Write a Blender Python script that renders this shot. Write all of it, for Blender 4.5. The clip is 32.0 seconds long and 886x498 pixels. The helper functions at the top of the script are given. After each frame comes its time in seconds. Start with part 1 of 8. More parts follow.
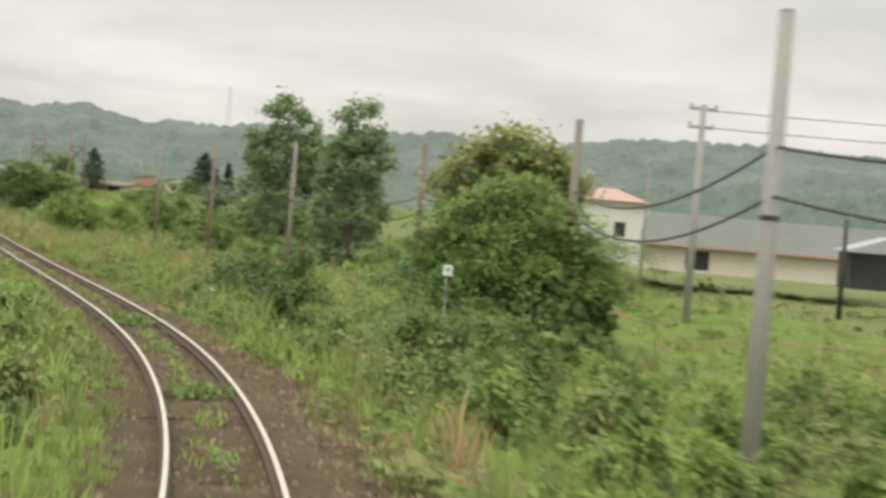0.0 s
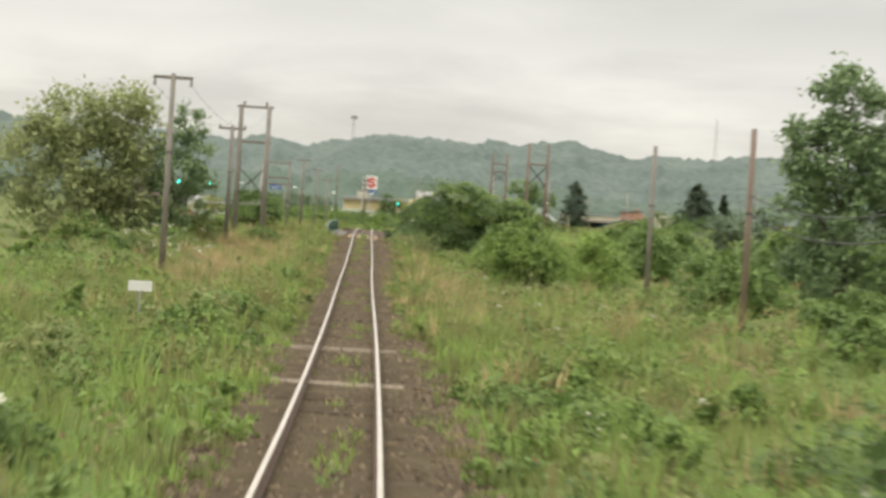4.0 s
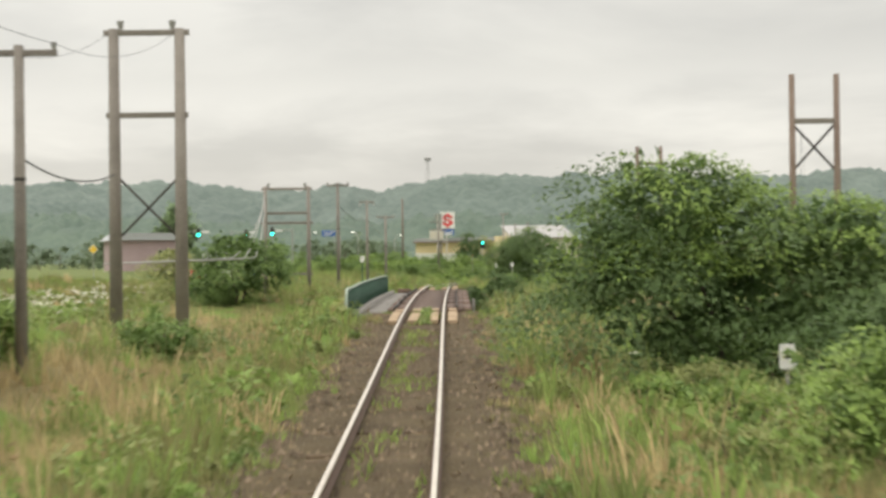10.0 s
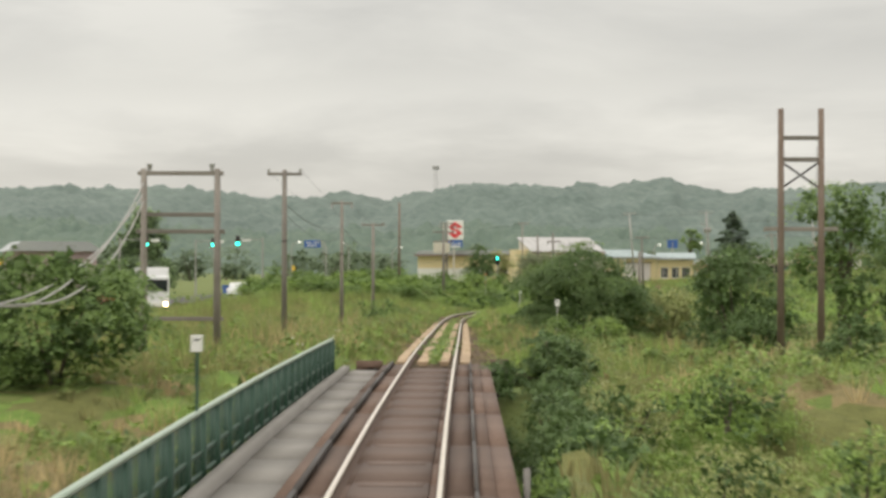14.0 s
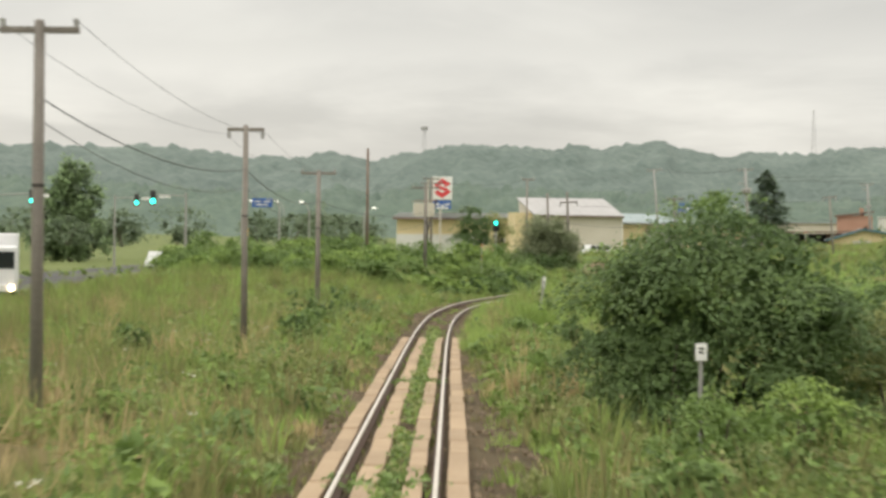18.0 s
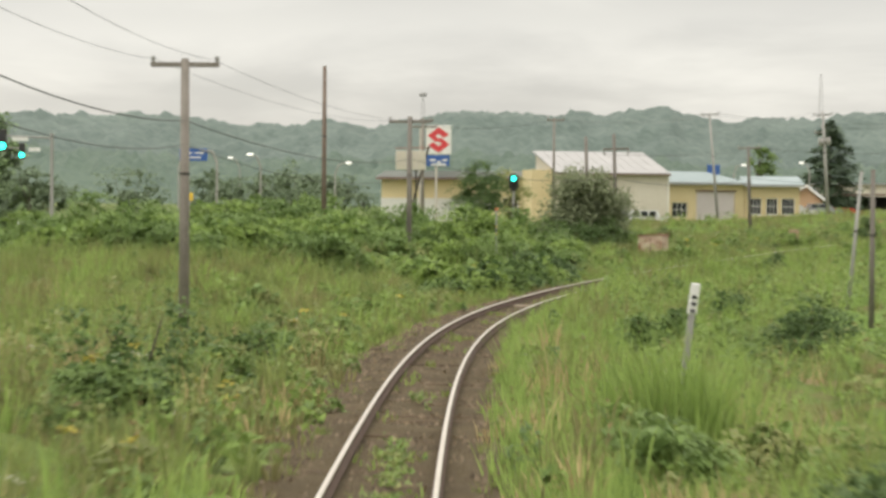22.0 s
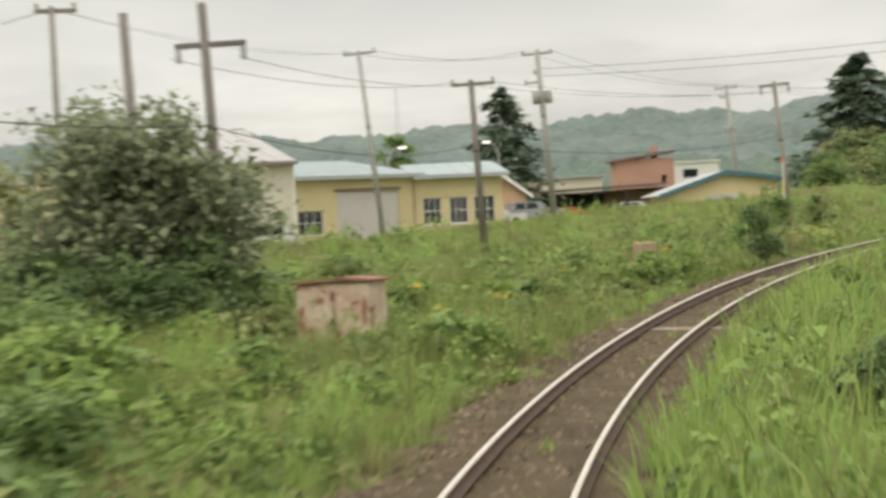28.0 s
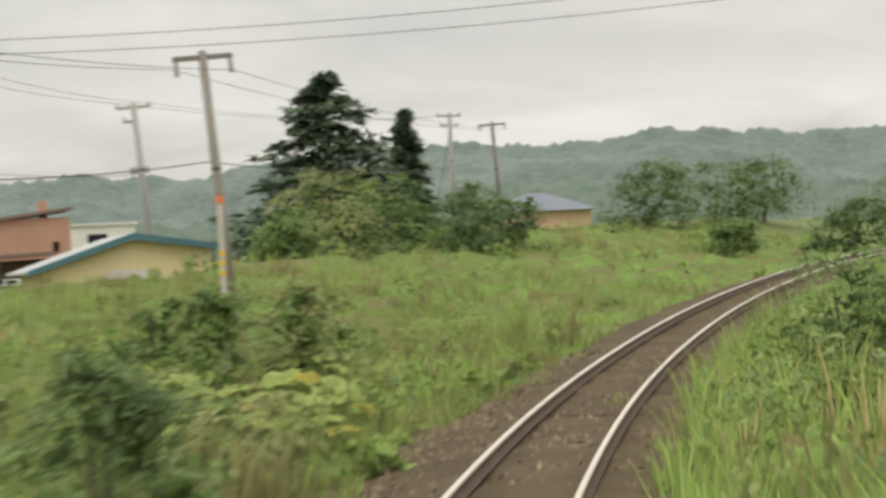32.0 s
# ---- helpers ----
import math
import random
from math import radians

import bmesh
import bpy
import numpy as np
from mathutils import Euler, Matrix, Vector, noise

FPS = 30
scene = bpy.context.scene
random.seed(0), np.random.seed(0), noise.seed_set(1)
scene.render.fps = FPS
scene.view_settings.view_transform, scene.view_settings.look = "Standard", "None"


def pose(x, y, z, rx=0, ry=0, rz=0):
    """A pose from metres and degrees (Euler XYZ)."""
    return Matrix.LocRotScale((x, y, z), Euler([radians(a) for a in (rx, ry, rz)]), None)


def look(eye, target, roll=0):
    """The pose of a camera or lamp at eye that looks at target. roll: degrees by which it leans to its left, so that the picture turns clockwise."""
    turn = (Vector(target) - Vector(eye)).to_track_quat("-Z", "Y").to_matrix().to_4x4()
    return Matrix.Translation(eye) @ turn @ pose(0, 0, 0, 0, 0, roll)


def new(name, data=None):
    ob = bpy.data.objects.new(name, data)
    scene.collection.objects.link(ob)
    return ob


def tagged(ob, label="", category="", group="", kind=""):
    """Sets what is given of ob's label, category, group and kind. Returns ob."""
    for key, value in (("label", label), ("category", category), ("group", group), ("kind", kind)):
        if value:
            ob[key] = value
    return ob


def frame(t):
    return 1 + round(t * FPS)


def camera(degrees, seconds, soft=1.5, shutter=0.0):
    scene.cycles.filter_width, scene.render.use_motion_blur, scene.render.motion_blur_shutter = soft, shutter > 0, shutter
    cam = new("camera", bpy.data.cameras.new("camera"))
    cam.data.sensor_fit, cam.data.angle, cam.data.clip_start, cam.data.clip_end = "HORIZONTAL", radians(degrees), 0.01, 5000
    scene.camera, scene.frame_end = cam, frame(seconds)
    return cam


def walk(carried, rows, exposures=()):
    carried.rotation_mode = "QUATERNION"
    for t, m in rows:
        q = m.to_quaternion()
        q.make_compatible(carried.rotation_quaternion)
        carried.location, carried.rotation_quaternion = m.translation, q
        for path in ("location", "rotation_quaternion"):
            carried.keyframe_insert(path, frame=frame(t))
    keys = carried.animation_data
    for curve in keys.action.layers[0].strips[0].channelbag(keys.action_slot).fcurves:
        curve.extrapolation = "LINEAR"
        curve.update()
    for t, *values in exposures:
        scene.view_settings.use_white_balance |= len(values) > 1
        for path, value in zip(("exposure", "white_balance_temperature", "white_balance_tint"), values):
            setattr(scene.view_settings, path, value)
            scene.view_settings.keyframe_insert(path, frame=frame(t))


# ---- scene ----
cam = camera(23.31, 32.0, soft=3.2, shutter=0.7)
PATH = [
    (0.0, pose(-6.556, -82.286, 0.030, 89.426, -4.830, -14.895)),
    (0.5, pose(-5.122, -76.089, 0.010, 89.388, -5.002, -13.210)),
    (1.0, pose(-3.880, -69.843, -0.013, 89.395, -5.160, -11.422)),
    (1.5, pose(-2.836, -63.552, -0.035, 89.448, -5.314, -9.593)),
    (2.0, pose(-1.985, -57.220, -0.052, 89.463, -5.519, -7.837)),
    (2.5, pose(-1.316, -50.856, -0.061, 89.515, -5.726, -6.159)),
    (3.0, pose(-0.822, -44.471, -0.066, 89.464, -5.445, -4.547)),
    (3.5, pose(-0.489, -38.078, -0.071, 89.459, -4.627, -3.050)),
    (4.0, pose(-0.281, -31.689, -0.074, 89.451, -3.649, -1.917)),
    (4.5, pose(-0.161, -25.311, -0.071, 89.453, -2.645, -1.004)),
    (5.0, pose(-0.091, -18.949, -0.060, 89.494, -1.681, -0.530)),
    (5.5, pose(-0.042, -12.608, -0.043, 89.516, -0.835, -0.257)),
    (6.0, pose(-0.013, -6.291, -0.021, 89.507, -0.174, -0.049)),
    (6.5, pose(0.000, 0.000, 0.000, 89.506, 0.242, 0.131)),
    (7.0, pose(0.002, 6.263, 0.026, 89.599, 0.352, 0.232)),
    (7.5, pose(0.004, 12.498, 0.059, 89.670, 0.336, 0.271)),
    (8.0, pose(0.012, 18.710, 0.107, 89.912, 0.301, 0.185)),
    (8.5, pose(0.021, 24.904, 0.173, 90.034, 0.232, 0.245)),
    (9.0, pose(0.037, 31.087, 0.253, 90.216, 0.231, 0.145)),
    (9.5, pose(0.063, 37.262, 0.346, 90.279, 0.423, -0.010)),
    (10.0, pose(0.074, 43.433, 0.451, 90.478, 0.689, 0.272)),
    (10.5, pose(0.076, 49.600, 0.571, 90.592, 0.685, 0.187)),
    (11.0, pose(0.083, 55.763, 0.697, 90.632, 0.511, 0.222)),
    (11.5, pose(0.074, 61.927, 0.831, 90.734, 0.317, 0.389)),
    (12.0, pose(0.065, 68.096, 0.971, 90.716, 0.148, 0.324)),
    (12.5, pose(0.057, 74.279, 1.112, 90.748, 0.066, 0.355)),
    (13.0, pose(0.039, 80.483, 1.254, 90.700, 0.050, 0.454)),
    (13.5, pose(0.014, 86.715, 1.398, 90.760, -0.011, 0.513)),
    (14.0, pose(-0.007, 92.976, 1.545, 90.734, -0.112, 0.467)),
    (14.5, pose(-0.018, 99.264, 1.689, 90.675, -0.215, 0.397)),
    (15.0, pose(-0.026, 105.576, 1.819, 90.472, -0.296, 0.374)),
    (15.5, pose(-0.029, 111.909, 1.922, 90.210, -0.366, 0.334)),
    (16.0, pose(-0.024, 118.259, 1.995, 89.971, -0.432, 0.257)),
    (16.5, pose(-0.010, 124.623, 2.042, 89.822, -0.502, 0.168)),
    (17.0, pose(0.009, 130.998, 2.077, 89.807, -0.577, 0.126)),
    (17.5, pose(0.023, 137.383, 2.106, 89.786, -0.652, 0.185)),
    (18.0, pose(0.038, 143.778, 2.128, 89.738, -0.653, 0.149)),
    (18.5, pose(0.062, 150.186, 2.127, 89.395, -0.535, 0.066)),
    (19.0, pose(0.088, 156.609, 2.093, 89.148, -0.328, 0.073)),
    (19.5, pose(0.108, 163.052, 2.042, 89.048, -0.115, 0.088)),
    (20.0, pose(0.121, 169.520, 1.987, 89.015, -0.023, 0.183)),
    (20.5, pose(0.132, 176.015, 1.932, 88.985, -0.093, 0.171)),
    (21.0, pose(0.146, 182.535, 1.880, 88.994, -0.232, 0.180)),
    (21.5, pose(0.162, 189.078, 1.830, 88.972, -0.320, 0.130)),
    (22.0, pose(0.181, 195.645, 1.777, 88.911, -0.411, 0.143)),
    (22.5, pose(0.203, 202.242, 1.719, 88.882, -0.567, 0.103)),
    (23.0, pose(0.233, 208.872, 1.661, 88.914, -0.741, 0.035)),
    (23.5, pose(0.276, 215.526, 1.608, 88.982, -0.519, -0.035)),
    (24.0, pose(0.350, 222.193, 1.563, 89.062, 0.021, -0.277)),
    (24.5, pose(0.495, 228.873, 1.526, 89.142, 0.703, -0.851)),
    (25.0, pose(0.746, 235.562, 1.491, 89.122, 1.338, -1.678)),
    (25.5, pose(1.131, 242.257, 1.452, 89.090, 1.916, -2.772)),
    (26.0, pose(1.680, 248.950, 1.409, 89.088, 2.424, -4.118)),
    (26.5, pose(2.416, 255.634, 1.367, 89.110, 2.833, -5.670)),
    (27.0, pose(3.351, 262.296, 1.327, 89.105, 3.098, -7.335)),
    (27.5, pose(4.496, 268.913, 1.295, 89.220, 3.073, -9.124)),
    (28.0, pose(5.856, 275.448, 1.284, 89.386, 2.827, -11.075)),
    (28.5, pose(7.417, 281.862, 1.298, 89.551, 2.707, -12.930)),
    (29.0, pose(9.158, 288.125, 1.339, 89.767, 2.781, -14.814)),
    (29.5, pose(11.064, 294.236, 1.407, 90.006, 2.879, -16.532)),
    (30.0, pose(13.138, 300.208, 1.499, 90.237, 2.921, -18.374)),
    (30.5, pose(15.392, 306.046, 1.609, 90.402, 2.978, -20.301)),
    (31.0, pose(17.818, 311.746, 1.720, 90.373, 2.954, -22.218)),
    (31.5, pose(20.412, 317.312, 1.825, 90.420, 2.880, -24.137)),
    (32.0, pose(23.172, 322.757, 1.932, 90.498, 2.821, -26.014)),
]
EXPOSURES = [(0.0, 0.05), (4.0, 0.06), (7.0, 0.08), (9.0, 0.05), (12.0, 0.0), (14.0, -0.1), (17.0, -0.03), (20.0, 0.03), (24.0, 0.03), (28.0, 0.03), (31.0, -0.06), (32.0, -0.06)]
walk(cam, PATH, EXPOSURES)

# ---- world, sun ----
world = bpy.data.worlds.new("overcast_sky")
scene.world = world
world.use_nodes = True
wn, wl = world.node_tree.nodes, world.node_tree.links
wn.clear()


def wnode(kind, **values):
    n = wn.new(kind)
    for k, v in values.items():
        n.inputs[k].default_value = v
    return n


w_out, w_bg = wn.new("ShaderNodeOutputWorld"), wn.new("ShaderNodeBackground")
sky = wn.new("ShaderNodeTexSky")
sky.sky_type, sky.sun_disc = "NISHITA", False
sky.sun_elevation, sky.sun_rotation = radians(48), radians(-40)
sky_dim = wn.new("ShaderNodeVectorMath")
sky_dim.operation = "SCALE"
sky_dim.inputs["Scale"].default_value = 0.12
tc, sep = wn.new("ShaderNodeTexCoord"), wn.new("ShaderNodeSeparateXYZ")
stretch = wnode("ShaderNodeMapping", Scale=(2.4, 2.4, 9.0))
cloud = wnode("ShaderNodeTexNoise", Scale=2.3, Detail=6.0, Roughness=0.56, Distortion=0.35)
cloud_ramp = wn.new("ShaderNodeValToRGB")
cloud_ramp.color_ramp.elements[0].position, cloud_ramp.color_ramp.elements[0].color = 0.36, (0.675, 0.652, 0.61, 1)
cloud_ramp.color_ramp.elements[1].position, cloud_ramp.color_ramp.elements[1].color = 0.64, (0.855, 0.825, 0.765, 1)
height_ramp = wn.new("ShaderNodeMapRange")
height_ramp.inputs["From Min"].default_value, height_ramp.inputs["From Max"].default_value = 0.08, 0.9
height_ramp.inputs["To Min"].default_value, height_ramp.inputs["To Max"].default_value = 1.0, 2.8
cloud_lit = wn.new("ShaderNodeVectorMath")
cloud_lit.operation = "SCALE"
mix = wn.new("ShaderNodeMix")
mix.data_type = "RGBA"
mix.inputs["Factor"].default_value = 0.92
wl.new(tc.outputs["Generated"], stretch.inputs["Vector"])
wl.new(stretch.outputs["Vector"], cloud.inputs["Vector"])
wl.new(cloud.outputs["Fac"], cloud_ramp.inputs["Fac"])
wl.new(tc.outputs["Generated"], sep.inputs["Vector"])
wl.new(sep.outputs["Z"], height_ramp.inputs["Value"])
# the cloud deck's ragged lower edge: a paler gap above the hills, greyer cloud over it
rag = wn.new("ShaderNodeMath")
rag.operation = "MULTIPLY_ADD"
rag.inputs[1].default_value, rag.inputs[2].default_value = 0.075, -0.037
low = wn.new("ShaderNodeMath")
deck = wn.new("ShaderNodeValToRGB")
for at, value in ((0.0, 0.93), (0.045, 0.97), (0.062, 1.09), (0.08, 1.1), (0.096, 0.96), (0.115, 0.92), (0.2, 0.96)):
    e = deck.color_ramp.elements.new(at) if at else deck.color_ramp.elements[0]
    e.position, e.color = at, (value, value, value * 0.985, 1)
deck.color_ramp.elements[-1].color = (0.95, 0.95, 0.94, 1)
tint = wn.new("ShaderNodeVectorMath")
tint.operation = "MULTIPLY"
wl.new(cloud.outputs["Fac"], rag.inputs[0])
wl.new(sep.outputs["Z"], low.inputs[0])
wl.new(rag.outputs["Value"], low.inputs[1])
wl.new(low.outputs["Value"], deck.inputs["Fac"])
wl.new(cloud_ramp.outputs["Color"], tint.inputs[0])
wl.new(deck.outputs["Color"], tint.inputs[1])
wl.new(tint.outputs["Vector"], cloud_lit.inputs[0])
wl.new(height_ramp.outputs["Result"], cloud_lit.inputs["Scale"])
wl.new(sky.outputs["Color"], sky_dim.inputs[0])
wl.new(sky_dim.outputs["Vector"], mix.inputs["A"])
wl.new(cloud_lit.outputs["Vector"], mix.inputs["B"])
wl.new(mix.outputs["Result"], w_bg.inputs["Color"])
wl.new(w_bg.outputs["Background"], w_out.inputs["Surface"])
w_bg.inputs["Strength"].default_value = 1.0

sun = new("sun", bpy.data.lights.new("sun", "SUN"))
sun.data.energy, sun.data.angle, sun.data.color = 1.1, radians(24), (1.0, 0.96, 0.88)
sun.matrix_world = look((0, 0, 60), (30, 26, 0))

# ---- materials ----


def material(name, base, second=None, rough=0.85, scale=2.0, fine=30.0, mixing=0.5, metal=0.0, bump=0.0, island=0.0,
             random_object=0.0, translucent=0.0, emit=None, third=None, third_at=0.72, soft=0.0):
    """Base and second colour mixed by noise at two scales; island / random_object vary the brightness piece by piece."""
    m = bpy.data.materials.new(name)
    m.use_nodes = True
    n, l = m.node_tree.nodes, m.node_tree.links
    b = n["Principled BSDF"]
    b.inputs["Roughness"].default_value, b.inputs["Metallic"].default_value = rough, metal
    second = second or tuple(c * 0.75 for c in base)
    geo = n.new("ShaderNodeNewGeometry")
    n1, n2 = n.new("ShaderNodeTexNoise"), n.new("ShaderNodeTexNoise")
    n1.inputs["Scale"].default_value, n2.inputs["Scale"].default_value = scale, fine
    n1.inputs["Detail"].default_value = n2.inputs["Detail"].default_value = 4.0
    l.new(geo.outputs["Position"], n1.inputs["Vector"])
    l.new(geo.outputs["Position"], n2.inputs["Vector"])
    ramp = n.new("ShaderNodeValToRGB")
    ramp.color_ramp.elements[0].position, ramp.color_ramp.elements[1].position = 0.36, 0.64
    ramp.color_ramp.elements[0].color, ramp.color_ramp.elements[1].color = (*base, 1), (*second, 1)
    if third and third_at < 0.66:
        ramp.color_ramp.elements[1].position = third_at - 0.04
    if third:
        e = ramp.color_ramp.elements.new(third_at)
        e.color = (*third, 1)
    add = n.new("ShaderNodeMath")
    add.operation = "MULTIPLY_ADD"
    add.inputs[1].default_value = mixing
    half = n.new("ShaderNodeMath")
    half.operation = "MULTIPLY"
    half.inputs[1].default_value = 1 - mixing
    l.new(n1.outputs["Fac"], half.inputs[0])
    l.new(n2.outputs["Fac"], add.inputs[0])
    l.new(half.outputs[0], add.inputs[2])
    l.new(add.outputs[0], ramp.inputs["Fac"])
    colour = ramp.outputs["Color"]
    vary, source = max(island, random_object), None
    if vary:
        source = geo.outputs["Random Per Island"] if island else n.new("ShaderNodeObjectInfo").outputs["Random"]
        rng = n.new("ShaderNodeMapRange")
        rng.inputs["To Min"].default_value, rng.inputs["To Max"].default_value = 1 - vary, 1 + vary
        l.new(source, rng.inputs["Value"])
        sc = n.new("ShaderNodeVectorMath")
        sc.operation = "SCALE"
        l.new(colour, sc.inputs[0])
        l.new(rng.outputs["Result"], sc.inputs["Scale"])
        colour = sc.outputs["Vector"]
    l.new(colour, b.inputs["Base Color"])
    if bump:
        bn = n.new("ShaderNodeBump")
        bn.inputs["Strength"].default_value, bn.inputs["Distance"].default_value = bump, 0.05
        l.new(n2.outputs["Fac"], bn.inputs["Height"])
        l.new(bn.outputs["Normal"], b.inputs["Normal"])
    if soft:
        # thin blades and leaves take part of their light as the closed surface that they make up
        up, mixed, unit = n.new("ShaderNodeVectorMath"), n.new("ShaderNodeVectorMath"), n.new("ShaderNodeVectorMath")
        up.operation, mixed.operation, unit.operation = "SCALE", "ADD", "NORMALIZE"
        up.inputs["Scale"].default_value = 1 - soft
        mixed.inputs[1].default_value = (0, 0, soft)
        l.new(geo.outputs["Normal"], up.inputs[0])
        l.new(up.outputs["Vector"], mixed.inputs[0])
        l.new(mixed.outputs["Vector"], unit.inputs[0])
        l.new(unit.outputs["Vector"], b.inputs["Normal"])
    if translucent:
        b.inputs["Specular IOR Level"].default_value = 0.25
        tr, mx = n.new("ShaderNodeBsdfTranslucent"), n.new("ShaderNodeMixShader")
        mx.inputs["Fac"].default_value = translucent
        l.new(colour, tr.inputs["Color"])
        l.new(b.outputs["BSDF"], mx.inputs[1])
        l.new(tr.outputs["BSDF"], mx.inputs[2])
        l.new(mx.outputs["Shader"], n["Material Output"].inputs["Surface"])
    if emit:
        b.inputs["Emission Color"].default_value, b.inputs["Emission Strength"].default_value = (*emit[0], 1), emit[1]
    return m


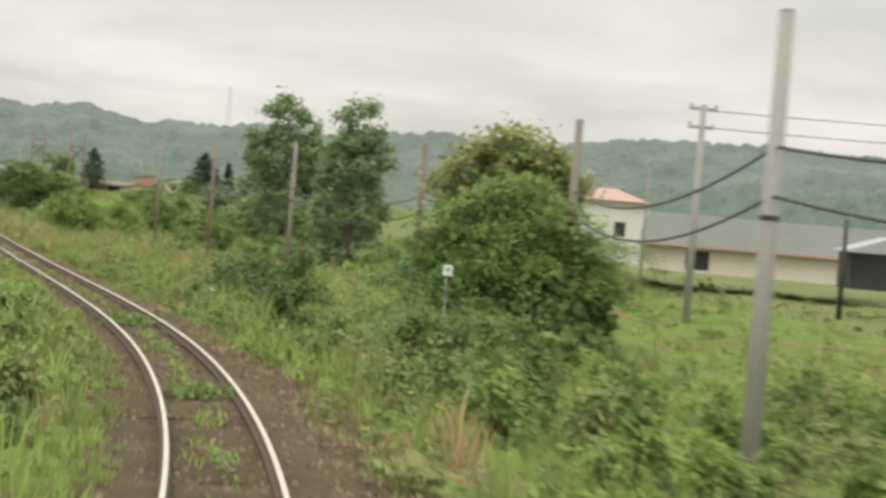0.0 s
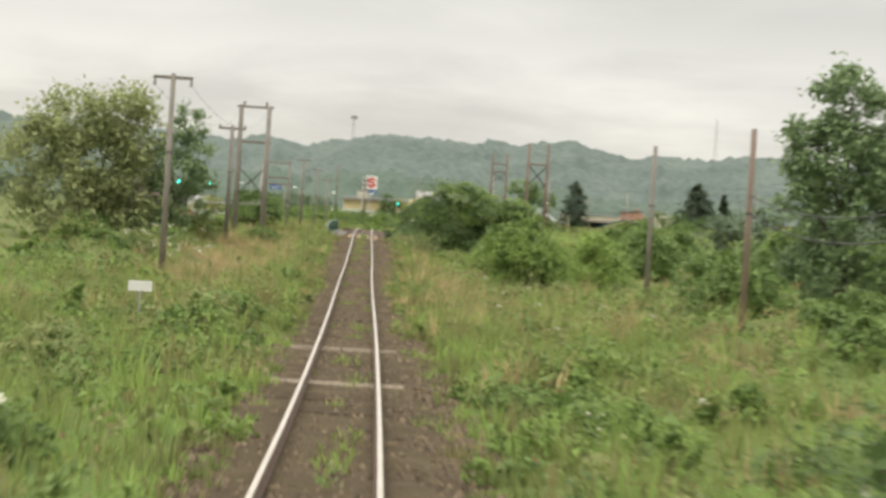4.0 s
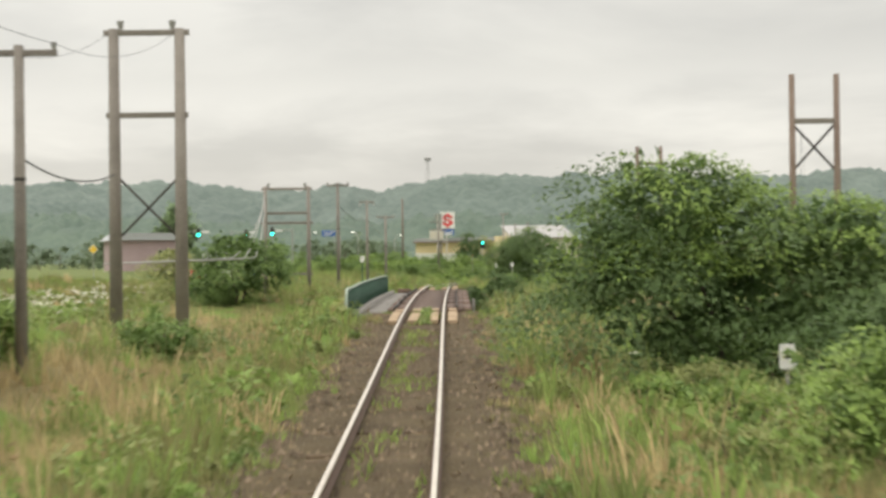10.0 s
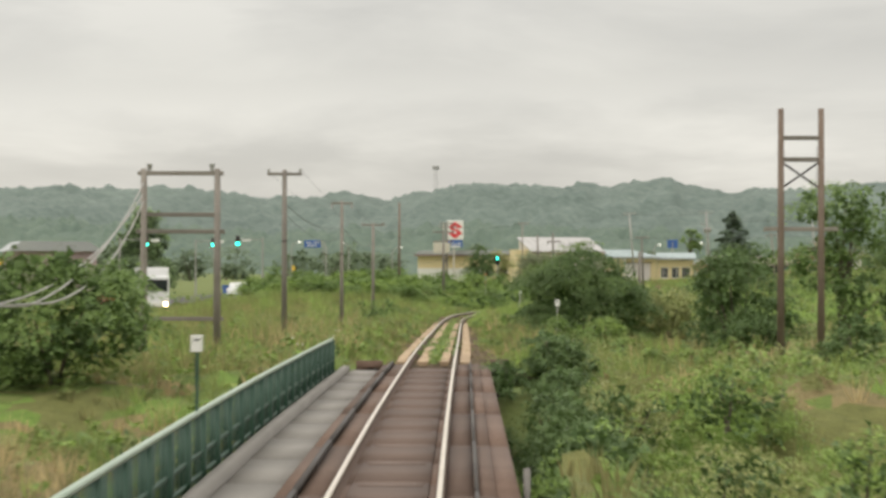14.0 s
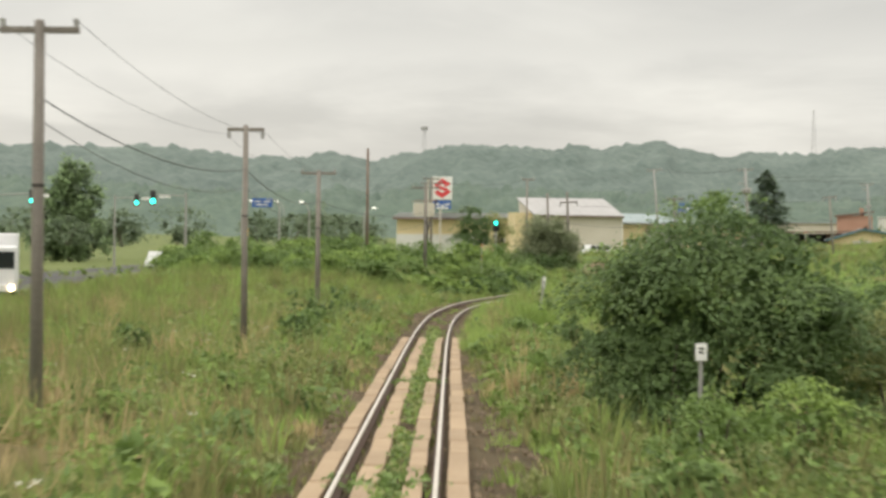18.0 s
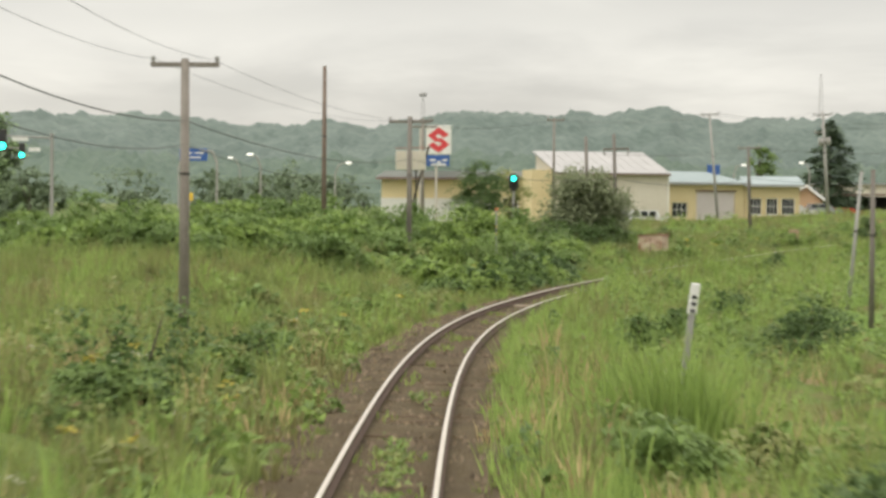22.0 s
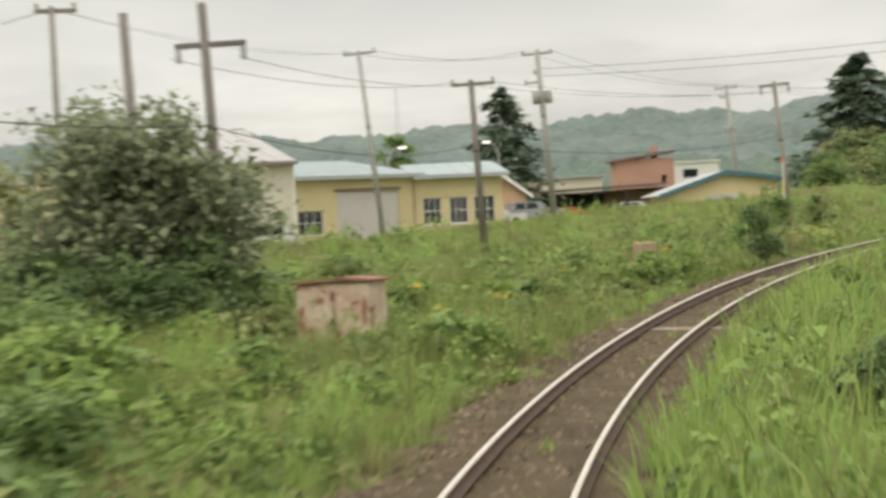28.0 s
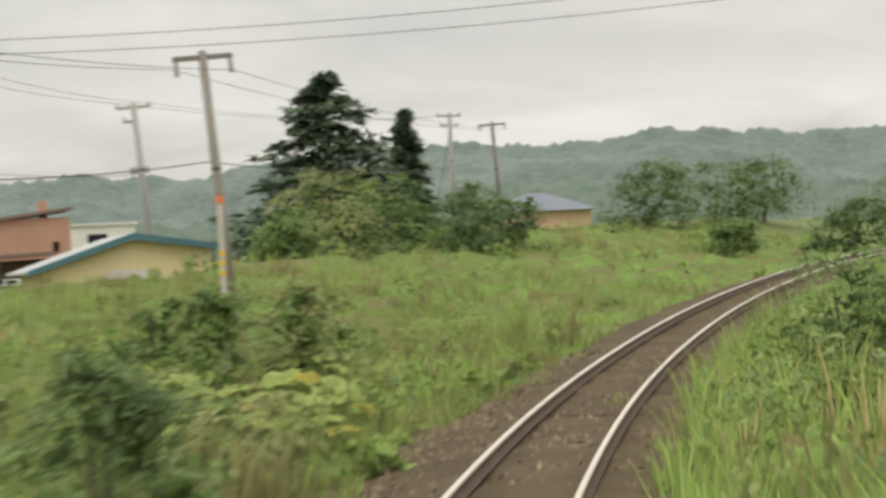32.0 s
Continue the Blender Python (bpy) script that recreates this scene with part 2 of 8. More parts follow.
M = {
    "soil": material("grassy_ground", (0.105, 0.135, 0.04), (0.16, 0.185, 0.06), scale=0.25, fine=6, third=(0.20, 0.15, 0.075), bump=0.6),
    "ballast": material("brown_ballast", (0.061, 0.044, 0.023), (0.128, 0.097, 0.052), scale=0.9, fine=26, mixing=0.5, bump=1.0, third=(0.165, 0.125, 0.064)),
    "gravel": material("ballast_stone", (0.08, 0.059, 0.039), (0.205, 0.157, 0.108), scale=3, fine=30, island=0.5),
    "rail_head": material("polished_rail_head", (0.70, 0.65, 0.57), (0.58, 0.52, 0.44), rough=0.42, metal=0.55, scale=1.5, fine=60),
    "rail_web": material("rusty_rail", (0.085, 0.05, 0.036), (0.13, 0.08, 0.055), rough=0.8, scale=3, fine=50),
    "sleeper": material("weathered_sleeper", (0.07, 0.049, 0.03), (0.118, 0.084, 0.052), scale=4, fine=40, random_object=0.25),
    "joint_timber": material("pale_weathered_timber", (0.25, 0.205, 0.15), (0.36, 0.30, 0.225), scale=5, fine=40, random_object=0.2, mixing=0.6),
    "slab": material("tan_concrete_slab", (0.31, 0.22, 0.135), (0.385, 0.285, 0.18), scale=1.5, fine=25, random_object=0.12, bump=0.3),
    "white_concrete": material("pale_concrete", (0.50, 0.46, 0.41), (0.60, 0.56, 0.50), scale=2, fine=25),
    "deck_wood": material("brown_bridge_timber", (0.098, 0.06, 0.043), (0.14, 0.09, 0.066), scale=1.2, fine=22, random_object=0.25, bump=0.3),
    "deck_plate": material("dusty_brown_plate", (0.092, 0.06, 0.046), (0.128, 0.086, 0.067), scale=1.2, fine=18, random_object=0.14),
    "deck_seam": material("worn_plate_edge", (0.15, 0.108, 0.086), (0.19, 0.14, 0.115), scale=2, fine=20),
    "walk": material("grey_walkway_concrete", (0.185, 0.172, 0.155), (0.244, 0.227, 0.206), scale=1.0, fine=20),
    "green_paint": material("green_painted_steel", (0.024, 0.07, 0.045), (0.04, 0.09, 0.06), rough=0.55, scale=1.5, fine=14),
    "pale_green": material("pale_green_steel", (0.27, 0.34, 0.27), (0.33, 0.40, 0.32), rough=0.5, scale=1.5, fine=14),
    "dark_steel": material("dark_bridge_steel", (0.035, 0.03, 0.027), (0.06, 0.05, 0.042), rough=0.7, scale=2, fine=20),
    "abutment": material("stained_concrete", (0.20, 0.185, 0.165), (0.29, 0.27, 0.24), scale=0.8, fine=12),
    "pole_wood": material("weathered_timber_pole", (0.165, 0.145, 0.125), (0.255, 0.228, 0.2), scale=1.2, fine=24, random_object=0.2),
    "pole_concrete": material("grey_concrete_pole", (0.30, 0.29, 0.27), (0.36, 0.35, 0.33), scale=1, fine=18),
    "pole_brown": material("brown_timber_pole", (0.16, 0.115, 0.088), (0.22, 0.165, 0.13), scale=1.2, fine=24, random_object=0.15),
    "wire": material("black_cable", (0.03, 0.03, 0.03), (0.045, 0.045, 0.045), rough=0.6),
    "ceramic": material("grey_insulator", (0.30, 0.29, 0.28), (0.38, 0.37, 0.36), rough=0.35),
    "white_paint": material("white_painted_metal", (0.74, 0.73, 0.70), (0.80, 0.79, 0.76), rough=0.5, scale=2, fine=12),
    "black_paint": material("black_paint", (0.025, 0.025, 0.025), (0.04, 0.04, 0.04), rough=0.5),
    "red_paint": material("red_sign_face", (0.62, 0.05, 0.06), (0.68, 0.07, 0.08), rough=0.4),
    "blue_paint": material("blue_sign_face", (0.035, 0.10, 0.33), (0.045, 0.12, 0.38), rough=0.45),
    "yellow_paint": material("yellow_sign_face", (0.72, 0.47, 0.05), (0.78, 0.52, 0.06), rough=0.5),
    "orange_paint": material("orange_marker", (0.75, 0.16, 0.06), (0.80, 0.2, 0.08), rough=0.5),
    "yellow_wall": material("pale_yellow_siding", (0.63, 0.52, 0.30), (0.70, 0.585, 0.35), scale=0.4, fine=5, rough=0.8),
    "cream_wall": material("cream_siding", (0.58, 0.53, 0.44), (0.66, 0.61, 0.52), scale=0.4, fine=5, rough=0.8),
    "peach_wall": material("peach_siding", (0.62, 0.42, 0.27), (0.68, 0.47, 0.31), scale=0.4, fine=5),
    "orange_wall": material("terracotta_block_wall", (0.40, 0.235, 0.16), (0.47, 0.285, 0.20), scale=0.5, fine=8),
    "pink_wall": material("dusty_pink_wall", (0.36, 0.27, 0.27), (0.43, 0.33, 0.33), scale=0.5, fine=8),
    "white_wall": material("off_white_wall", (0.62, 0.61, 0.57), (0.70, 0.69, 0.65), scale=0.4, fine=6),
    "pale_roof": material("pale_metal_roof", (0.34, 0.33, 0.32), (0.41, 0.395, 0.385), rough=0.55, scale=0.6, fine=9),
    "grey_roof": material("grey_metal_roof", (0.33, 0.34, 0.345), (0.40, 0.41, 0.41), rough=0.7, scale=0.5, fine=7),
    "blue_roof": material("blue_grey_metal_roof", (0.27, 0.325, 0.33), (0.33, 0.385, 0.385), rough=0.7, scale=0.5, fine=7),
    "dark_roof": material("dark_slate_roof", (0.12, 0.14, 0.17), (0.16, 0.18, 0.22), rough=0.6, scale=0.5, fine=8),
    "brown_roof": material("brown_metal_roof", (0.16, 0.11, 0.09), (0.22, 0.15, 0.12), rough=0.6, scale=0.5, fine=8),
    "red_roof": material("red_tin_roof", (0.40, 0.25, 0.215), (0.46, 0.30, 0.26), rough=0.6, scale=0.5, fine=8),
    "teal_trim": material("teal_fascia", (0.05, 0.13, 0.16), (0.07, 0.16, 0.19), rough=0.5),
    "shutter": material("lilac_grey_shutter", (0.58, 0.53, 0.52), (0.64, 0.59, 0.58), scale=0.6, fine=6),
    "rust": material("flaking_rusty_panel", (0.60, 0.49, 0.38), (0.42, 0.29, 0.21), scale=2.6, fine=9, mixing=0.3, rough=0.8, third=(0.13, 0.055, 0.04), third_at=0.61),
    "rust_roof": material("rusty_sheet", (0.22, 0.095, 0.06), (0.30, 0.15, 0.10), scale=3, fine=14),
    # near-black colour that stands for the shade inside sheds and openings
    "dark_inside": material("interior_shade", (0.03, 0.03, 0.032), (0.05, 0.05, 0.05)),
    "tyre": material("tyre_rubber", (0.02, 0.02, 0.02), (0.03, 0.03, 0.03)),
    "car_white": material("white_car_paint", (0.72, 0.72, 0.72), (0.76, 0.76, 0.76), rough=0.25),
    "car_grey": material("silver_car_paint", (0.36, 0.37, 0.39), (0.40, 0.41, 0.43), rough=0.25, metal=0.4),
    "car_red": material("red_car_paint", (0.52, 0.05, 0.04), (0.56, 0.06, 0.05), rough=0.25),
    "asphalt": material("asphalt", (0.05, 0.05, 0.05), (0.07, 0.068, 0.065), scale=1, fine=20),
    "bark": material("grey_brown_bark", (0.09, 0.07, 0.055), (0.15, 0.125, 0.10), scale=3, fine=20, bump=0.5),
    # blue-grey distance haze is mixed into these forest colours
    "hill": material("haze_tinted_forest", (0.07, 0.1, 0.086), (0.14, 0.178, 0.153), scale=0.012, fine=0.11, mixing=0.55, third=(0.16, 0.195, 0.162)),
    "hill_near": material("haze_tinted_hillside", (0.06, 0.095, 0.072), (0.11, 0.152, 0.11), scale=0.02, fine=0.16, mixing=0.55),
    "green_lamp": material("green_signal_lens", (0.02, 0.4, 0.3), emit=((0.03, 1.0, 0.72), 6.0)),
    "head_lamp": material("headlamp_lens", (0.9, 0.8, 0.6), emit=((1.0, 0.72, 0.38), 14.0)),
    "lamp_white": material("street_lamp_lens", (0.8, 0.8, 0.75), emit=((1.0, 0.95, 0.85), 1.2)),
}
LEAF = {
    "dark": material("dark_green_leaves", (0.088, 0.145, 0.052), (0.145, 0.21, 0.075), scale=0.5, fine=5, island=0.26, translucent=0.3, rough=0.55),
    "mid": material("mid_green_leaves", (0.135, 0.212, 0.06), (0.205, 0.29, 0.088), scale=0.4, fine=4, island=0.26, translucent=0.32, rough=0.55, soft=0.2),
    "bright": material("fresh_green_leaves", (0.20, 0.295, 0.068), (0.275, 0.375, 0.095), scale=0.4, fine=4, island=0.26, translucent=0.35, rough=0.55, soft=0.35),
    "pale": material("olive_leaves", (0.26, 0.29, 0.105), (0.36, 0.375, 0.15), scale=0.4, fine=4, island=0.26, translucent=0.35, rough=0.6, soft=0.45),
    "ash": material("pale_ash_leaves", (0.32, 0.36, 0.165), (0.42, 0.455, 0.215), scale=0.4, fine=4, island=0.26, translucent=0.42, rough=0.6, soft=0.45),
    "willow": material("silvery_willow_leaves", (0.17, 0.2, 0.1), (0.29, 0.325, 0.19), scale=0.5, fine=5, island=0.26, translucent=0.35, rough=0.6, soft=0.45),
    "conifer": material("fir_needles", (0.078, 0.118, 0.07), (0.12, 0.165, 0.098), scale=0.6, fine=6, island=0.26, translucent=0.12, rough=0.7),
    # lighter and bluer than near leaves: distance haze put into the colour
    "far": material("hazed_tree_leaves", (0.15, 0.20, 0.125), (0.20, 0.25, 0.155), scale=0.3, fine=3, island=0.26, translucent=0.25),
    # green lightened with some of the haze over distant crowns
    "poplar": material("hazed_poplar_leaves", (0.20, 0.285, 0.135), (0.28, 0.375, 0.18), scale=0.5, fine=5, island=0.26, translucent=0.3, rough=0.6, soft=0.45),
    "grass": material("green_grass", (0.185, 0.24, 0.065), (0.28, 0.325, 0.095), scale=0.18, fine=1.4, island=0.2, translucent=0.42, rough=0.6, soft=0.55),
    "lush": material("lush_grass", (0.24, 0.35, 0.08), (0.34, 0.45, 0.115), scale=0.22, fine=1.6, island=0.2, translucent=0.42, rough=0.6, soft=0.55),
    "dry": material("dry_seed_grass", (0.42, 0.32, 0.15), (0.55, 0.44, 0.225), scale=0.25, fine=2.0, island=0.2, translucent=0.35, rough=0.7, soft=0.55),
    "olive": material("olive_weeds", (0.205, 0.20, 0.075), (0.285, 0.265, 0.105), scale=0.2, fine=1.5, island=0.2, translucent=0.4, rough=0.65, soft=0.55),
    "brown": material("withered_stalks", (0.23, 0.165, 0.09), (0.33, 0.23, 0.13), scale=0.4, fine=3, island=0.26, translucent=0.25),
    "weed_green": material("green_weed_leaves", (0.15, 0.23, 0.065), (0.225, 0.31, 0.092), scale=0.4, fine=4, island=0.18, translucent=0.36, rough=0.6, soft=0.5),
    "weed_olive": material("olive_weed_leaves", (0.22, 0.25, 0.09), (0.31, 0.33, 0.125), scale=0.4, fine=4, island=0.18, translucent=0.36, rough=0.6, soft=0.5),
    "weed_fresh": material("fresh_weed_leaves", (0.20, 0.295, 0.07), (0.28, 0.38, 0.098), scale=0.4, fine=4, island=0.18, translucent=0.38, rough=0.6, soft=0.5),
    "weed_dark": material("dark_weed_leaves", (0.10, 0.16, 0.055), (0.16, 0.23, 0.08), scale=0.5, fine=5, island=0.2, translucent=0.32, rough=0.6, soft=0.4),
    "flower": material("white_umbels", (0.66, 0.63, 0.52), (0.74, 0.71, 0.60), scale=1, fine=8, island=0.26, translucent=0.2),
    "litter": material("dead_plant_litter", (0.17, 0.125, 0.072), (0.30, 0.23, 0.14), scale=0.6, fine=6, island=0.26, translucent=0.1, rough=0.85),
    "butterbur": material("butterbur_leaves", (0.26, 0.33, 0.085), (0.36, 0.42, 0.12), scale=0.8, fine=6, island=0.2, translucent=0.3, rough=0.6),
    "yellow": material("yellow_leaves", (0.42, 0.37, 0.08), (0.52, 0.44, 0.10), scale=1, fine=6, island=0.26, translucent=0.35),
}

# darker than the blades above: shade among the roots put into the colour
SWARD = {
    "grass": material("green_mat", (0.075, 0.115, 0.03), (0.185, 0.235, 0.06), scale=2.6, fine=22, bump=1.0, mixing=0.6),
    "lush": material("lush_mat", (0.085, 0.145, 0.03), (0.20, 0.29, 0.065), scale=2.4, fine=22, bump=1.0, mixing=0.6),
    "olive": material("olive_mat", (0.095, 0.105, 0.035), (0.20, 0.20, 0.07), scale=2.6, fine=22, bump=1.0, mixing=0.6),
    "dry": material("dry_mat", (0.13, 0.11, 0.05), (0.28, 0.22, 0.105), scale=2.6, fine=22, bump=1.0, mixing=0.6),
}

# rough, dusty surfaces have hardly any sheen
for dull in [M["ballast"], M["gravel"], M["sleeper"], M["soil"], *SWARD.values()]:
    dull.node_tree.nodes["Principled BSDF"].inputs["Specular IOR Level"].default_value = 0.2

# ---- small tools ----


def prism(bm, x0, x1, y0, y1, z0, z1):
    """An upright box in a bmesh."""
    v = [bm.verts.new((x, y, z)) for z in (z0, z1) for x, y in ((x0, y0), (x1, y0), (x1, y1), (x0, y1))]
    for f in ((3, 2, 1, 0), (4, 5, 6, 7), (0, 1, 5, 4), (1, 2, 6, 5), (2, 3, 7, 6), (3, 0, 4, 7)):
        bm.faces.new([v[i] for i in f])
    return v


def box(x0, x1, y0, y1, z0, z1, bevel=0.0):
    bm = bmesh.new()
    prism(bm, x0, x1, y0, y1, z0, z1)
    if bevel:
        bmesh.ops.bevel(bm, geom=bm.edges[:], offset=bevel, segments=1, affect="EDGES")
    return bm


def tube(bm, a, b, r0, r1=None, sides=8, cap=True):
    """A tapered round bar from a to b."""
    r1 = r0 if r1 is None else r1
    a, b = Vector(a), Vector(b)
    d = (b - a).normalized()
    u = d.orthogonal().normalized()
    w = d.cross(u)
    rings = []
    for p, r in ((a, r0), (b, r1)):
        rings.append([bm.verts.new(p + (u * math.cos(q) + w * math.sin(q)) * r) for q in [2 * math.pi * i / sides for i in range(sides)]])
    for i in range(sides):
        j = (i + 1) % sides
        bm.faces.new((rings[0][i], rings[0][j], rings[1][j], rings[1][i]))
    if cap:
        bm.faces.new(rings[1])
        bm.faces.new(rings[0][::-1])
    return bm


def rod(a, b, r0, r1=None, sides=8):
    return tube(bmesh.new(), a, b, r0, r1, sides)


def chain(points, r0, r1, sides=6):
    """A bent round bar through the points, tapered from r0 to r1, as one skin."""
    bm, n, rings = bmesh.new(), len(points) - 1, []
    pts = [Vector(p) for p in points]
    ref = Vector((0.31, 0.87, 0.38))
    for i, p in enumerate(pts):
        d = (pts[min(i + 1, n)] - pts[max(i - 1, 0)]).normalized()
        u = d.cross(ref).normalized()
        w = d.cross(u)
        r = r0 + (r1 - r0) * i / n
        rings.append([bm.verts.new(p + (u * math.cos(q) + w * math.sin(q)) * r) for q in [2 * math.pi * k / sides for k in range(sides)]])
    for a, b in zip(rings, rings[1:]):
        for i in range(sides):
            j = (i + 1) % sides
            bm.faces.new((a[i], a[j], b[j], b[i]))
    bm.faces.new(rings[-1])
    bm.faces.new(rings[0][::-1])
    return bm


def slab_poly(pts, y0, y1):
    """A prism whose outline in x, z is pts, from y0 to y1."""
    bm = bmesh.new()
    a = [bm.verts.new((x, y0, z)) for x, z in pts]
    b = [bm.verts.new((x, y1, z)) for x, z in pts]
    bm.faces.new(a)
    bm.faces.new(b[::-1])
    for i in range(len(pts)):
        j = (i + 1) % len(pts)
        bm.faces.new((a[j], a[i], b[i], b[j]))
    return bm


def wall_with(length, height, thick, openings):
    """A wall along x from 0 to length, outer face at y = 0, with openings (x0, x1, z0, z1) through it."""
    bm = bmesh.new()
    xs = sorted({0, length, *[o[0] for o in openings], *[o[1] for o in openings]})
    zs = sorted({0, height, *[o[2] for o in openings], *[o[3] for o in openings]})
    for x0, x1 in zip(xs, xs[1:]):
        for z0, z1 in zip(zs, zs[1:]):
            cx, cz = (x0 + x1) / 2, (z0 + z1) / 2
            if not any(o[0] < cx < o[1] and o[2] < cz < o[3] for o in openings):
                prism(bm, x0, x1, 0, thick, z0, z1)
    bmesh.ops.remove_doubles(bm, verts=bm.verts[:], dist=1e-4)
    return bm


def root(name, label, category, at, turn=0.0, group="", kind=""):
    ob = new(name)
    ob.matrix_world = pose(*at, 0, 0, turn)
    ob.empty_display_size = 0.3
    return tagged(ob, label, category, group, kind)


def part(name, bm, mat, parent=None, label="", smooth=False):
    me = bpy.data.meshes.new(name)
    bmesh.ops.recalc_face_normals(bm, faces=bm.faces[:])
    bm.to_mesh(me)
    bm.free()
    if smooth:
        me.polygons.foreach_set("use_smooth", [True] * len(me.polygons))
    me.materials.append(mat)
    ob = new(name, me)
    ob.parent = parent
    if label:
        tagged(ob, label)
    return ob


def shared(name, me, parent, m, label=""):
    """One more piece on a mesh that is there already."""
    ob = new(name, me)
    ob.parent = parent
    ob.matrix_local = m
    if label:
        tagged(ob, label)
    return ob


def raw_mesh(name, verts, faces, mat):
    """A mesh out of arrays: verts (n, 3); faces a list of (m, k) index arrays."""
    me = bpy.data.meshes.new(name)
    me.vertices.add(len(verts))
    me.vertices.foreach_set("co", np.ascontiguousarray(verts, dtype=np.float32).ravel())
    loops = np.concatenate([f.ravel() for f in faces]).astype(np.int32)
    sizes = np.concatenate([np.full(len(f), f.shape[1]) for f in faces])
    me.loops.add(len(loops))
    me.loops.foreach_set("vertex_index", loops)
    me.polygons.add(len(sizes))
    me.polygons.foreach_set("loop_start", np.concatenate([[0], np.cumsum(sizes)[:-1]]).astype(np.int32))
    me.update(calc_edges=True)
    me.materials.append(mat)
    return me


def smoothstep(a, b, x):
    t = np.clip((np.asarray(x, dtype=float) - a) / (b - a), 0, 1)
    return t * t * (3 - 2 * t)


def waves(x, y, size, seed=0):
    """A cheap smooth noise in about -1 .. 1 for arrays."""
    r = np.random.default_rng(seed)
    out = 0.0
    for k in range(5):
        a, p = r.uniform(0, 2 * np.pi), r.uniform(0, 2 * np.pi)
        f = 2 * np.pi / size * r.uniform(0.6, 1.9)
        out = out + np.sin((x * np.cos(a) + y * np.sin(a)) * f + p)
    return out / 2.6


# ---- the line of the railway ----
HEAD = [(0, 13.28), (10, 11.0), (20, 8.46), (30, 5.51), (40, 2.87), (50, 1.24), (60, 0.43), (80, 0.02), (110, -0.25), (140, 0.04), (170, -0.19), (200, 0.05), (230, 0.24),
        (260, 0.09), (285, 0.14), (300, 0.53), (312, 1.31), (324, 3.34), (336, 6.39), (348, 9.92), (360, 13.06), (375, 17.52), (390, 21.81), (405, 26.76), (425, 32.74), (450, 38.01), (480, 42.24), (560, 52)]
LEVEL = [(0, -2.68), (20, -2.57), (40, -2.47), (60, -2.48), (80, -2.46), (100, -2.34), (120, -2.18), (140, -1.89), (160, -1.41), (175, -1.06), (190, -0.75), (205, -0.58), (220, -0.52), (235, -0.5),
         (250, -0.59), (270, -0.78), (290, -0.96), (310, -1.07), (330, -1.11), (350, -1.16), (370, -1.09), (390, -0.87), (400, -0.66), (410, -0.38), (430, 0.04), (445, 0.3), (460, 0.66), (490, 1.37), (560, 2.6)]
STEP = 0.5
TS = np.arange(0, 560, STEP)
TH = np.radians(np.interp(TS, [k[0] for k in HEAD], [k[1] for k in HEAD]))
TH = np.convolve(np.pad(TH, 11, mode="edge"), np.ones(23) / 23, mode="valid")
TX = -6.98 + np.concatenate([[0], np.cumsum(np.sin(TH) * STEP)[:-1]])
TY = -82.15 + np.concatenate([[0], np.cumsum(np.cos(TH) * STEP)[:-1]])
# the curve bears a little wider than its even sweep
WIDER = [(380, 0), (400, -0.1), (420, -0.12), (440, -0.2), (460, -0.4), (560, -1.4)]
TW = np.interp(TS, [k[0] for k in WIDER], [k[1] for k in WIDER])
TW = np.convolve(np.pad(TW, 20, mode="edge"), np.ones(41) / 41, mode="valid")
TX, TY = TX + np.cos(TH) * TW, TY - np.sin(TH) * TW
TZ = np.interp(TS, [k[0] for k in LEVEL], [k[1] for k in LEVEL])
TZ = np.convolve(np.pad(TZ, 12, mode="edge"), np.ones(25) / 25, mode="valid")


CANT = [(0, -2.4), (28, -2.6), (46, -1.6), (70, -0.2), (80, 0), (302, 0), (330, 1.0), (344, 1.2), (560, 1.2)]


def on_line(s, u=0.0, dz=0.0):
    """The place u metres right of the centre line at s metres along it, dz above the rail tops."""
    h = np.interp(s, TS, TH)
    return np.interp(s, TS, TX) + np.cos(h) * u, np.interp(s, TS, TY) - np.sin(h) * u, np.interp(s, TS, TZ) + dz - np.clip(u, -2.2, 2.2) * np.tan(np.radians(np.interp(s, [k[0] for k in CANT], [k[1] for k in CANT])))


def nearest(x, y):
    """s and u of the points x, y."""
    x, y = np.atleast_1d(x).astype(float), np.atleast_1d(y).astype(float)
    s, u = np.empty_like(x), np.empty_like(x)
    px, py, ps, ph = TX[::4], TY[::4], TS[::4], TH[::4]
    for i in range(0, len(x), 20000):
        xx, yy = x[i:i + 20000, None], y[i:i + 20000, None]
        k = np.argmin((xx - px) ** 2 + (yy - py) ** 2, axis=1)
        dx, dy = x[i:i + 20000] - px[k], y[i:i + 20000] - py[k]
        s[i:i + 20000] = ps[k] + dx * np.sin(ph[k]) + dy * np.cos(ph[k])
        u[i:i + 20000] = dx * np.cos(ph[k]) - dy * np.sin(ph[k])
    return s, u


BRIDGE = (192.2, 229.0)


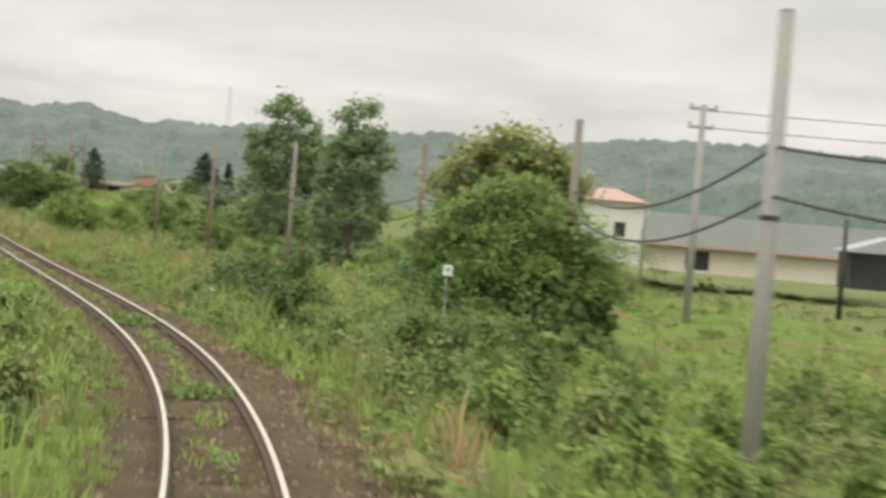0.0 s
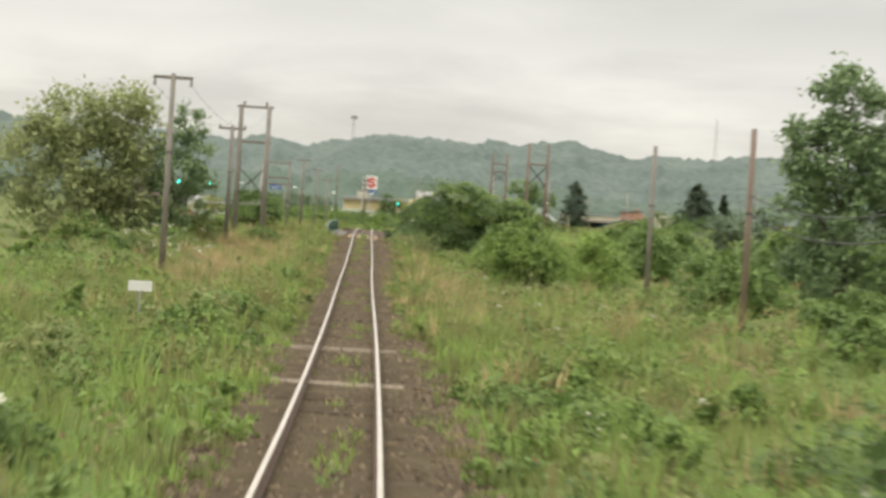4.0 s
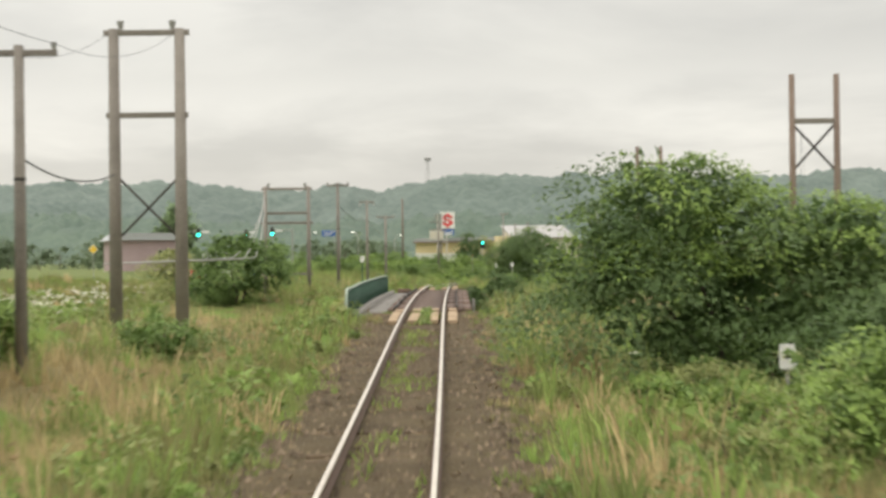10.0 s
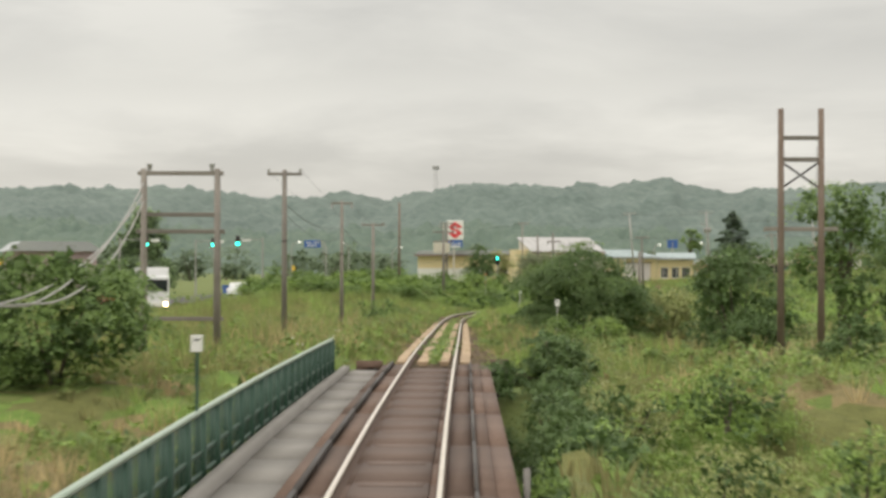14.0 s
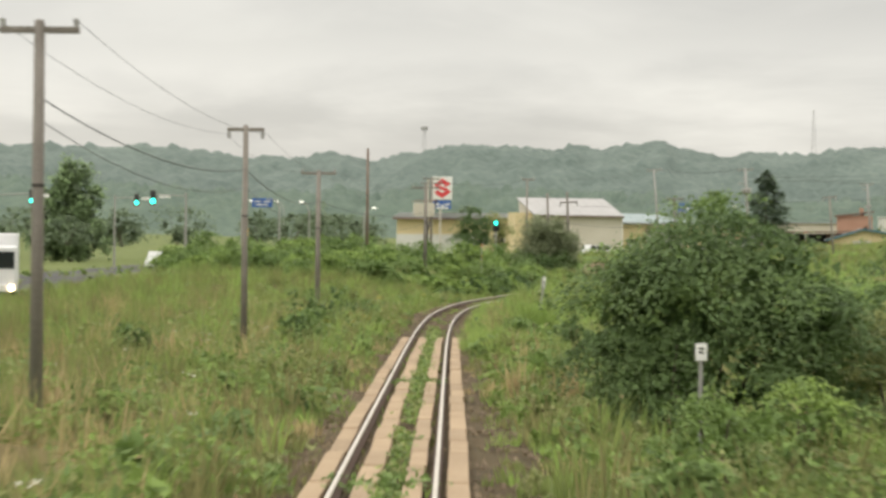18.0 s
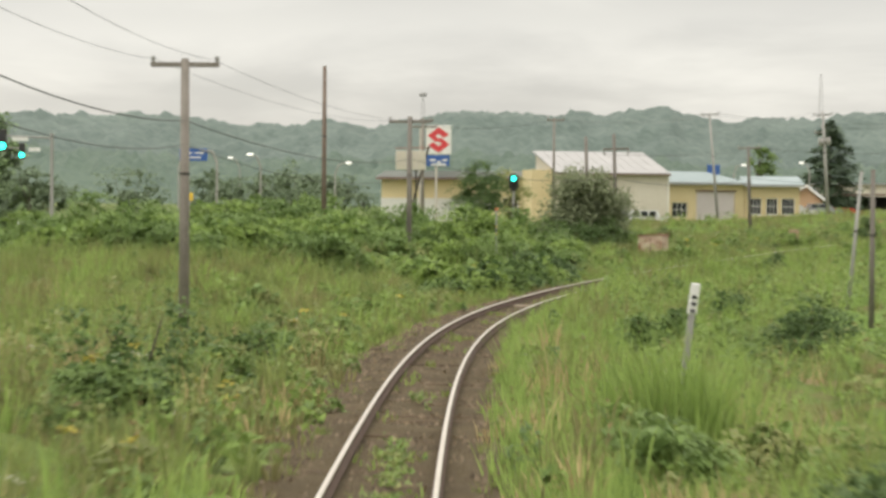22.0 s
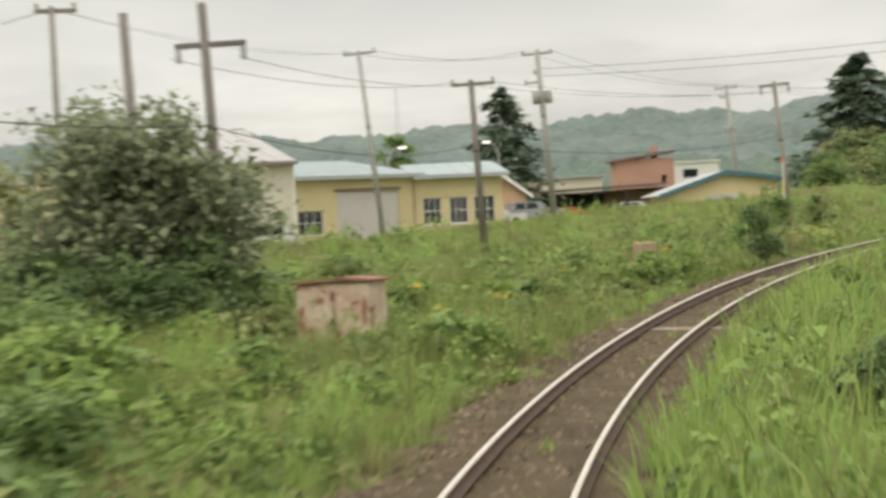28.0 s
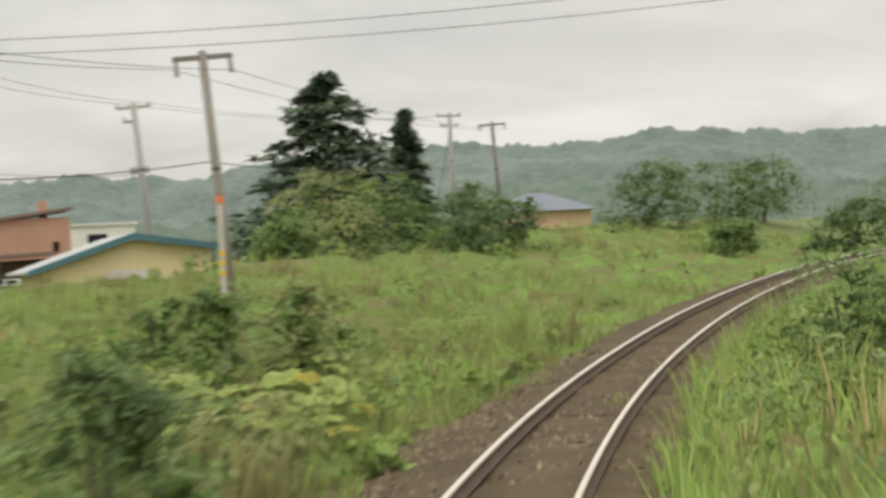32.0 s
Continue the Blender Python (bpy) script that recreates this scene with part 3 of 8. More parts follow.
def ground(x, y):
    """The height of the ground."""
    x, y = np.atleast_1d(x).astype(float), np.atleast_1d(y).astype(float)
    s, u = nearest(x, y)
    a = np.abs(u)
    base = np.interp(s, TS, TZ)
    cut = -0.62 - 0.35 * smoothstep(2.6, 5.0, a)
    side = np.where(u < 0, 1.0, 0.0)
    rise = side * smoothstep(205, 250, s) * (1 - smoothstep(318, 352, s)) * 1.2 * smoothstep(6, 28, a)
    rise = rise + side * (1 - smoothstep(120, 150, s)) * 0.25 * smoothstep(4, 9, a) + side * 0.55 * smoothstep(130, 150, s) * smoothstep(5, 9, a) * (1 - smoothstep(185, 205, s))
    rise = rise + (1 - side) * smoothstep(330, 360, s) * 0.9 * smoothstep(4, 16, a)
    rough = 0.12 * waves(x, y, 5.0, 3) * smoothstep(2.4, 4, a) + 0.2 * waves(x, y, 17.0, 5) * smoothstep(4, 9, a)
    gully = -2.3 * smoothstep(BRIDGE[0] + 1, BRIDGE[0] + 6, s) * (1 - smoothstep(BRIDGE[1] - 6, BRIDGE[1] - 1, s)) * (1 - 0.6 * smoothstep(6, 18, a)) * (1 - 0.55 * side * smoothstep(2.6, 5.0, a))
    near = base + cut + rise + rough + gully
    town = 0.75 + np.where(x > 30, 0.05, 0.03) * (np.minimum(x, 100) - 30)
    share = side * smoothstep(325, 360, s) * (0.25 * smoothstep(2.6, 6, a) + 0.75 * smoothstep(5, 20, a))
    near = near * (1 - share) + (town + rough) * share
    far = smoothstep(90, 260, a)
    return near * (1 - far) + (1.2 + 1.5 * waves(x, y, 160, 8)) * far


def gz(x, y):
    return float(ground(x, y)[0])


# ---- the ground sheet ----
gx = np.concatenate([-np.geomspace(5000, 75, 14), np.arange(-60, 130, 1.5), np.geomspace(140, 5000, 14)])
gy = np.concatenate([-np.geomspace(3000, 130, 9), np.arange(-110, 470, 2.4), np.geomspace(490, 5000, 16)])
GX, GY = np.meshgrid(gx, gy)
GZ = ground(GX.ravel(), GY.ravel())
ii = np.arange(len(gx) * len(gy)).reshape(len(gy), len(gx))
quads = np.stack([ii[:-1, :-1], ii[:-1, 1:], ii[1:, 1:], ii[1:, :-1]], -1).reshape(-1, 4)
ground_ob = new("ground", raw_mesh("ground", np.c_[GX.ravel(), GY.ravel(), GZ], [quads], M["soil"]))
ground_ob.data.polygons.foreach_set("use_smooth", [True] * len(ground_ob.data.polygons))
tagged(ground_ob, "weedy green-brown ground along the railway", "ground", kind="structure")


def sweep(profile, s0, s1, step, closed=True, centre=0.0):
    """A profile of (u, dz) carried along the line from s0 to s1; returns verts and quads."""
    ss = np.arange(s0, s1 + 1e-6, step)
    n, k = len(ss), len(profile)
    vs = np.zeros((n, k, 3))
    for j, (u, dz) in enumerate(profile):
        vs[:, j, 0], vs[:, j, 1], vs[:, j, 2] = on_line(ss, centre + u, dz)
    idx = np.arange(n * k).reshape(n, k)
    cols = range(k if closed else k - 1)
    q = np.concatenate([np.stack([idx[:-1, j], idx[:-1, (j + 1) % k], idx[1:, (j + 1) % k], idx[1:, j]], -1) for j in cols])
    return vs.reshape(-1, 3), q


# ballast bed: two lengths, one each side of the bridge
for name, s0, s1 in (("ballast_bed_1", 0, BRIDGE[0] + 0.2), ("ballast_bed_2", BRIDGE[1] - 0.2, 556)):
    prof = [(-3.3, -1.3), (-2.75, -0.56), (-2.3, -0.42), (-1.55, -0.24), (-0.9, -0.19), (0, -0.20), (0.9, -0.19), (1.55, -0.24), (2.3, -0.42), (2.75, -0.56), (3.3, -1.3)]
    v, q = sweep(prof, s0, s1, 0.7, closed=False)
    v[:, 2] += 0.025 * waves(v[:, 0], v[:, 1], 0.9, 11) + 0.02 * waves(v[:, 0], v[:, 1], 2.7, 12)
    ob = new(name, raw_mesh(name, v, [q[:, ::-1]], M["ballast"]))
    tagged(ob, "brown dusty ballast bed under the rails", "ballast", kind="structure")

track = root("railway_track", "single narrow-gauge railway track with worn shiny rails", "railway track", (0, 0, 0), kind="structure")
for side in (-1, 1):
    c = side * 0.566
    v, q = sweep([(-0.03, -0.012), (-0.022, 0), (0.022, 0), (0.03, -0.012), (0.03, -0.035), (-0.03, -0.035)], 0, 556, 1.0, centre=c)
    rail = new("rail", raw_mesh("rail", v, [q[:, ::-1]], M["rail_head"]))
    rail.parent = track
    v, q = sweep([(-0.028, -0.035), (0.028, -0.035), (0.012, -0.055), (0.012, -0.125), (0.06, -0.145), (0.06, -0.155), (-0.06, -0.155), (-0.06, -0.145), (-0.012, -0.125), (-0.012, -0.055)], 0, 556, 1.0, centre=c)
    web = new("rail_web", raw_mesh("rail_web", v, [q], M["rail_web"]))
    web.parent = rail

# ---- hills ----
RIDGE = [(-40, 60), (-20, 64), (-11.5, 67), (-9, 66), (-7.5, 65), (-6.3, 61), (-5.3, 59), (-4.2, 60), (-3.1, 64), (-2.2, 58), (-0.6, 67), (0.4, 71), (1.3, 68), (3.9, 68.5), (5.8, 75),
         (6.8, 67), (7.6, 64.5), (8.2, 68), (9.4, 65), (11.2, 68), (13.2, 61), (14.6, 67), (16.2, 70), (18, 65), (19.6, 63.5), (20.7, 70), (23.1, 76), (25.9, 79), (29.2, 75), (31, 81), (34, 75), (45, 70), (75, 60)]
RA, RH = np.array([k[0] for k in RIDGE], float), np.array([k[1] for k in RIDGE], float)


FAR = 1.7


def hill_sheet(name, a0, a1, radii, heights, mat, label, bumps, seed):
    """A hillside round the valley: bearings a0 to a1 degrees, a height for each radius as a share of the ridge's."""
    aa = np.arange(a0, a1, 0.13)
    rr = np.interp(np.arange(0, 1.0001, 1 / 34), np.linspace(0, 1, len(radii)), radii)
    hh = np.interp(np.arange(0, 1.0001, 1 / 34), np.linspace(0, 1, len(radii)), heights)
    A, R = np.meshgrid(aa, rr)
    top = np.interp(A, RA, RH) * (1 + 0.08 * smoothstep(8, 18, A))
    X, Y = R * np.sin(np.radians(A)), 200 + R * np.cos(np.radians(A))
    share = np.repeat(hh[:, None], len(aa), 1)
    fold = 1 + 0.22 * waves(X, Y, 420, seed) * np.sin(np.pi * np.clip(share, 0, 1))
    Z = top * share * fold
    crowns = np.random.default_rng(seed).random(X.shape)
    Z = Z + bumps * (crowns ** 2) * smoothstep(0.05, 0.3, share) + bumps * 0.5 * waves(X, Y, 26, seed + 1) * smoothstep(0.05, 0.3, share)
    X, Y, Z = FAR * X, 200 + FAR * (Y - 200), 1.9 + FAR * (Z - 3.9) + 2
    i = np.arange(X.size).reshape(X.shape)
    q = np.stack([i[:-1, :-1], i[:-1, 1:], i[1:, 1:], i[1:, :-1]], -1).reshape(-1, 4)
    ob = new(name, raw_mesh(name, np.c_[X.ravel(), Y.ravel(), Z.ravel() - 2], [q], mat))
    return tagged(ob, label, "hill", kind="structure")


hill_sheet("backdrop_hills", -42, 78, [1150, 1260, 1360, 1450, 1600], [0.0, 0.42, 0.78, 0.985, 0.55], M["hill"], "long wooded hill ridge behind the town, distance haze painted blue-green", 3.2, 21)
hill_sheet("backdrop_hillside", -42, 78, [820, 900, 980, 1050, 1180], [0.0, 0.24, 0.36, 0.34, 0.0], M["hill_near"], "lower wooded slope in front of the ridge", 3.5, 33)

def mast(x, y, z0, z1, w, label, drum=False):
    x, y, z0, z1, w = FAR * x, 200 + FAR * (y - 200), 1.9 + FAR * (z0 - 1.9), 1.9 + FAR * (z1 - 1.9), FAR * w
    m = root("radio_mast", label, "mast", (x, y, z0))
    h = z1 - z0
    for i, (dx, dy) in enumerate(((-1, -1), (1, -1), (0, 1))):
        part("leg", rod((dx * w, dy * w, 0), (dx * w * 0.35, dy * w * 0.35, h), 0.22, 0.16, 5), M["pole_concrete"], m)
    for k in range(7):
        f0, f1 = k / 7, (k + 1) / 7
        a, b = w * (1 - 0.65 * f0), w * (1 - 0.65 * f1)
        part("brace", rod((-a, -a, h * f0), (b, -b, h * f1), 0.1, None, 4), M["pole_concrete"], m)
    if drum:
        part("platform", rod((0, 0, h * 0.86), (0, 0, h * 0.97), w * 1.6, None, 10), M["pole_concrete"], m)
    return m


mast(251, 1650, 62, 94, 1.7, "tall grey lattice radio mast on the ridge")
mast(-18, 1690, 62, 82, 1.6, "short radio mast with a round platform on the ridge", drum=True)

# ---- poles ----


def pole(x, y, top, label, r=0.13, mat="pole_wood", arms=(), tilt=(0, 0), z0=None, group="line poles", name="utility_pole", bands=True, lean=0):
    """A tapered pole. arms: (height below the top, reach left, reach right, drop of hanging insulators or 0)."""
    z0 = gz(x, y) - 0.1 if z0 is None else z0
    h = top - z0
    if lean:
        tilt = (0, -lean)
        x += h * math.tan(radians(lean))
    p = root(name, label, "utility pole", (x, y, z0), group=group)
    p.matrix_world = pose(x, y, z0, tilt[0], tilt[1], 0)
    part("shaft", rod((0, 0, 0), (0, 0, h), r, r * 0.72, 10), M[mat], p, smooth=True)
    part("cap", rod((0, 0, h), (0, 0, h + 0.03), r * 0.74, r * 0.6, 10), M["pole_wood"], p)
    if bands:
        part("band", rod((0, 0, h * 0.62), (0, 0, h * 0.62 + 0.06), r * 0.9, None, 10), M["dark_steel"], p)
    for below, lo, hi, drop in arms:
        z = h - below
        arm = part("crossarm", box(-lo, hi, -0.05, 0.05, z - 0.06, z + 0.06, 0.01), M["pole_wood"] if mat != "pole_concrete" else M["pole_concrete"], p)
        for e in ((-lo + 0.06, hi - 0.06) if lo > 0.1 else (hi - 0.06,)):
            if drop:
                part("insulator", rod((e, 0, z - 0.06), (e, 0, z - drop), 0.05, 0.07, 8), M["ceramic"], arm)
            else:
                part("insulator", rod((e, 0, z + 0.06), (e, 0, z + 0.2), 0.045, 0.06, 8), M["ceramic"], arm)
    return p


def h_frame(x0, x1, y, top, label, bars, braces=(), z0=None, mat="pole_wood", r=0.14, insul=True):
    """Two poles with bars across at the given heights below the top."""
    z0 = min(gz(x0, y), gz(x1, y)) - 0.1 if z0 is None else z0
    h = top - z0
    p = root("h_frame_pole", label, "utility pole", ((x0 + x1) / 2, y, z0), group="line poles")
    w = (x1 - x0) / 2
    for e in (-w, w):
        part("shaft", rod((e, 0, 0), (e, 0, h), r, r * 0.75, 10), M[mat], p, smooth=True)
    for below, over in bars:
        b = part("crossbar", box(-w - over, w + over, -0.06, 0.06, h - below - 0.07, h - below + 0.07, 0.01), M["pole_wood"], p)
        if insul and below < 0.4:
            for e in (-w + 0.18, w - 0.18):
                part("insulator", rod((e, 0, h - below + 0.07), (e, 0, h - below + 0.3), 0.05, 0.1, 8), M["ceramic"], b)
    for z_a, z_b in braces:
        part("brace", rod((-w, 0.08, h - z_a), (w, 0.08, h - z_b), 0.035, None, 6), M["dark_steel"], p)
        part("brace", rod((w, 0.14, h - z_a), (-w, 0.14, h - z_b), 0.035, None, 6), M["dark_steel"], p)
    return p


STUB = "bare weathered timber line pole among bushes"
pole(4.0, -58, 3.0, "tall grey line pole carrying two slack cables", r=0.13, mat="pole_concrete")
pole(8.84, -35.7, 2.72, STUB, r=0.12)
pole(11.13, -12.6, 2.76, STUB, r=0.12, mat="pole_brown")
pole(10.64, 7.7, 3.05, STUB, r=0.12)
pole(10.95, 32.1, 3.45, STUB, r=0.12, mat="pole_brown")
pole(11.4, 58, 3.9, STUB, r=0.12)
pole(25.9, 0, 5.9, "pale concrete power pole with two short crossarms", r=0.17, mat="pole_concrete", arms=((0.15, 0.6, 0.6, 0), (0.9, 0.6, 0.5, 0)))
pole(44.6, 25, 2.35, "black square-topped steel post beside the warehouse", r=0.16, mat="dark_steel", bands=False)
pole(33.0, 25, 4.1, "slim pole behind the red-roofed house", r=0.07)
TPOLE = "timber pole with one crossarm and hanging insulators"
pole(-8.1, 50, 5.1, TPOLE, arms=((0.12, 0.75, 0.75, 0.32),))
pole(-8.0, 83.5, 4.66, TPOLE, arms=((0.12, 0.72, 0.72, 0),))
pole(-7.34, 182.3, 5.95, TPOLE, arms=((0.15, 0.72, 0.72, 0),), r=0.13)
pole(-6.8, 215.8, 5.85, TPOLE, arms=((0.12, 0.62, 0.62, 0.3),), r=0.12)
pole(-6.35, 248.8, 5.4, TPOLE, arms=((0.12, 0.85, 0.85, 0),), r=0.14)
pole(-5.95, 301.4, 8.7, "tall bare brown timber pole", mat="pole_brown", r=0.13)
pole(-1.6, 293.5, 5.9, "timber pole with one crossarm standing in the knotweed", arms=((0.2, 0.95, 0.95, 0),), r=0.14)
pole(-1.55, 339, 7.75, "timber pole with a pair of crossarms in front of the dealership", arms=((0.15, 0.8, 0.7, 0), (0.55, 0.95, 0.95, 0)), r=0.13)
pole(6.9, 333, 7.55, "slim timber pole with a T crossarm", arms=((0.1, 0.45, 0.65, 0),), r=0.1)
pole(8.1, 320, 5.95, "bare timber pole rising out of the willow bush", r=0.13, lean=2)
pole(9.72, 320, 6.12, "timber pole with a crossarm and hanging insulators in the willow", arms=((0.85, 0.62, 0.85, 0.35),), r=0.13, lean=2)
pole(22.5, 380, 10.1, "slim grey concrete pole with a crossarm before the shutter", mat="pole_concrete", arms=((0.1, 0.75, 0.85, 0),), r=0.14, lean=5)
pole(21.6, 349.5, 6.35, TPOLE, arms=((0.12, 0.72, 0.85, 0),), r=0.14, lean=2)
k2 = pole(33.9, 389.7, 10.65, "grey concrete pole with crossarms and two transformers", mat="pole_concrete", arms=((0.2, 0.85, 0.85, 0), (1.25, 0.3, 0.15, 0), (1.75, 0.85, 0.15, 0)), r=0.19, lean=3.5)
for e in (-0.33, 0.33):
    part("transformer", rod((e, -0.15, 6.65), (e, -0.15, 7.35), 0.22, None, 12), M["pole_concrete"], k2, "grey drum transformer", smooth=True)
pole(39.9, 369, 7.13, TPOLE, arms=((0.12, 0.72, 0.72, 0.4),), r=0.13, lean=4.5)
j2 = pole(52.2, 412, 9.7, "pale power pole with two crossarms and cable fittings", mat="pole_concrete", arms=((0.15, 0.8, 0.75, 0), (0.75, 0.55, 0.1, 0)), r=0.17, lean=4.5)
part("cable_box", box(-0.5, 0.35, -0.12, 0.12, 4.55, 4.85, 0.03), M["ceramic"], j2)
pole(86.3, 450, 12.1, "pale power pole with a guyed stay beyond the trees", mat="pole_concrete", arms=((0.15, 0.95, 0.8, 0), (0.8, 0.7, 0.6, 0)), r=0.17)
pole(79.0, 430, 10.0, TPOLE, arms=((0.15, 0.85, 0.85, 0.3),), r=0.13, lean=3.5)
pole(11.9, 255, 2.9, "leaning bare pole in the meadow", r=0.09)
pole(13.15, 251, 3.35, "thick dark bare pole in the meadow", r=0.14)
pole(12.5, 262, 3.0, "thin grey pole in the meadow", r=0.07, mat="pole_concrete", tilt=(0, 5))

h_frame(-8.5, -6.82, 98, 6.6, "tall timber H-frame pole pair with two crossbars", ((0.1, 0.25), (2.2, 0.2)), ((3.7, 5.4),), r=0.175)
h_frame(9.17, 10.36, 100.8, 5.48, "dark timber H-frame pole pair with bracing", ((1.25, 0.0),), ((1.3, 2.6),), mat="pole_brown", r=0.11)
h_frame(-10.35, -7.95, 163, 5.05, "weathered timber H-frame pole pair with three crossbars", ((0.15, 0.2), (1.5, 0.1), (2.05, 0.25), (4.9, 0.2)), r=0.13)
h_frame(10.35, 11.65, 162.5, 7.0, "brown timber H-frame pole pair beside a tree", ((0.95, 0.0), (1.65, 0.0), (3.9, 0.55)), ((1.7, 2.6),), mat="pole_brown", r=0.13)

# ---- buildings ----


def glaze(parent, x0, x1, z0, z1, y, bars_v=2, bars_h=1, frame="white_paint"):
    """A window in an opening: frame, panes, bars."""
    w = part("window", wall_with(x1 - x0, z1 - z0, 0.06, [(0.05, x1 - x0 - 0.05, 0.05, z1 - z0 - 0.05)]), M[frame], parent)
    w.location = (x0, y, z0)
    n = max(1, bars_v)
    for i in range(n):
        a, b = 0.05 + (x1 - x0 - 0.1) * i / n, 0.05 + (x1 - x0 - 0.1) * (i + 1) / n
        part("pane", box(a + 0.004, b - 0.004, 0.02, 0.03, 0.054, z1 - z0 - 0.054), GLASS, w)
        if i:
            part("mullion", box(a - 0.02, a + 0.02, -0.005, 0.05, 0.05, z1 - z0 - 0.05), M[frame], w)
    for j in range(1, bars_h + 1):
        z = (z1 - z0) * j / (bars_h + 1)
        part("glazing_bar", box(0.05, x1 - x0 - 0.05, -0.008, 0.045, z - 0.02, z + 0.02), M[frame], w)
    return w


GLASS = bpy.data.materials.new("window_glass")
GLASS.use_nodes = True
gb = GLASS.node_tree.nodes["Principled BSDF"]
gb.inputs["Base Color"].default_value, gb.inputs["Roughness"].default_value = (0.02, 0.024, 0.028, 1), 0.06
gb.inputs["Specular IOR Level"].default_value = 0.6


def shell(parent, w, d, h, mat, openings, z0=0.0):
    """Four walls, front at y = 0 with openings; x from 0 to w."""
    part("front_wall", wall_with(w, h, 0.2, openings), mat, parent)
    part("back_wall", box(0, w, d - 0.2, d, 0, h), mat, parent)
    part("side_wall", box(0, 0.2, 0.2, d - 0.2, 0, h), mat, parent)
    part("side_wall", box(w - 0.2, w, 0.2, d - 0.2, 0, h), mat, parent)


# long low dealership hall behind the sign
low = root("showroom", "long low yellow and white showroom with a flat grey eave", "building", (-6.0, 394, 0.6), 0)
shell(low, 14.8, 9, 3.9, M["yellow_wall"], [(9.4, 10.6, 0.9, 2.2), (11.2, 12.6, 0.9, 2.2)])
glaze(low, 9.4, 10.6, 0.9, 2.2, 0.08)
glaze(low, 11.2, 12.6, 0.9, 2.2, 0.08)
part("plinth", box(-0.03, 9.0, -0.05, -0.003, 0, 2.1), M["white_wall"], low, "white painted lower band")
part("roof", slab_poly([(-0.5, 3.9), (15.2, 3.9), (15.2, 4.05), (14.2, 4.6), (0.3, 4.6), (-0.5, 4.05)], -0.6, 9.3), M["grey_roof"], low)
part("fascia", box(-0.5, 15.2, -0.68, -0.61, 3.78, 4.02), M["brown_roof"], low)
part("corner_tower", box(9.0, 9.2, -0.3, -0.06, 0, 4.4), M["brown_roof"], low)



def rising_roof(parent, x0, x1, y0, z0, y1, z1, mat, thick=0.14):
    """A roof plate that rises from its eave at y0 to its ridge at y1."""
    bm = bmesh.new()
    v = [bm.verts.new(p) for p in ((x0, y0, z0), (x1, y0, z0), (x1, y1, z1), (x0, y1, z1), (x0, y0, z0 + thick), (x1, y0, z0 + thick), (x1, y1, z1 + thick), (x0, y1, z1 + thick))]
    for f in ((3, 2, 1, 0), (4, 5, 6, 7), (0, 1, 5, 4), (1, 2, 6, 5), (2, 3, 7, 6), (3, 0, 4, 7)):
        bm.faces.new([v[k] for k in f])
    part("roof", bm, mat, parent)
    n = int((x1 - x0) / 0.9)
    for k in range(1, n):
        x = x0 + (x1 - x0) * k / n
        part("roof_seam", rod((x, y0 + 0.02, z0 + thick + 0.01), (x, y1 - 0.02, z1 + thick + 0.01), 0.025, None, 4), mat, parent)


def side_gable(parent, x0, x1, y0, y1, z0, z1, mat):
    """The three-cornered piece of a side wall under a rising roof."""
    bm = bmesh.new()
    v = [bm.verts.new((x, y, z)) for x in (x0, x1) for y, z in ((y0, z0), (y1, z0), (y1, z1))]
    for f in ((0, 1, 2), (5, 4, 3), (0, 3, 4, 1), (1, 4, 5, 2), (2, 5, 3, 0)):
        bm.faces.new([v[k] for k in f])
    part("gable_wall", bm, mat, parent)


# tall cream hall
hall = root("workshop_hall", "tall cream workshop hall with a pale sloping metal roof", "building", (9.7, 381.4, 0.7), 12)
shell(hall, 9.9, 9, 4.2, M["cream_wall"], [(2.4, 3.6, 0.9, 2.1)])
glaze(hall, 2.4, 3.6, 0.9, 2.1, 0.08, 3)
rising_roof(hall, -0.3, 10.0, -0.35, 4.13, 8.0, 6.15, M["pale_roof"])
for x0, x1 in ((0.0, 0.2), (9.7, 9.9)):
    side_gable(hall, x0, x1, 0.0, 8.0, 4.2, 6.14, M["cream_wall"])
part("upper_wall", box(0.2, 9.7, 7.7, 7.9, 4.2, 6.05), M["cream_wall"], hall)
part("gutter", box(-0.35, 10.05, -0.47, -0.37, 4.05, 4.18), M["brown_roof"], hall)
part("corner_trim", box(9.86, 9.98, -0.06, 0.06, 0, 4.1), M["white_paint"], hall)
part("downpipe", rod((0.3, -0.08, 0), (0.3, -0.08, 4.05), 0.05), M["brown_roof"], hall)
part("link_block", box(-2.0, -0.01, 1.5, 5, 0, 4.5), M["yellow_wall"], hall)

# yellow shed with shutter, in two wings
shed = root("yellow_workshop", "pale yellow workshop with a grey roller shutter and blue-grey roof", "building", (19.2, 390.6, 0.75), 26)
shell(shed, 9.3, 9, 3.45, M["yellow_wall"], [(1.5, 3.15, 0.35, 1.7), (4.1, 8.3, 0.0, 2.7)])
glaze(shed, 1.5, 3.15, 0.35, 1.7, 0.08, 3)
part("shutter", box(4.1, 8.3, 0.1, 0.16, 0, 2.7), M["shutter"], shed, "closed lilac-grey roller shutter")
for k in range(14):
    part("shutter_slat", box(4.12, 8.28, 0.088, 0.098, 0.05 + k * 0.187, 0.18 + k * 0.187), M["shutter"], shed)
part("shutter_hood", box(3.95, 8.4, -0.08, -0.003, 2.71, 2.85), M["brown_roof"], shed)
rising_roof(shed, -0.3, 9.75, -0.5, 3.44, 7.5, 4.55, M["blue_roof"])
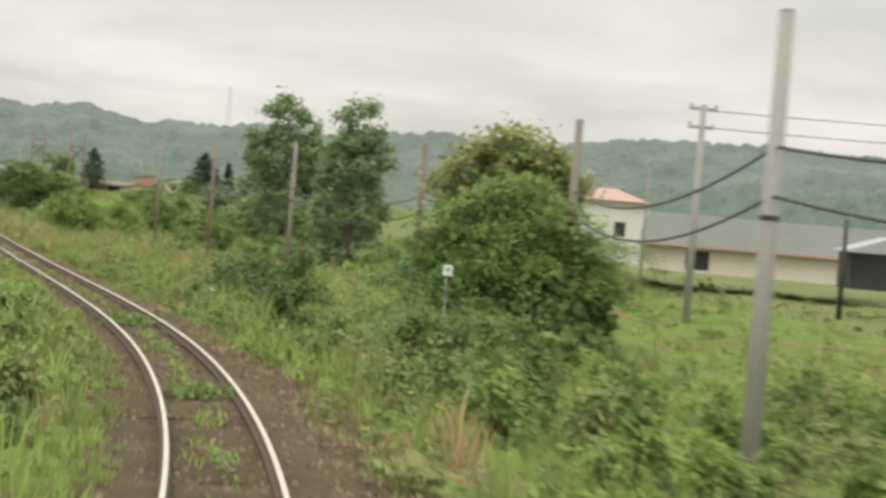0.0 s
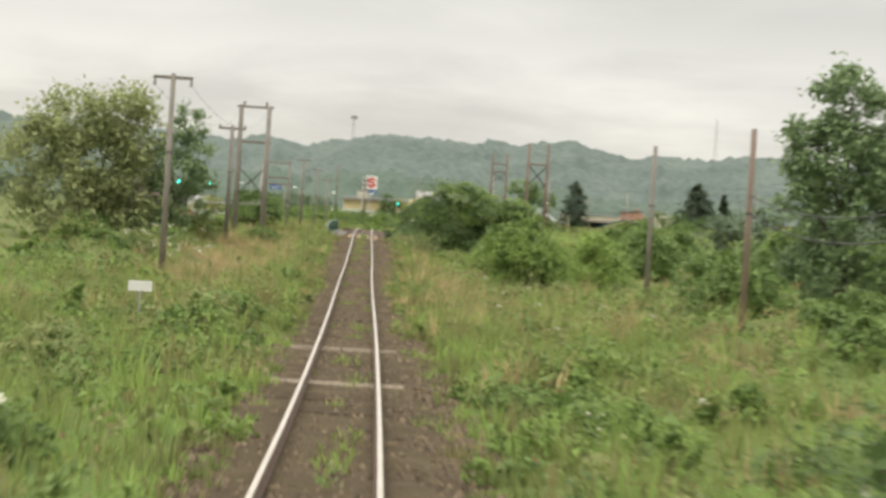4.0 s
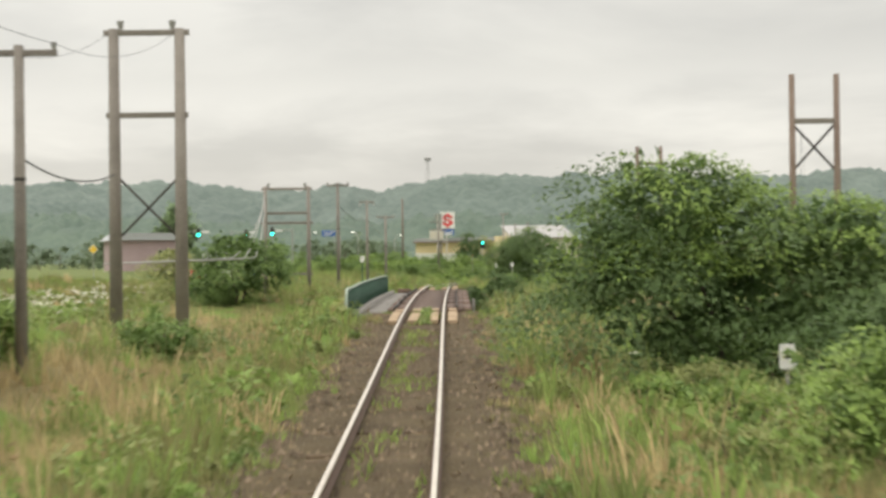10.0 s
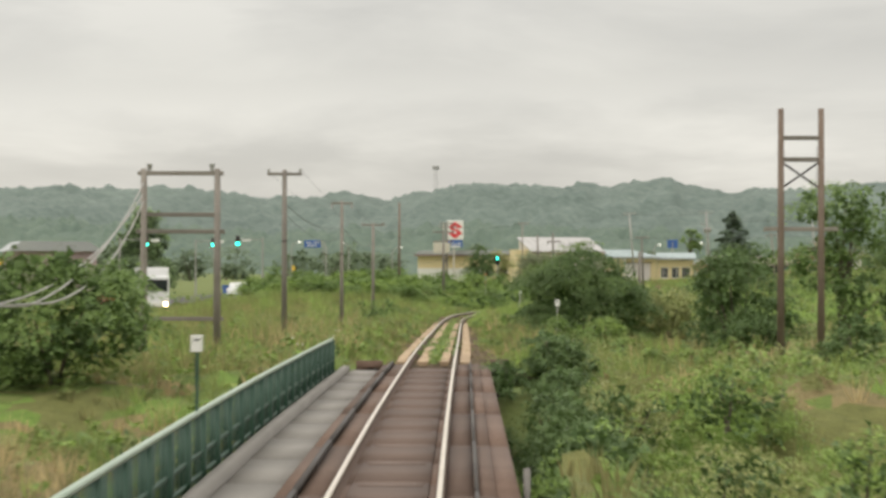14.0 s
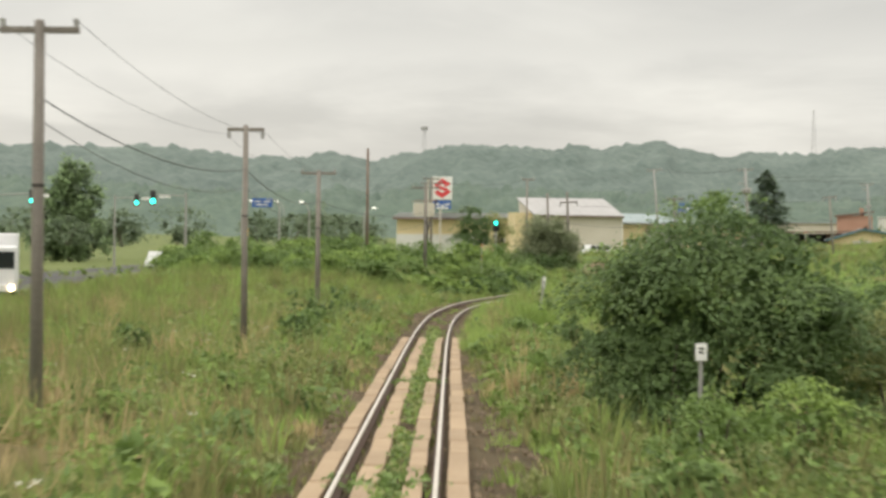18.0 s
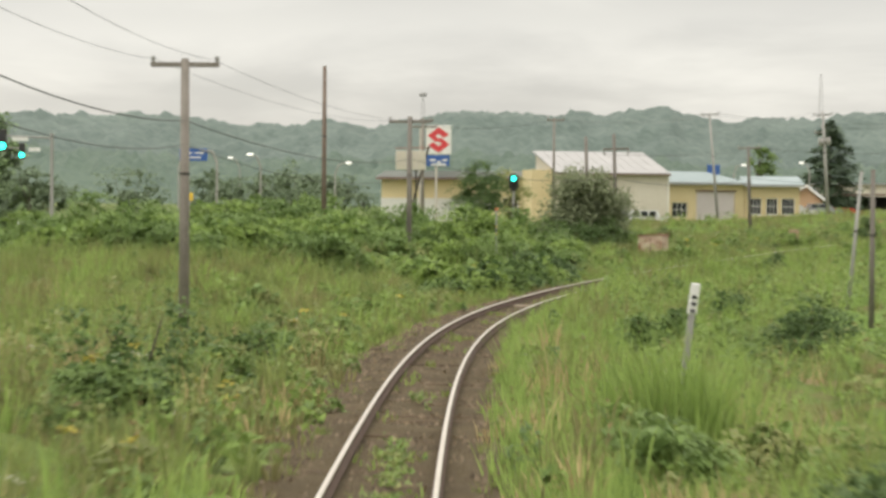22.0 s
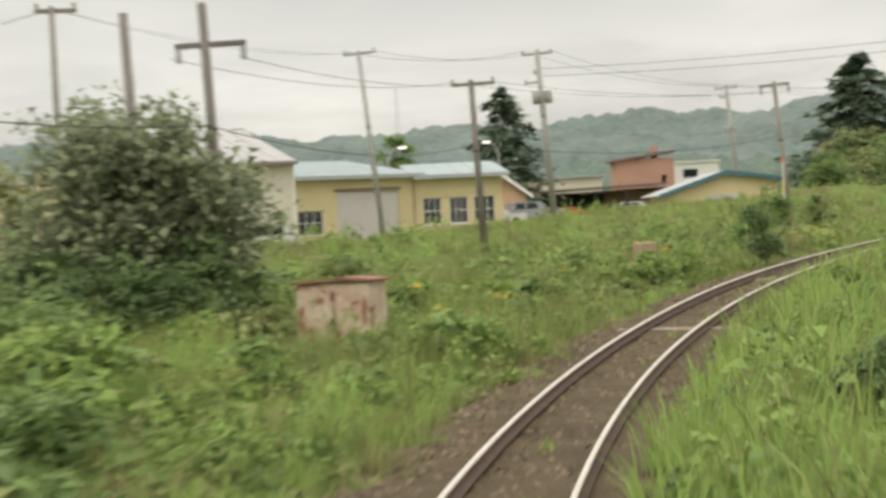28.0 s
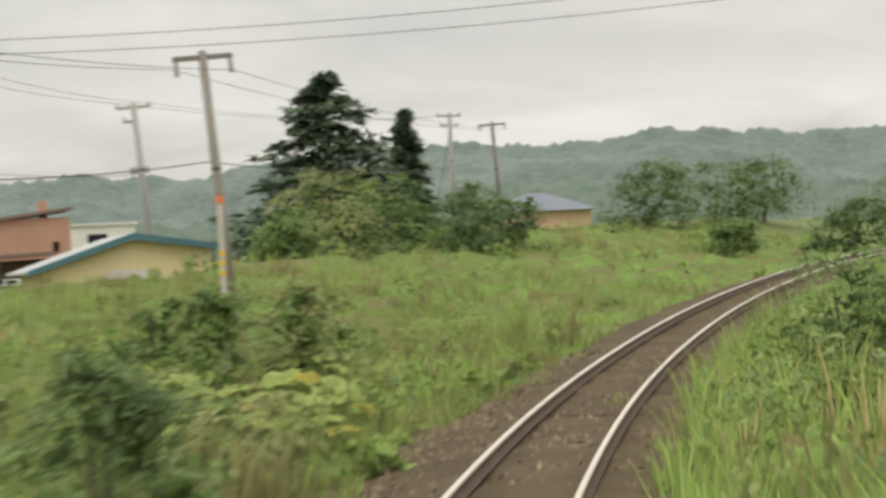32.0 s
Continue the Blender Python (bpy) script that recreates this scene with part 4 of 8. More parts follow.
for x0, x1 in ((0.0, 0.2), (9.1, 9.3)):
    side_gable(shed, x0, x1, 0.0, 7.5, 3.45, 4.5, M["yellow_wall"])
part("fascia", box(-0.3, 9.75, -0.58, -0.51, 3.36, 3.56), M["grey_roof"], shed)
wing = root("yellow_workshop_wing", "pale yellow workshop wing with three barred windows", "building", (27.65, 394.7, 0.75), -5)
shell(wing, 5.0, 8, 3.3, M["yellow_wall"], [(0.45, 1.5, 0.65, 2.15), (1.95, 3.0, 0.65, 2.15), (3.35, 4.55, 0.65, 2.15)])
for a, b in ((0.45, 1.5), (1.95, 3.0), (3.35, 4.55)):
    glaze(wing, a, b, 0.65, 2.15, 0.08, 3)
    part("window_sill", box(a - 0.06, b + 0.06, -0.07, -0.003, 0.58, 0.645), M["white_paint"], wing)
rising_roof(wing, -0.2, 5.4, -0.55, 3.3, 7.0, 4.15, M["blue_roof"])
side_gable(wing, 4.8, 5.0, 0.0, 7.0, 3.3, 4.1, M["yellow_wall"])
part("fascia", box(-0.1, 5.4, -0.63, -0.56, 3.22, 3.42), M["grey_roof"], wing)

garage = root("small_gabled_house", "small peach house with a pale gabled roof", "house", (33.1, 404.0, 0.8), -12)
shell(garage, 3.1, 6, 2.1, M["peach_wall"], [(0.35, 0.8, 0.3, 1.4)])
part("bargeboard", slab_poly([(-0.42, 1.98), (1.75, 3.26), (3.58, 1.88), (3.58, 2.1), (1.75, 3.5), (-0.42, 2.2)], -0.48, -0.41), M["white_paint"], garage, "white bargeboard")
part("gable_wall", slab_poly([(0, 2.1), (3.1, 2.1), (1.75, 3.25)], 0.01, 0.2), M["peach_wall"], garage)
part("roof", slab_poly([(-0.35, 2.05), (1.75, 3.3), (3.5, 1.95), (3.5, 2.1), (1.75, 3.48), (-0.35, 2.2)], -0.4, 6.3), M["grey_roof"], garage)
part("door", box(0.35, 0.8, 0.08, 0.12, 0.3, 1.4), M["dark_inside"], garage)

# dark carport, orange block, white house, green-trimmed shed
port = root("carport", "long low dark carport with a brown roof", "carport", (44.0, 447, 0.9), -6)
part("roof", slab_poly([(0, 2.55), (14, 2.9), (14, 3.1), (0, 2.75)], -1, 5), M["brown_roof"], port)
# back wall painted near-black for the shade under the carport roof
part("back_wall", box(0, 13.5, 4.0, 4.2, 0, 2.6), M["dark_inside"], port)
for k in range(6):
    part("post", box(0.2 + 2.6 * k, 0.35 + 2.6 * k, -0.8, -0.65, 0, 2.6), M["dark_steel"], port)
shop = root("long_cream_block", "long cream building behind the carport", "building", (43.5, 468, 1.2), -4)
shell(shop, 15, 8, 3.9, M["cream_wall"], [])
part("roof", box(-0.3, 15.3, -0.3, 8.3, 3.9, 4.1), M["grey_roof"], shop)
block = root("orange_tower_house", "terracotta two-storey tower house with a brown parapet and chimney", "house", (55.9, 453, 0.6), -10)
shell(block, 5.0, 5, 5.6, M["orange_wall"], [(3.9, 4.3, 3.4, 4.1)])
part("roof", slab_poly([(-0.4, 5.4), (5.2, 6.05), (5.2, 6.25), (-0.4, 5.6)], -0.3, 5.3), M["brown_roof"], block)
part("chimney", box(3.2, 3.75, 1.0, 1.6, 5.6, 6.7), M["orange_wall"], block)
part("lower_wing", box(-1.5, 6.0, -3.5, -0.05, 0, 2.8), M["orange_wall"], block)
part("lower_roof", slab_poly([(-3.4, 2.7), (7.0, 3.0), (7.0, 3.15), (-3.4, 2.9)], -4.2, -0.06), M["brown_roof"], block)
white = root("white_house", "white rendered house with small dark windows", "house", (65.6, 470, 1.5), -8)
shell(white, 5.0, 6, 4.6, M["white_wall"], [(1.6, 3.0, 3.2, 4.0)])
glaze(white, 1.6, 3.0, 3.2, 4.0, 0.08, 1, 0, "dark_steel")
part("roof", box(-0.15, 5.15, -0.15, 6.15, 4.6, 4.75), M["white_wall"], white)
gshed = root("gabled_shed", "pale yellow shed with a teal-edged grey gable roof", "shed", (47.5, 412, 0.4), -8)
part("front_wall", slab_poly([(0.3, 0), (7.6, 0), (7.6, 2.85), (4.2, 3.45), (0.3, 2.15)], 0, 0.2), M["yellow_wall"], gshed)
part("roof", slab_poly([(-0.3, 2.1), (4.2, 3.5), (8.2, 2.9), (8.2, 3.0), (4.2, 3.65), (-0.3, 2.2)], -0.3, 8), M["grey_roof"], gshed)
part("fascia", slab_poly([(-0.35, 1.98), (4.2, 3.38), (8.25, 2.78), (8.25, 3.03), (4.2, 3.68), (-0.35, 2.23)], -0.42, -0.31), M["teal_trim"], gshed)
part("door", box(3.0, 5.2, -0.04, -0.005, 0, 2.1), M["shutter"], gshed)
part("side_wall", box(7.4, 7.6, 0.2, 7.5, 0, 2.8), M["yellow_wall"], gshed)
part("side_wall", box(0.3, 0.5, 0.2, 7.5, 0, 2.1), M["yellow_wall"], gshed)
part("back_wall", box(0.5, 7.4, 7.3, 7.5, 0, 2.1), M["yellow_wall"], gshed)
bung = root("bungalow", "peach bungalow with a dark hipped roof beyond the bushes", "house", (89.4, 450, 2.6), -20)
shell(bung, 6.4, 6, 2.8, M["peach_wall"], [(1.2, 2.6, 1.2, 2.2)])
bm = bmesh.new()
a = [bm.verts.new(p) for p in ((-0.5, -0.5, 2.8), (6.9, -0.5, 2.8), (6.9, 6.5, 2.8), (-0.5, 6.5, 2.8), (2.6, 3, 4.1), (3.8, 3, 4.1))]
for f in ((0, 1, 5, 4), (1, 2, 5), (2, 3, 4, 5), (3, 0, 4), (3, 2, 1, 0)):
    bm.faces.new([a[i] for i in f])
part("roof", bm, M["dark_roof"], bung)
glaze(bung, 1.2, 2.6, 1.2, 2.2, 0.08, 2, 0)

# houses seen at the start, right of the line
rh = root("red_roofed_house", "cream house with a faded red tin hipped roof behind bushes", "house", (36.0, 45, -1.3), -15)
shell(rh, 3.9, 5, 3.9, M["white_wall"], [(2.2, 3.0, 1.6, 2.6)])
bm = bmesh.new()
a = [bm.verts.new(p) for p in ((-0.4, -0.4, 3.9), (4.3, -0.4, 3.9), (4.3, 5.4, 3.9), (-0.4, 5.4, 3.9), (1.4, 2.5, 4.7), (2.4, 2.5, 4.7))]
for f in ((0, 1, 5, 4), (1, 2, 5), (2, 3, 4, 5), (3, 0, 4), (3, 2, 1, 0)):
    bm.faces.new([a[i] for i in f])
part("roof", bm, M["red_roof"], rh)
glaze(rh, 2.2, 3.0, 1.6, 2.6, 0.08, 1, 0)
ware = root("warehouse", "long low warehouse with a grey roof and a red eave line", "warehouse", (44, 55, -1.6), -16)
shell(ware, 16, 12, 1.8, M["cream_wall"], [(3, 4.6, 0.2, 1.5)])
part("roof", slab_poly([(-0.5, 1.8), (0.3, 3.9), (16.5, 3.9), (17.3, 1.8)], -0.5, 12.5), M["grey_roof"], ware)
part("eave", box(-0.5, 17.3, -0.6, -0.51, 1.68, 1.84), M["red_roof"], ware)
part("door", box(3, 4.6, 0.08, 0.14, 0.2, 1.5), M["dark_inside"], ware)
barn = root("dark_shed", "dark open shed with a pale tin roof", "shed", (47.5, 30, -1.5), -16)
part("roof", slab_poly([(-0.4, 2.1), (2.4, 3.0), (6.4, 2.2), (6.4, 2.3), (2.4, 3.12), (-0.4, 2.2)], -0.4, 5), M["grey_roof"], barn)
# solid block whose near-black colour stands for the open shed's shade
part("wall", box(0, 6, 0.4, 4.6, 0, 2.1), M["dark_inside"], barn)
pink = root("pink_house", "low dusty pink house with a grey roof by the road", "house", (-31.8, 245, 0.4), 18)
shell(pink, 6.0, 6, 2.9, M["pink_wall"], [(4.2, 5.2, 1.0, 2.0)])
part("roof", slab_poly([(-0.4, 2.9), (0.6, 3.6), (5.4, 3.6), (6.4, 2.9)], -0.4, 6.4), M["grey_roof"], pink)
glaze(pink, 4.2, 5.2, 1.0, 2.0, 0.08, 2, 0)

# roadside sign tower of the dealership
sg = root("dealer_sign", "tall white pole sign with a red emblem and a blue panel", "sign", (-1.55, 392, gz(-1.55, 392)))
zt = 9.35 - gz(-1.55, 392)
for e in (-0.85, 0.6):
    part("post", rod((e, 0.1, 0), (e, 0.1, zt - 0.3), 0.11, None, 10), M["white_concrete"], sg)
part("panel", box(-0.35, 1.95, -0.12, 0.12, zt - 2.65, zt, 0.03), M["white_paint"], sg, "white sign panel")
panel = sg.children[-1]
HAT = ((-0.2, -0.95), (0.8, -0.18), (1.75, -0.85), (1.3, -1.15), (0.8, -0.8), (0.5, -1.0), (1.0, -1.32), (0.55, -1.55))
part("emblem", slab_poly([(x, zt + z) for x, z in HAT], -0.14, -0.125), M["red_paint"], panel, "red zigzag emblem")
part("emblem", slab_poly([(1.6 - x, zt - 2.7 - z) for x, z in HAT], -0.146, -0.128), M["red_paint"], panel, "red zigzag emblem")
part("lower_panel", box(-0.3, 1.8, -0.1, 0.1, zt - 3.75, zt - 2.75, 0.03), M["blue_paint"], sg, "blue panel with white bars")
lower = sg.children[-1]
for x0, x1, z in ((0.0, 0.55, -3.2), (0.7, 1.0, -3.35), (1.15, 1.6, -3.2), (0.1, 1.5, -3.6)):
    part("white_bar", box(x0, x1, -0.115, -0.102, zt + z - 0.1, zt + z + 0.1), M["white_paint"], lower)
bb = root("billboard", "square pinkish board on a leaning steel frame", "billboard", (-2.0, 320.6, gz(-2.0, 320.6)), 6)
zb = 4.0 - gz(-2.0, 320.6)
part("board", box(-0.9, 0.85, -0.06, 0.06, zb, zb + 1.1, 0.02), M["cream_wall"], bb)
for k in range(2):
    part("board_joint", box(-0.9, 0.85, -0.075, -0.063, zb + 0.35 + 0.38 * k, zb + 0.37 + 0.38 * k), M["shutter"], bb)
for x in (-0.3, 0.3):
    part("board_joint", box(x - 0.01, x + 0.01, -0.076, -0.062, zb + 0.02, zb + 1.08), M["shutter"], bb)
part("top_bar", rod((-0.95, 0, zb + 1.24), (1.0, 0, zb + 1.3), 0.03), M["rust_roof"], bb)
part("strut", rod((-0.5, 0.12, 0), (1.05, 0.12, zb + 1.4), 0.06), M["dark_steel"], bb)
part("strut", rod((0.3, 0.1, 0), (0.3, 0.1, zb + 1.1), 0.05), M["dark_steel"], bb)

# ---- plants ----
RNG = np.random.default_rng(7)


def foliage(points, size, rng, flat=0.45, long=1.7):
    """Leaves as small three-cornered blades at the points; returns verts and faces."""
    n = len(points)
    nrm = rng.normal(size=(n, 3))
    nrm[:, 2] = np.abs(nrm[:, 2]) + flat
    nrm /= np.linalg.norm(nrm, axis=1)[:, None]
    a = np.cross(nrm, rng.normal(size=(n, 3)))
    a /= np.linalg.norm(a, axis=1)[:, None] + 1e-9
    b = np.cross(nrm, a)
    l = size * rng.uniform(0.6, 1.35, n)[:, None]
    w = l / long
    v = np.stack([points - a * l - b * w * 0.5, points + a * l * 1.1 - b * w * 0.2, points - a * l * 0.1 + b * w * 1.3], 1).reshape(-1, 3)
    i = np.arange(n * 3).reshape(n, 3)
    return v, i


def lump_points(lumps, n, rng, twig=0.2, per=26):
    """Places gathered in clusters inside ellipsoids (cx, cy, cz, rx, ry, rz)."""
    area = np.array([l[3] * l[4] + l[4] * l[5] + l[3] * l[5] for l in lumps])
    m = max(8, n // per)
    L = np.array(lumps)[rng.choice(len(lumps), m, p=area / area.sum())]
    d = rng.normal(size=(m, 3))
    d /= np.linalg.norm(d, axis=1)[:, None]
    c = L[:, :3] + d * L[:, 3:] * (1 - np.abs(rng.normal(0, 0.2, m))[:, None])
    return c[rng.integers(0, m, n)] + rng.normal(0, twig, (n, 3))


def boughs(lumps, n, size, rng, broad=1.0, loose=0.1):
    """Leaves in layered sprays: flat domed boughs one over another on the outsides of ellipsoids, dark gaps between them."""
    L = np.array(lumps, float)
    ab = ((L[:, 3] * L[:, 4]) ** 1.6 + (L[:, 4] * L[:, 5]) ** 1.6 + (L[:, 3] * L[:, 5]) ** 1.6) / 3
    area = 4 * np.pi * ab ** (1 / 1.6)
    mean = np.cbrt(L[:, 3] * L[:, 4] * L[:, 5])
    each = np.clip(0.5 * mean, 0.12, 0.9) * broad
    share = area / each ** 2
    m = max(16, int(0.7 * (share / np.pi).sum()))
    k = rng.choice(len(L), m * 2, p=share / share.sum())
    d = rng.normal(size=(len(k), 3))
    d[:, 2] += 0.25
    d /= np.linalg.norm(d, axis=1)[:, None]
    c = L[k, :3] + d * L[k, 3:] * (rng.uniform(0.68, 1.07, len(k)) + (rng.random(len(k)) < loose) * rng.uniform(0, 0.2, len(k)))[:, None]
    deep = np.min([np.linalg.norm((c - q[:3]) / q[3:], axis=1) for q in L], axis=0)
    keep = np.flatnonzero(deep > 0.7)[:m]
    c, d, k = c[keep], d[keep], k[keep]
    nb = d / L[k, 3:]
    nb = 0.42 * nb / np.linalg.norm(nb, axis=1)[:, None] + np.array([0, 0, 0.85]) + rng.normal(0, 0.16, c.shape)
    nb /= np.linalg.norm(nb, axis=1)[:, None]
    rb = each[k] * rng.uniform(0.55, 1.5, len(c))
    j = rng.choice(len(c), n, p=rb ** 2 / (rb ** 2).sum())
    size = min(0.6 * size, max(0.4 * size, math.sqrt(1.0 * np.pi * (rb ** 2).sum() / n)))
    t1 = np.cross(nb, np.array([0.31, 0.87, 0.38]))
    t1 /= np.linalg.norm(t1, axis=1)[:, None]
    t2 = np.cross(nb, t1)
    q, r = rng.uniform(0, 2 * np.pi, n), np.sqrt(rng.random(n)) * (1 + 0.25 * rng.random(n))
    lobed = 1 + 0.34 * np.sin(q * 3 + j) + 0.2 * np.sin(q * 7 + 2.1 * j)
    rad = np.cos(q)[:, None] * t1[j] + np.sin(q)[:, None] * t2[j]
    R = (rb[j] * r * lobed)[:, None]
    pts = c[j] + rad * R - np.array([0, 0, 0.32]) * (R * r[:, None]) + nb[j] * (rb[j] * rng.normal(0, 0.1, n))[:, None]
    a = rad * (0.4 + r[:, None]) - np.array([0, 0, 0.18]) + rng.normal(0, 0.45, (n, 3))
    a /= np.linalg.norm(a, axis=1)[:, None]
    nrm = nb[j] + rad * 0.45 * r[:, None] + rng.normal(0, 0.35, (n, 3))
    b = np.cross(nrm, a)
    b /= np.linalg.norm(b, axis=1)[:, None] + 1e-9
    l = (size * rng.uniform(0.6, 1.35, n))[:, None]
    v = np.stack([pts - a * l * 0.9 - b * l * 0.3, pts + a * l * 1.2, pts - a * l * 0.25 + b * l * 0.75], 1).reshape(-1, 3)
    return v, np.arange(n * 3).reshape(n, 3)


def crown_lumps(w, d, h, lift, count, rng, shape="bush"):
    out = []
    for i in range(count):
        f = (i + rng.random()) / count
        if shape == "bush":
            z = lift + (h - lift) * (0.1 + 0.72 * f)
            reach = 0.36 * math.sqrt(max(0.05, 1 - (f * 0.92) ** 2))
        elif shape == "column":
            z = lift + (h - lift) * (0.08 + 0.8 * f)
            reach = 0.34 * math.sin(math.pi * (0.22 + 0.6 * f))
        else:
            z = lift + (h - lift) * (0.12 + 0.74 * f)
            reach = 0.36 * math.sin(math.pi * (0.25 + 0.6 * f))
        a, q = rng.uniform(0, 2 * math.pi), math.sqrt(rng.random())
        s = rng.choice((0.13, 0.17, 0.22, 0.28))
        out.append((math.cos(a) * q * w * reach, math.sin(a) * q * d * reach, z, w * s, d * s, min(h * s, w * s) * rng.uniform(0.6, 0.95)))
    if shape == "bush":
        out.append((0, 0, lift + (h - lift) * 0.42, w * 0.4, d * 0.4, (h - lift) * 0.42))
    return out


def plant(name, x, y, w, d, h, leaf, count, size, label, category, shape="bush", lumps=9, lift=0.0, seed=0, core=True, group="", core_leaf=None, stems=3, sink=0.0, dz=None, loose=0.1, lobes=None, broad=1.0, clumps=False, lit_top=""):
    """A bush or tree: stems with limbs and a crown of many small leaves."""
    rng = np.random.default_rng(1000 + seed)
    z0 = (gz(x, y) if dz is None else dz) - 0.05 - sink
    p = root(name, label, category, (x, y, z0), group=group)
    L = [(a * w, b * d, c * h, q * w, r * d, t * h) for a, b, c, q, r, t in lobes] if lobes else crown_lumps(w, d, h, lift, lumps, rng, shape)
    if clumps:
        v, f = foliage(lump_points(L, int(count * 0.72), rng, 0.045 * w, 60), size * 0.84, rng, 0.6, 1.3)
    else:
        v, f = boughs(L, int(count * 0.72), size, rng, broad, loose)
    v[:, 2] = np.maximum(v[:, 2], 0.05 + lift * 0.4)
    crown = new("crown", raw_mesh("crown", v, [f], LEAF[leaf]))
    crown.parent = p
    # a core_leaf darker than the crown puts its interior shade into the colour
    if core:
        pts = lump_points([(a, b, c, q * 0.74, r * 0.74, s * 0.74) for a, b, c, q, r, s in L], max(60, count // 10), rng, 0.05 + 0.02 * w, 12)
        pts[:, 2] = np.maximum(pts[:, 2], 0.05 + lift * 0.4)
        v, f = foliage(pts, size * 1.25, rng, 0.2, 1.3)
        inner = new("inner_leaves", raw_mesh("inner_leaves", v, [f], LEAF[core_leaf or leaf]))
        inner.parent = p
    # a brighter leaf on the upper boughs paints the skylight on the crown
    if lit_top:
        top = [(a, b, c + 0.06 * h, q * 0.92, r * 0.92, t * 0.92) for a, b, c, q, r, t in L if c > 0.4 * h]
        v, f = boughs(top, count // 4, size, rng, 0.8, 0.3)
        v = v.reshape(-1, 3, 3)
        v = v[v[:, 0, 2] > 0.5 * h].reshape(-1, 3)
        tip = new("upper_foliage", raw_mesh("upper_foliage", v, [np.arange(len(v)).reshape(-1, 3)], LEAF[lit_top]))
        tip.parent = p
    big = sorted(L, key=lambda q: -q[2])
    if shape == "bush":
        for k in range(stems):
            t = big[k % len(big)]
            part("stem", chain([(0.12 * (k - 1), 0.05 * k, 0), (t[0] * 0.4, t[1] * 0.4, t[2] * 0.45), (t[0], t[1], t[2])], 0.035 + 0.008 * h, 0.012), M["bark"], p)
    else:
        part("trunk", chain([(0, 0, 0), (0.06 * w * rng.uniform(-1, 1), 0, h * 0.4), (0, 0.03 * w, h * 0.85)], 0.03 * h + 0.03, 0.02, 8), M["bark"], p)
        for t in big[:8]:
            part("limb", chain([(0, 0, max(0.3, t[2] * 0.55)), (t[0] * 0.5, t[1] * 0.5, t[2] * 0.8), (t[0], t[1], t[2])], 0.012 * h, 0.01, 5), M["bark"], p)
    return p


def fir(x, y, w, h, label, seed=0, count=5200, z0=None):
    """A conifer: a straight trunk and drooping tiers of needles with a ragged outline."""
    rng = np.random.default_rng(2000 + seed)
    z0 = gz(x, y) if z0 is None else z0
    p = root("fir_tree", label, "conifer tree", (x, y, z0 - 0.1))
    part("trunk", rod((0, 0, 0), (0, 0, h * 0.97), 0.02 * h + 0.05, 0.02, 8), M["bark"], p)
    V = []
    tiers = int(h * 3.6)
    for k in range(tiers):
        f = k / tiers
        z = h * (0.05 + 0.93 * f)
        reach = w / 2 * (1 - f) ** 0.62 * rng.uniform(0.72, 1.08) + 0.12
        for b in range(max(5, int(13 * (1 - f)))):
            q = rng.uniform(0, 2 * math.pi)
            r = reach * rng.uniform(0.62, 1.12)
            n = max(14, int(count / tiers / 5))
            t = rng.random(n) ** 0.6
            out, side = np.array([math.cos(q), math.sin(q), 0]), np.array([-math.sin(q), math.cos(q), 0])
            c = out * (r * t)[:, None] + side * (rng.normal(0, 0.2, n) * r * (1.1 - 0.6 * t))[:, None]
            c[:, 2] = z - 0.36 * r * t + 0.14 * r * t ** 3 + rng.normal(0, 0.13, n)
            ax = out + side * rng.normal(0, 0.7, (n, 1)) + np.c_[np.zeros((n, 2)), rng.normal(-0.25, 0.2, n)]
            ax /= np.linalg.norm(ax, axis=1)[:, None]
            bx = np.cross(np.array([0, 0, 1.0]) + rng.normal(0, 0.35, (n, 3)), ax)
            l = rng.uniform(0.22, 0.5, n)[:, None]
            V.append(np.stack([c - ax * l - bx * l * 0.3, c + ax * l * 1.1, c - ax * l * 0.2 + bx * l * 0.5], 1).reshape(-1, 3))
    v = np.concatenate(V)
    f = np.arange(len(v)).reshape(-1, 3)
    c = new("crown", raw_mesh("crown", v, [f], LEAF["conifer"]))
    c.parent = p
    return p


def blades(name, x, y, z, h, w, mat, label, seed=0, lean=0.35, top=0.35):
    """Grass: a blade of two lengths at each place; x, y, z, h, w arrays."""
    rng = np.random.default_rng(3000 + seed)
    n = len(x)
    a, t = rng.uniform(0, 2 * np.pi, n), rng.uniform(0, 2 * np.pi, n)
    k = rng.uniform(0.05, lean, n) * h
    bx, by = np.cos(a) * w / 2, np.sin(a) * w / 2
    mx, my = np.cos(t) * k * 0.35, np.sin(t) * k * 0.35
    v = np.zeros((n, 5, 3))
    v[:, 0] = np.c_[x - bx, y - by, z]
    v[:, 1] = np.c_[x + bx, y + by, z]
    v[:, 2] = np.c_[x + mx + bx * 0.8, y + my + by * 0.8, z + h * 0.55]
    v[:, 3] = np.c_[x + mx - bx * 0.8, y + my - by * 0.8, z + h * 0.55]
    v[:, 4] = np.c_[x + np.cos(t) * k, y + np.sin(t) * k, z + h * (1 - 0.25 * rng.random(n) * lean)]
    i = np.arange(n * 5).reshape(n, 5)
    ob = new(name, raw_mesh(name, v.reshape(-1, 3), [i[:, :4], i[:, [3, 2, 4]]], mat))
    return tagged(ob, label, "grass", kind="stuff")


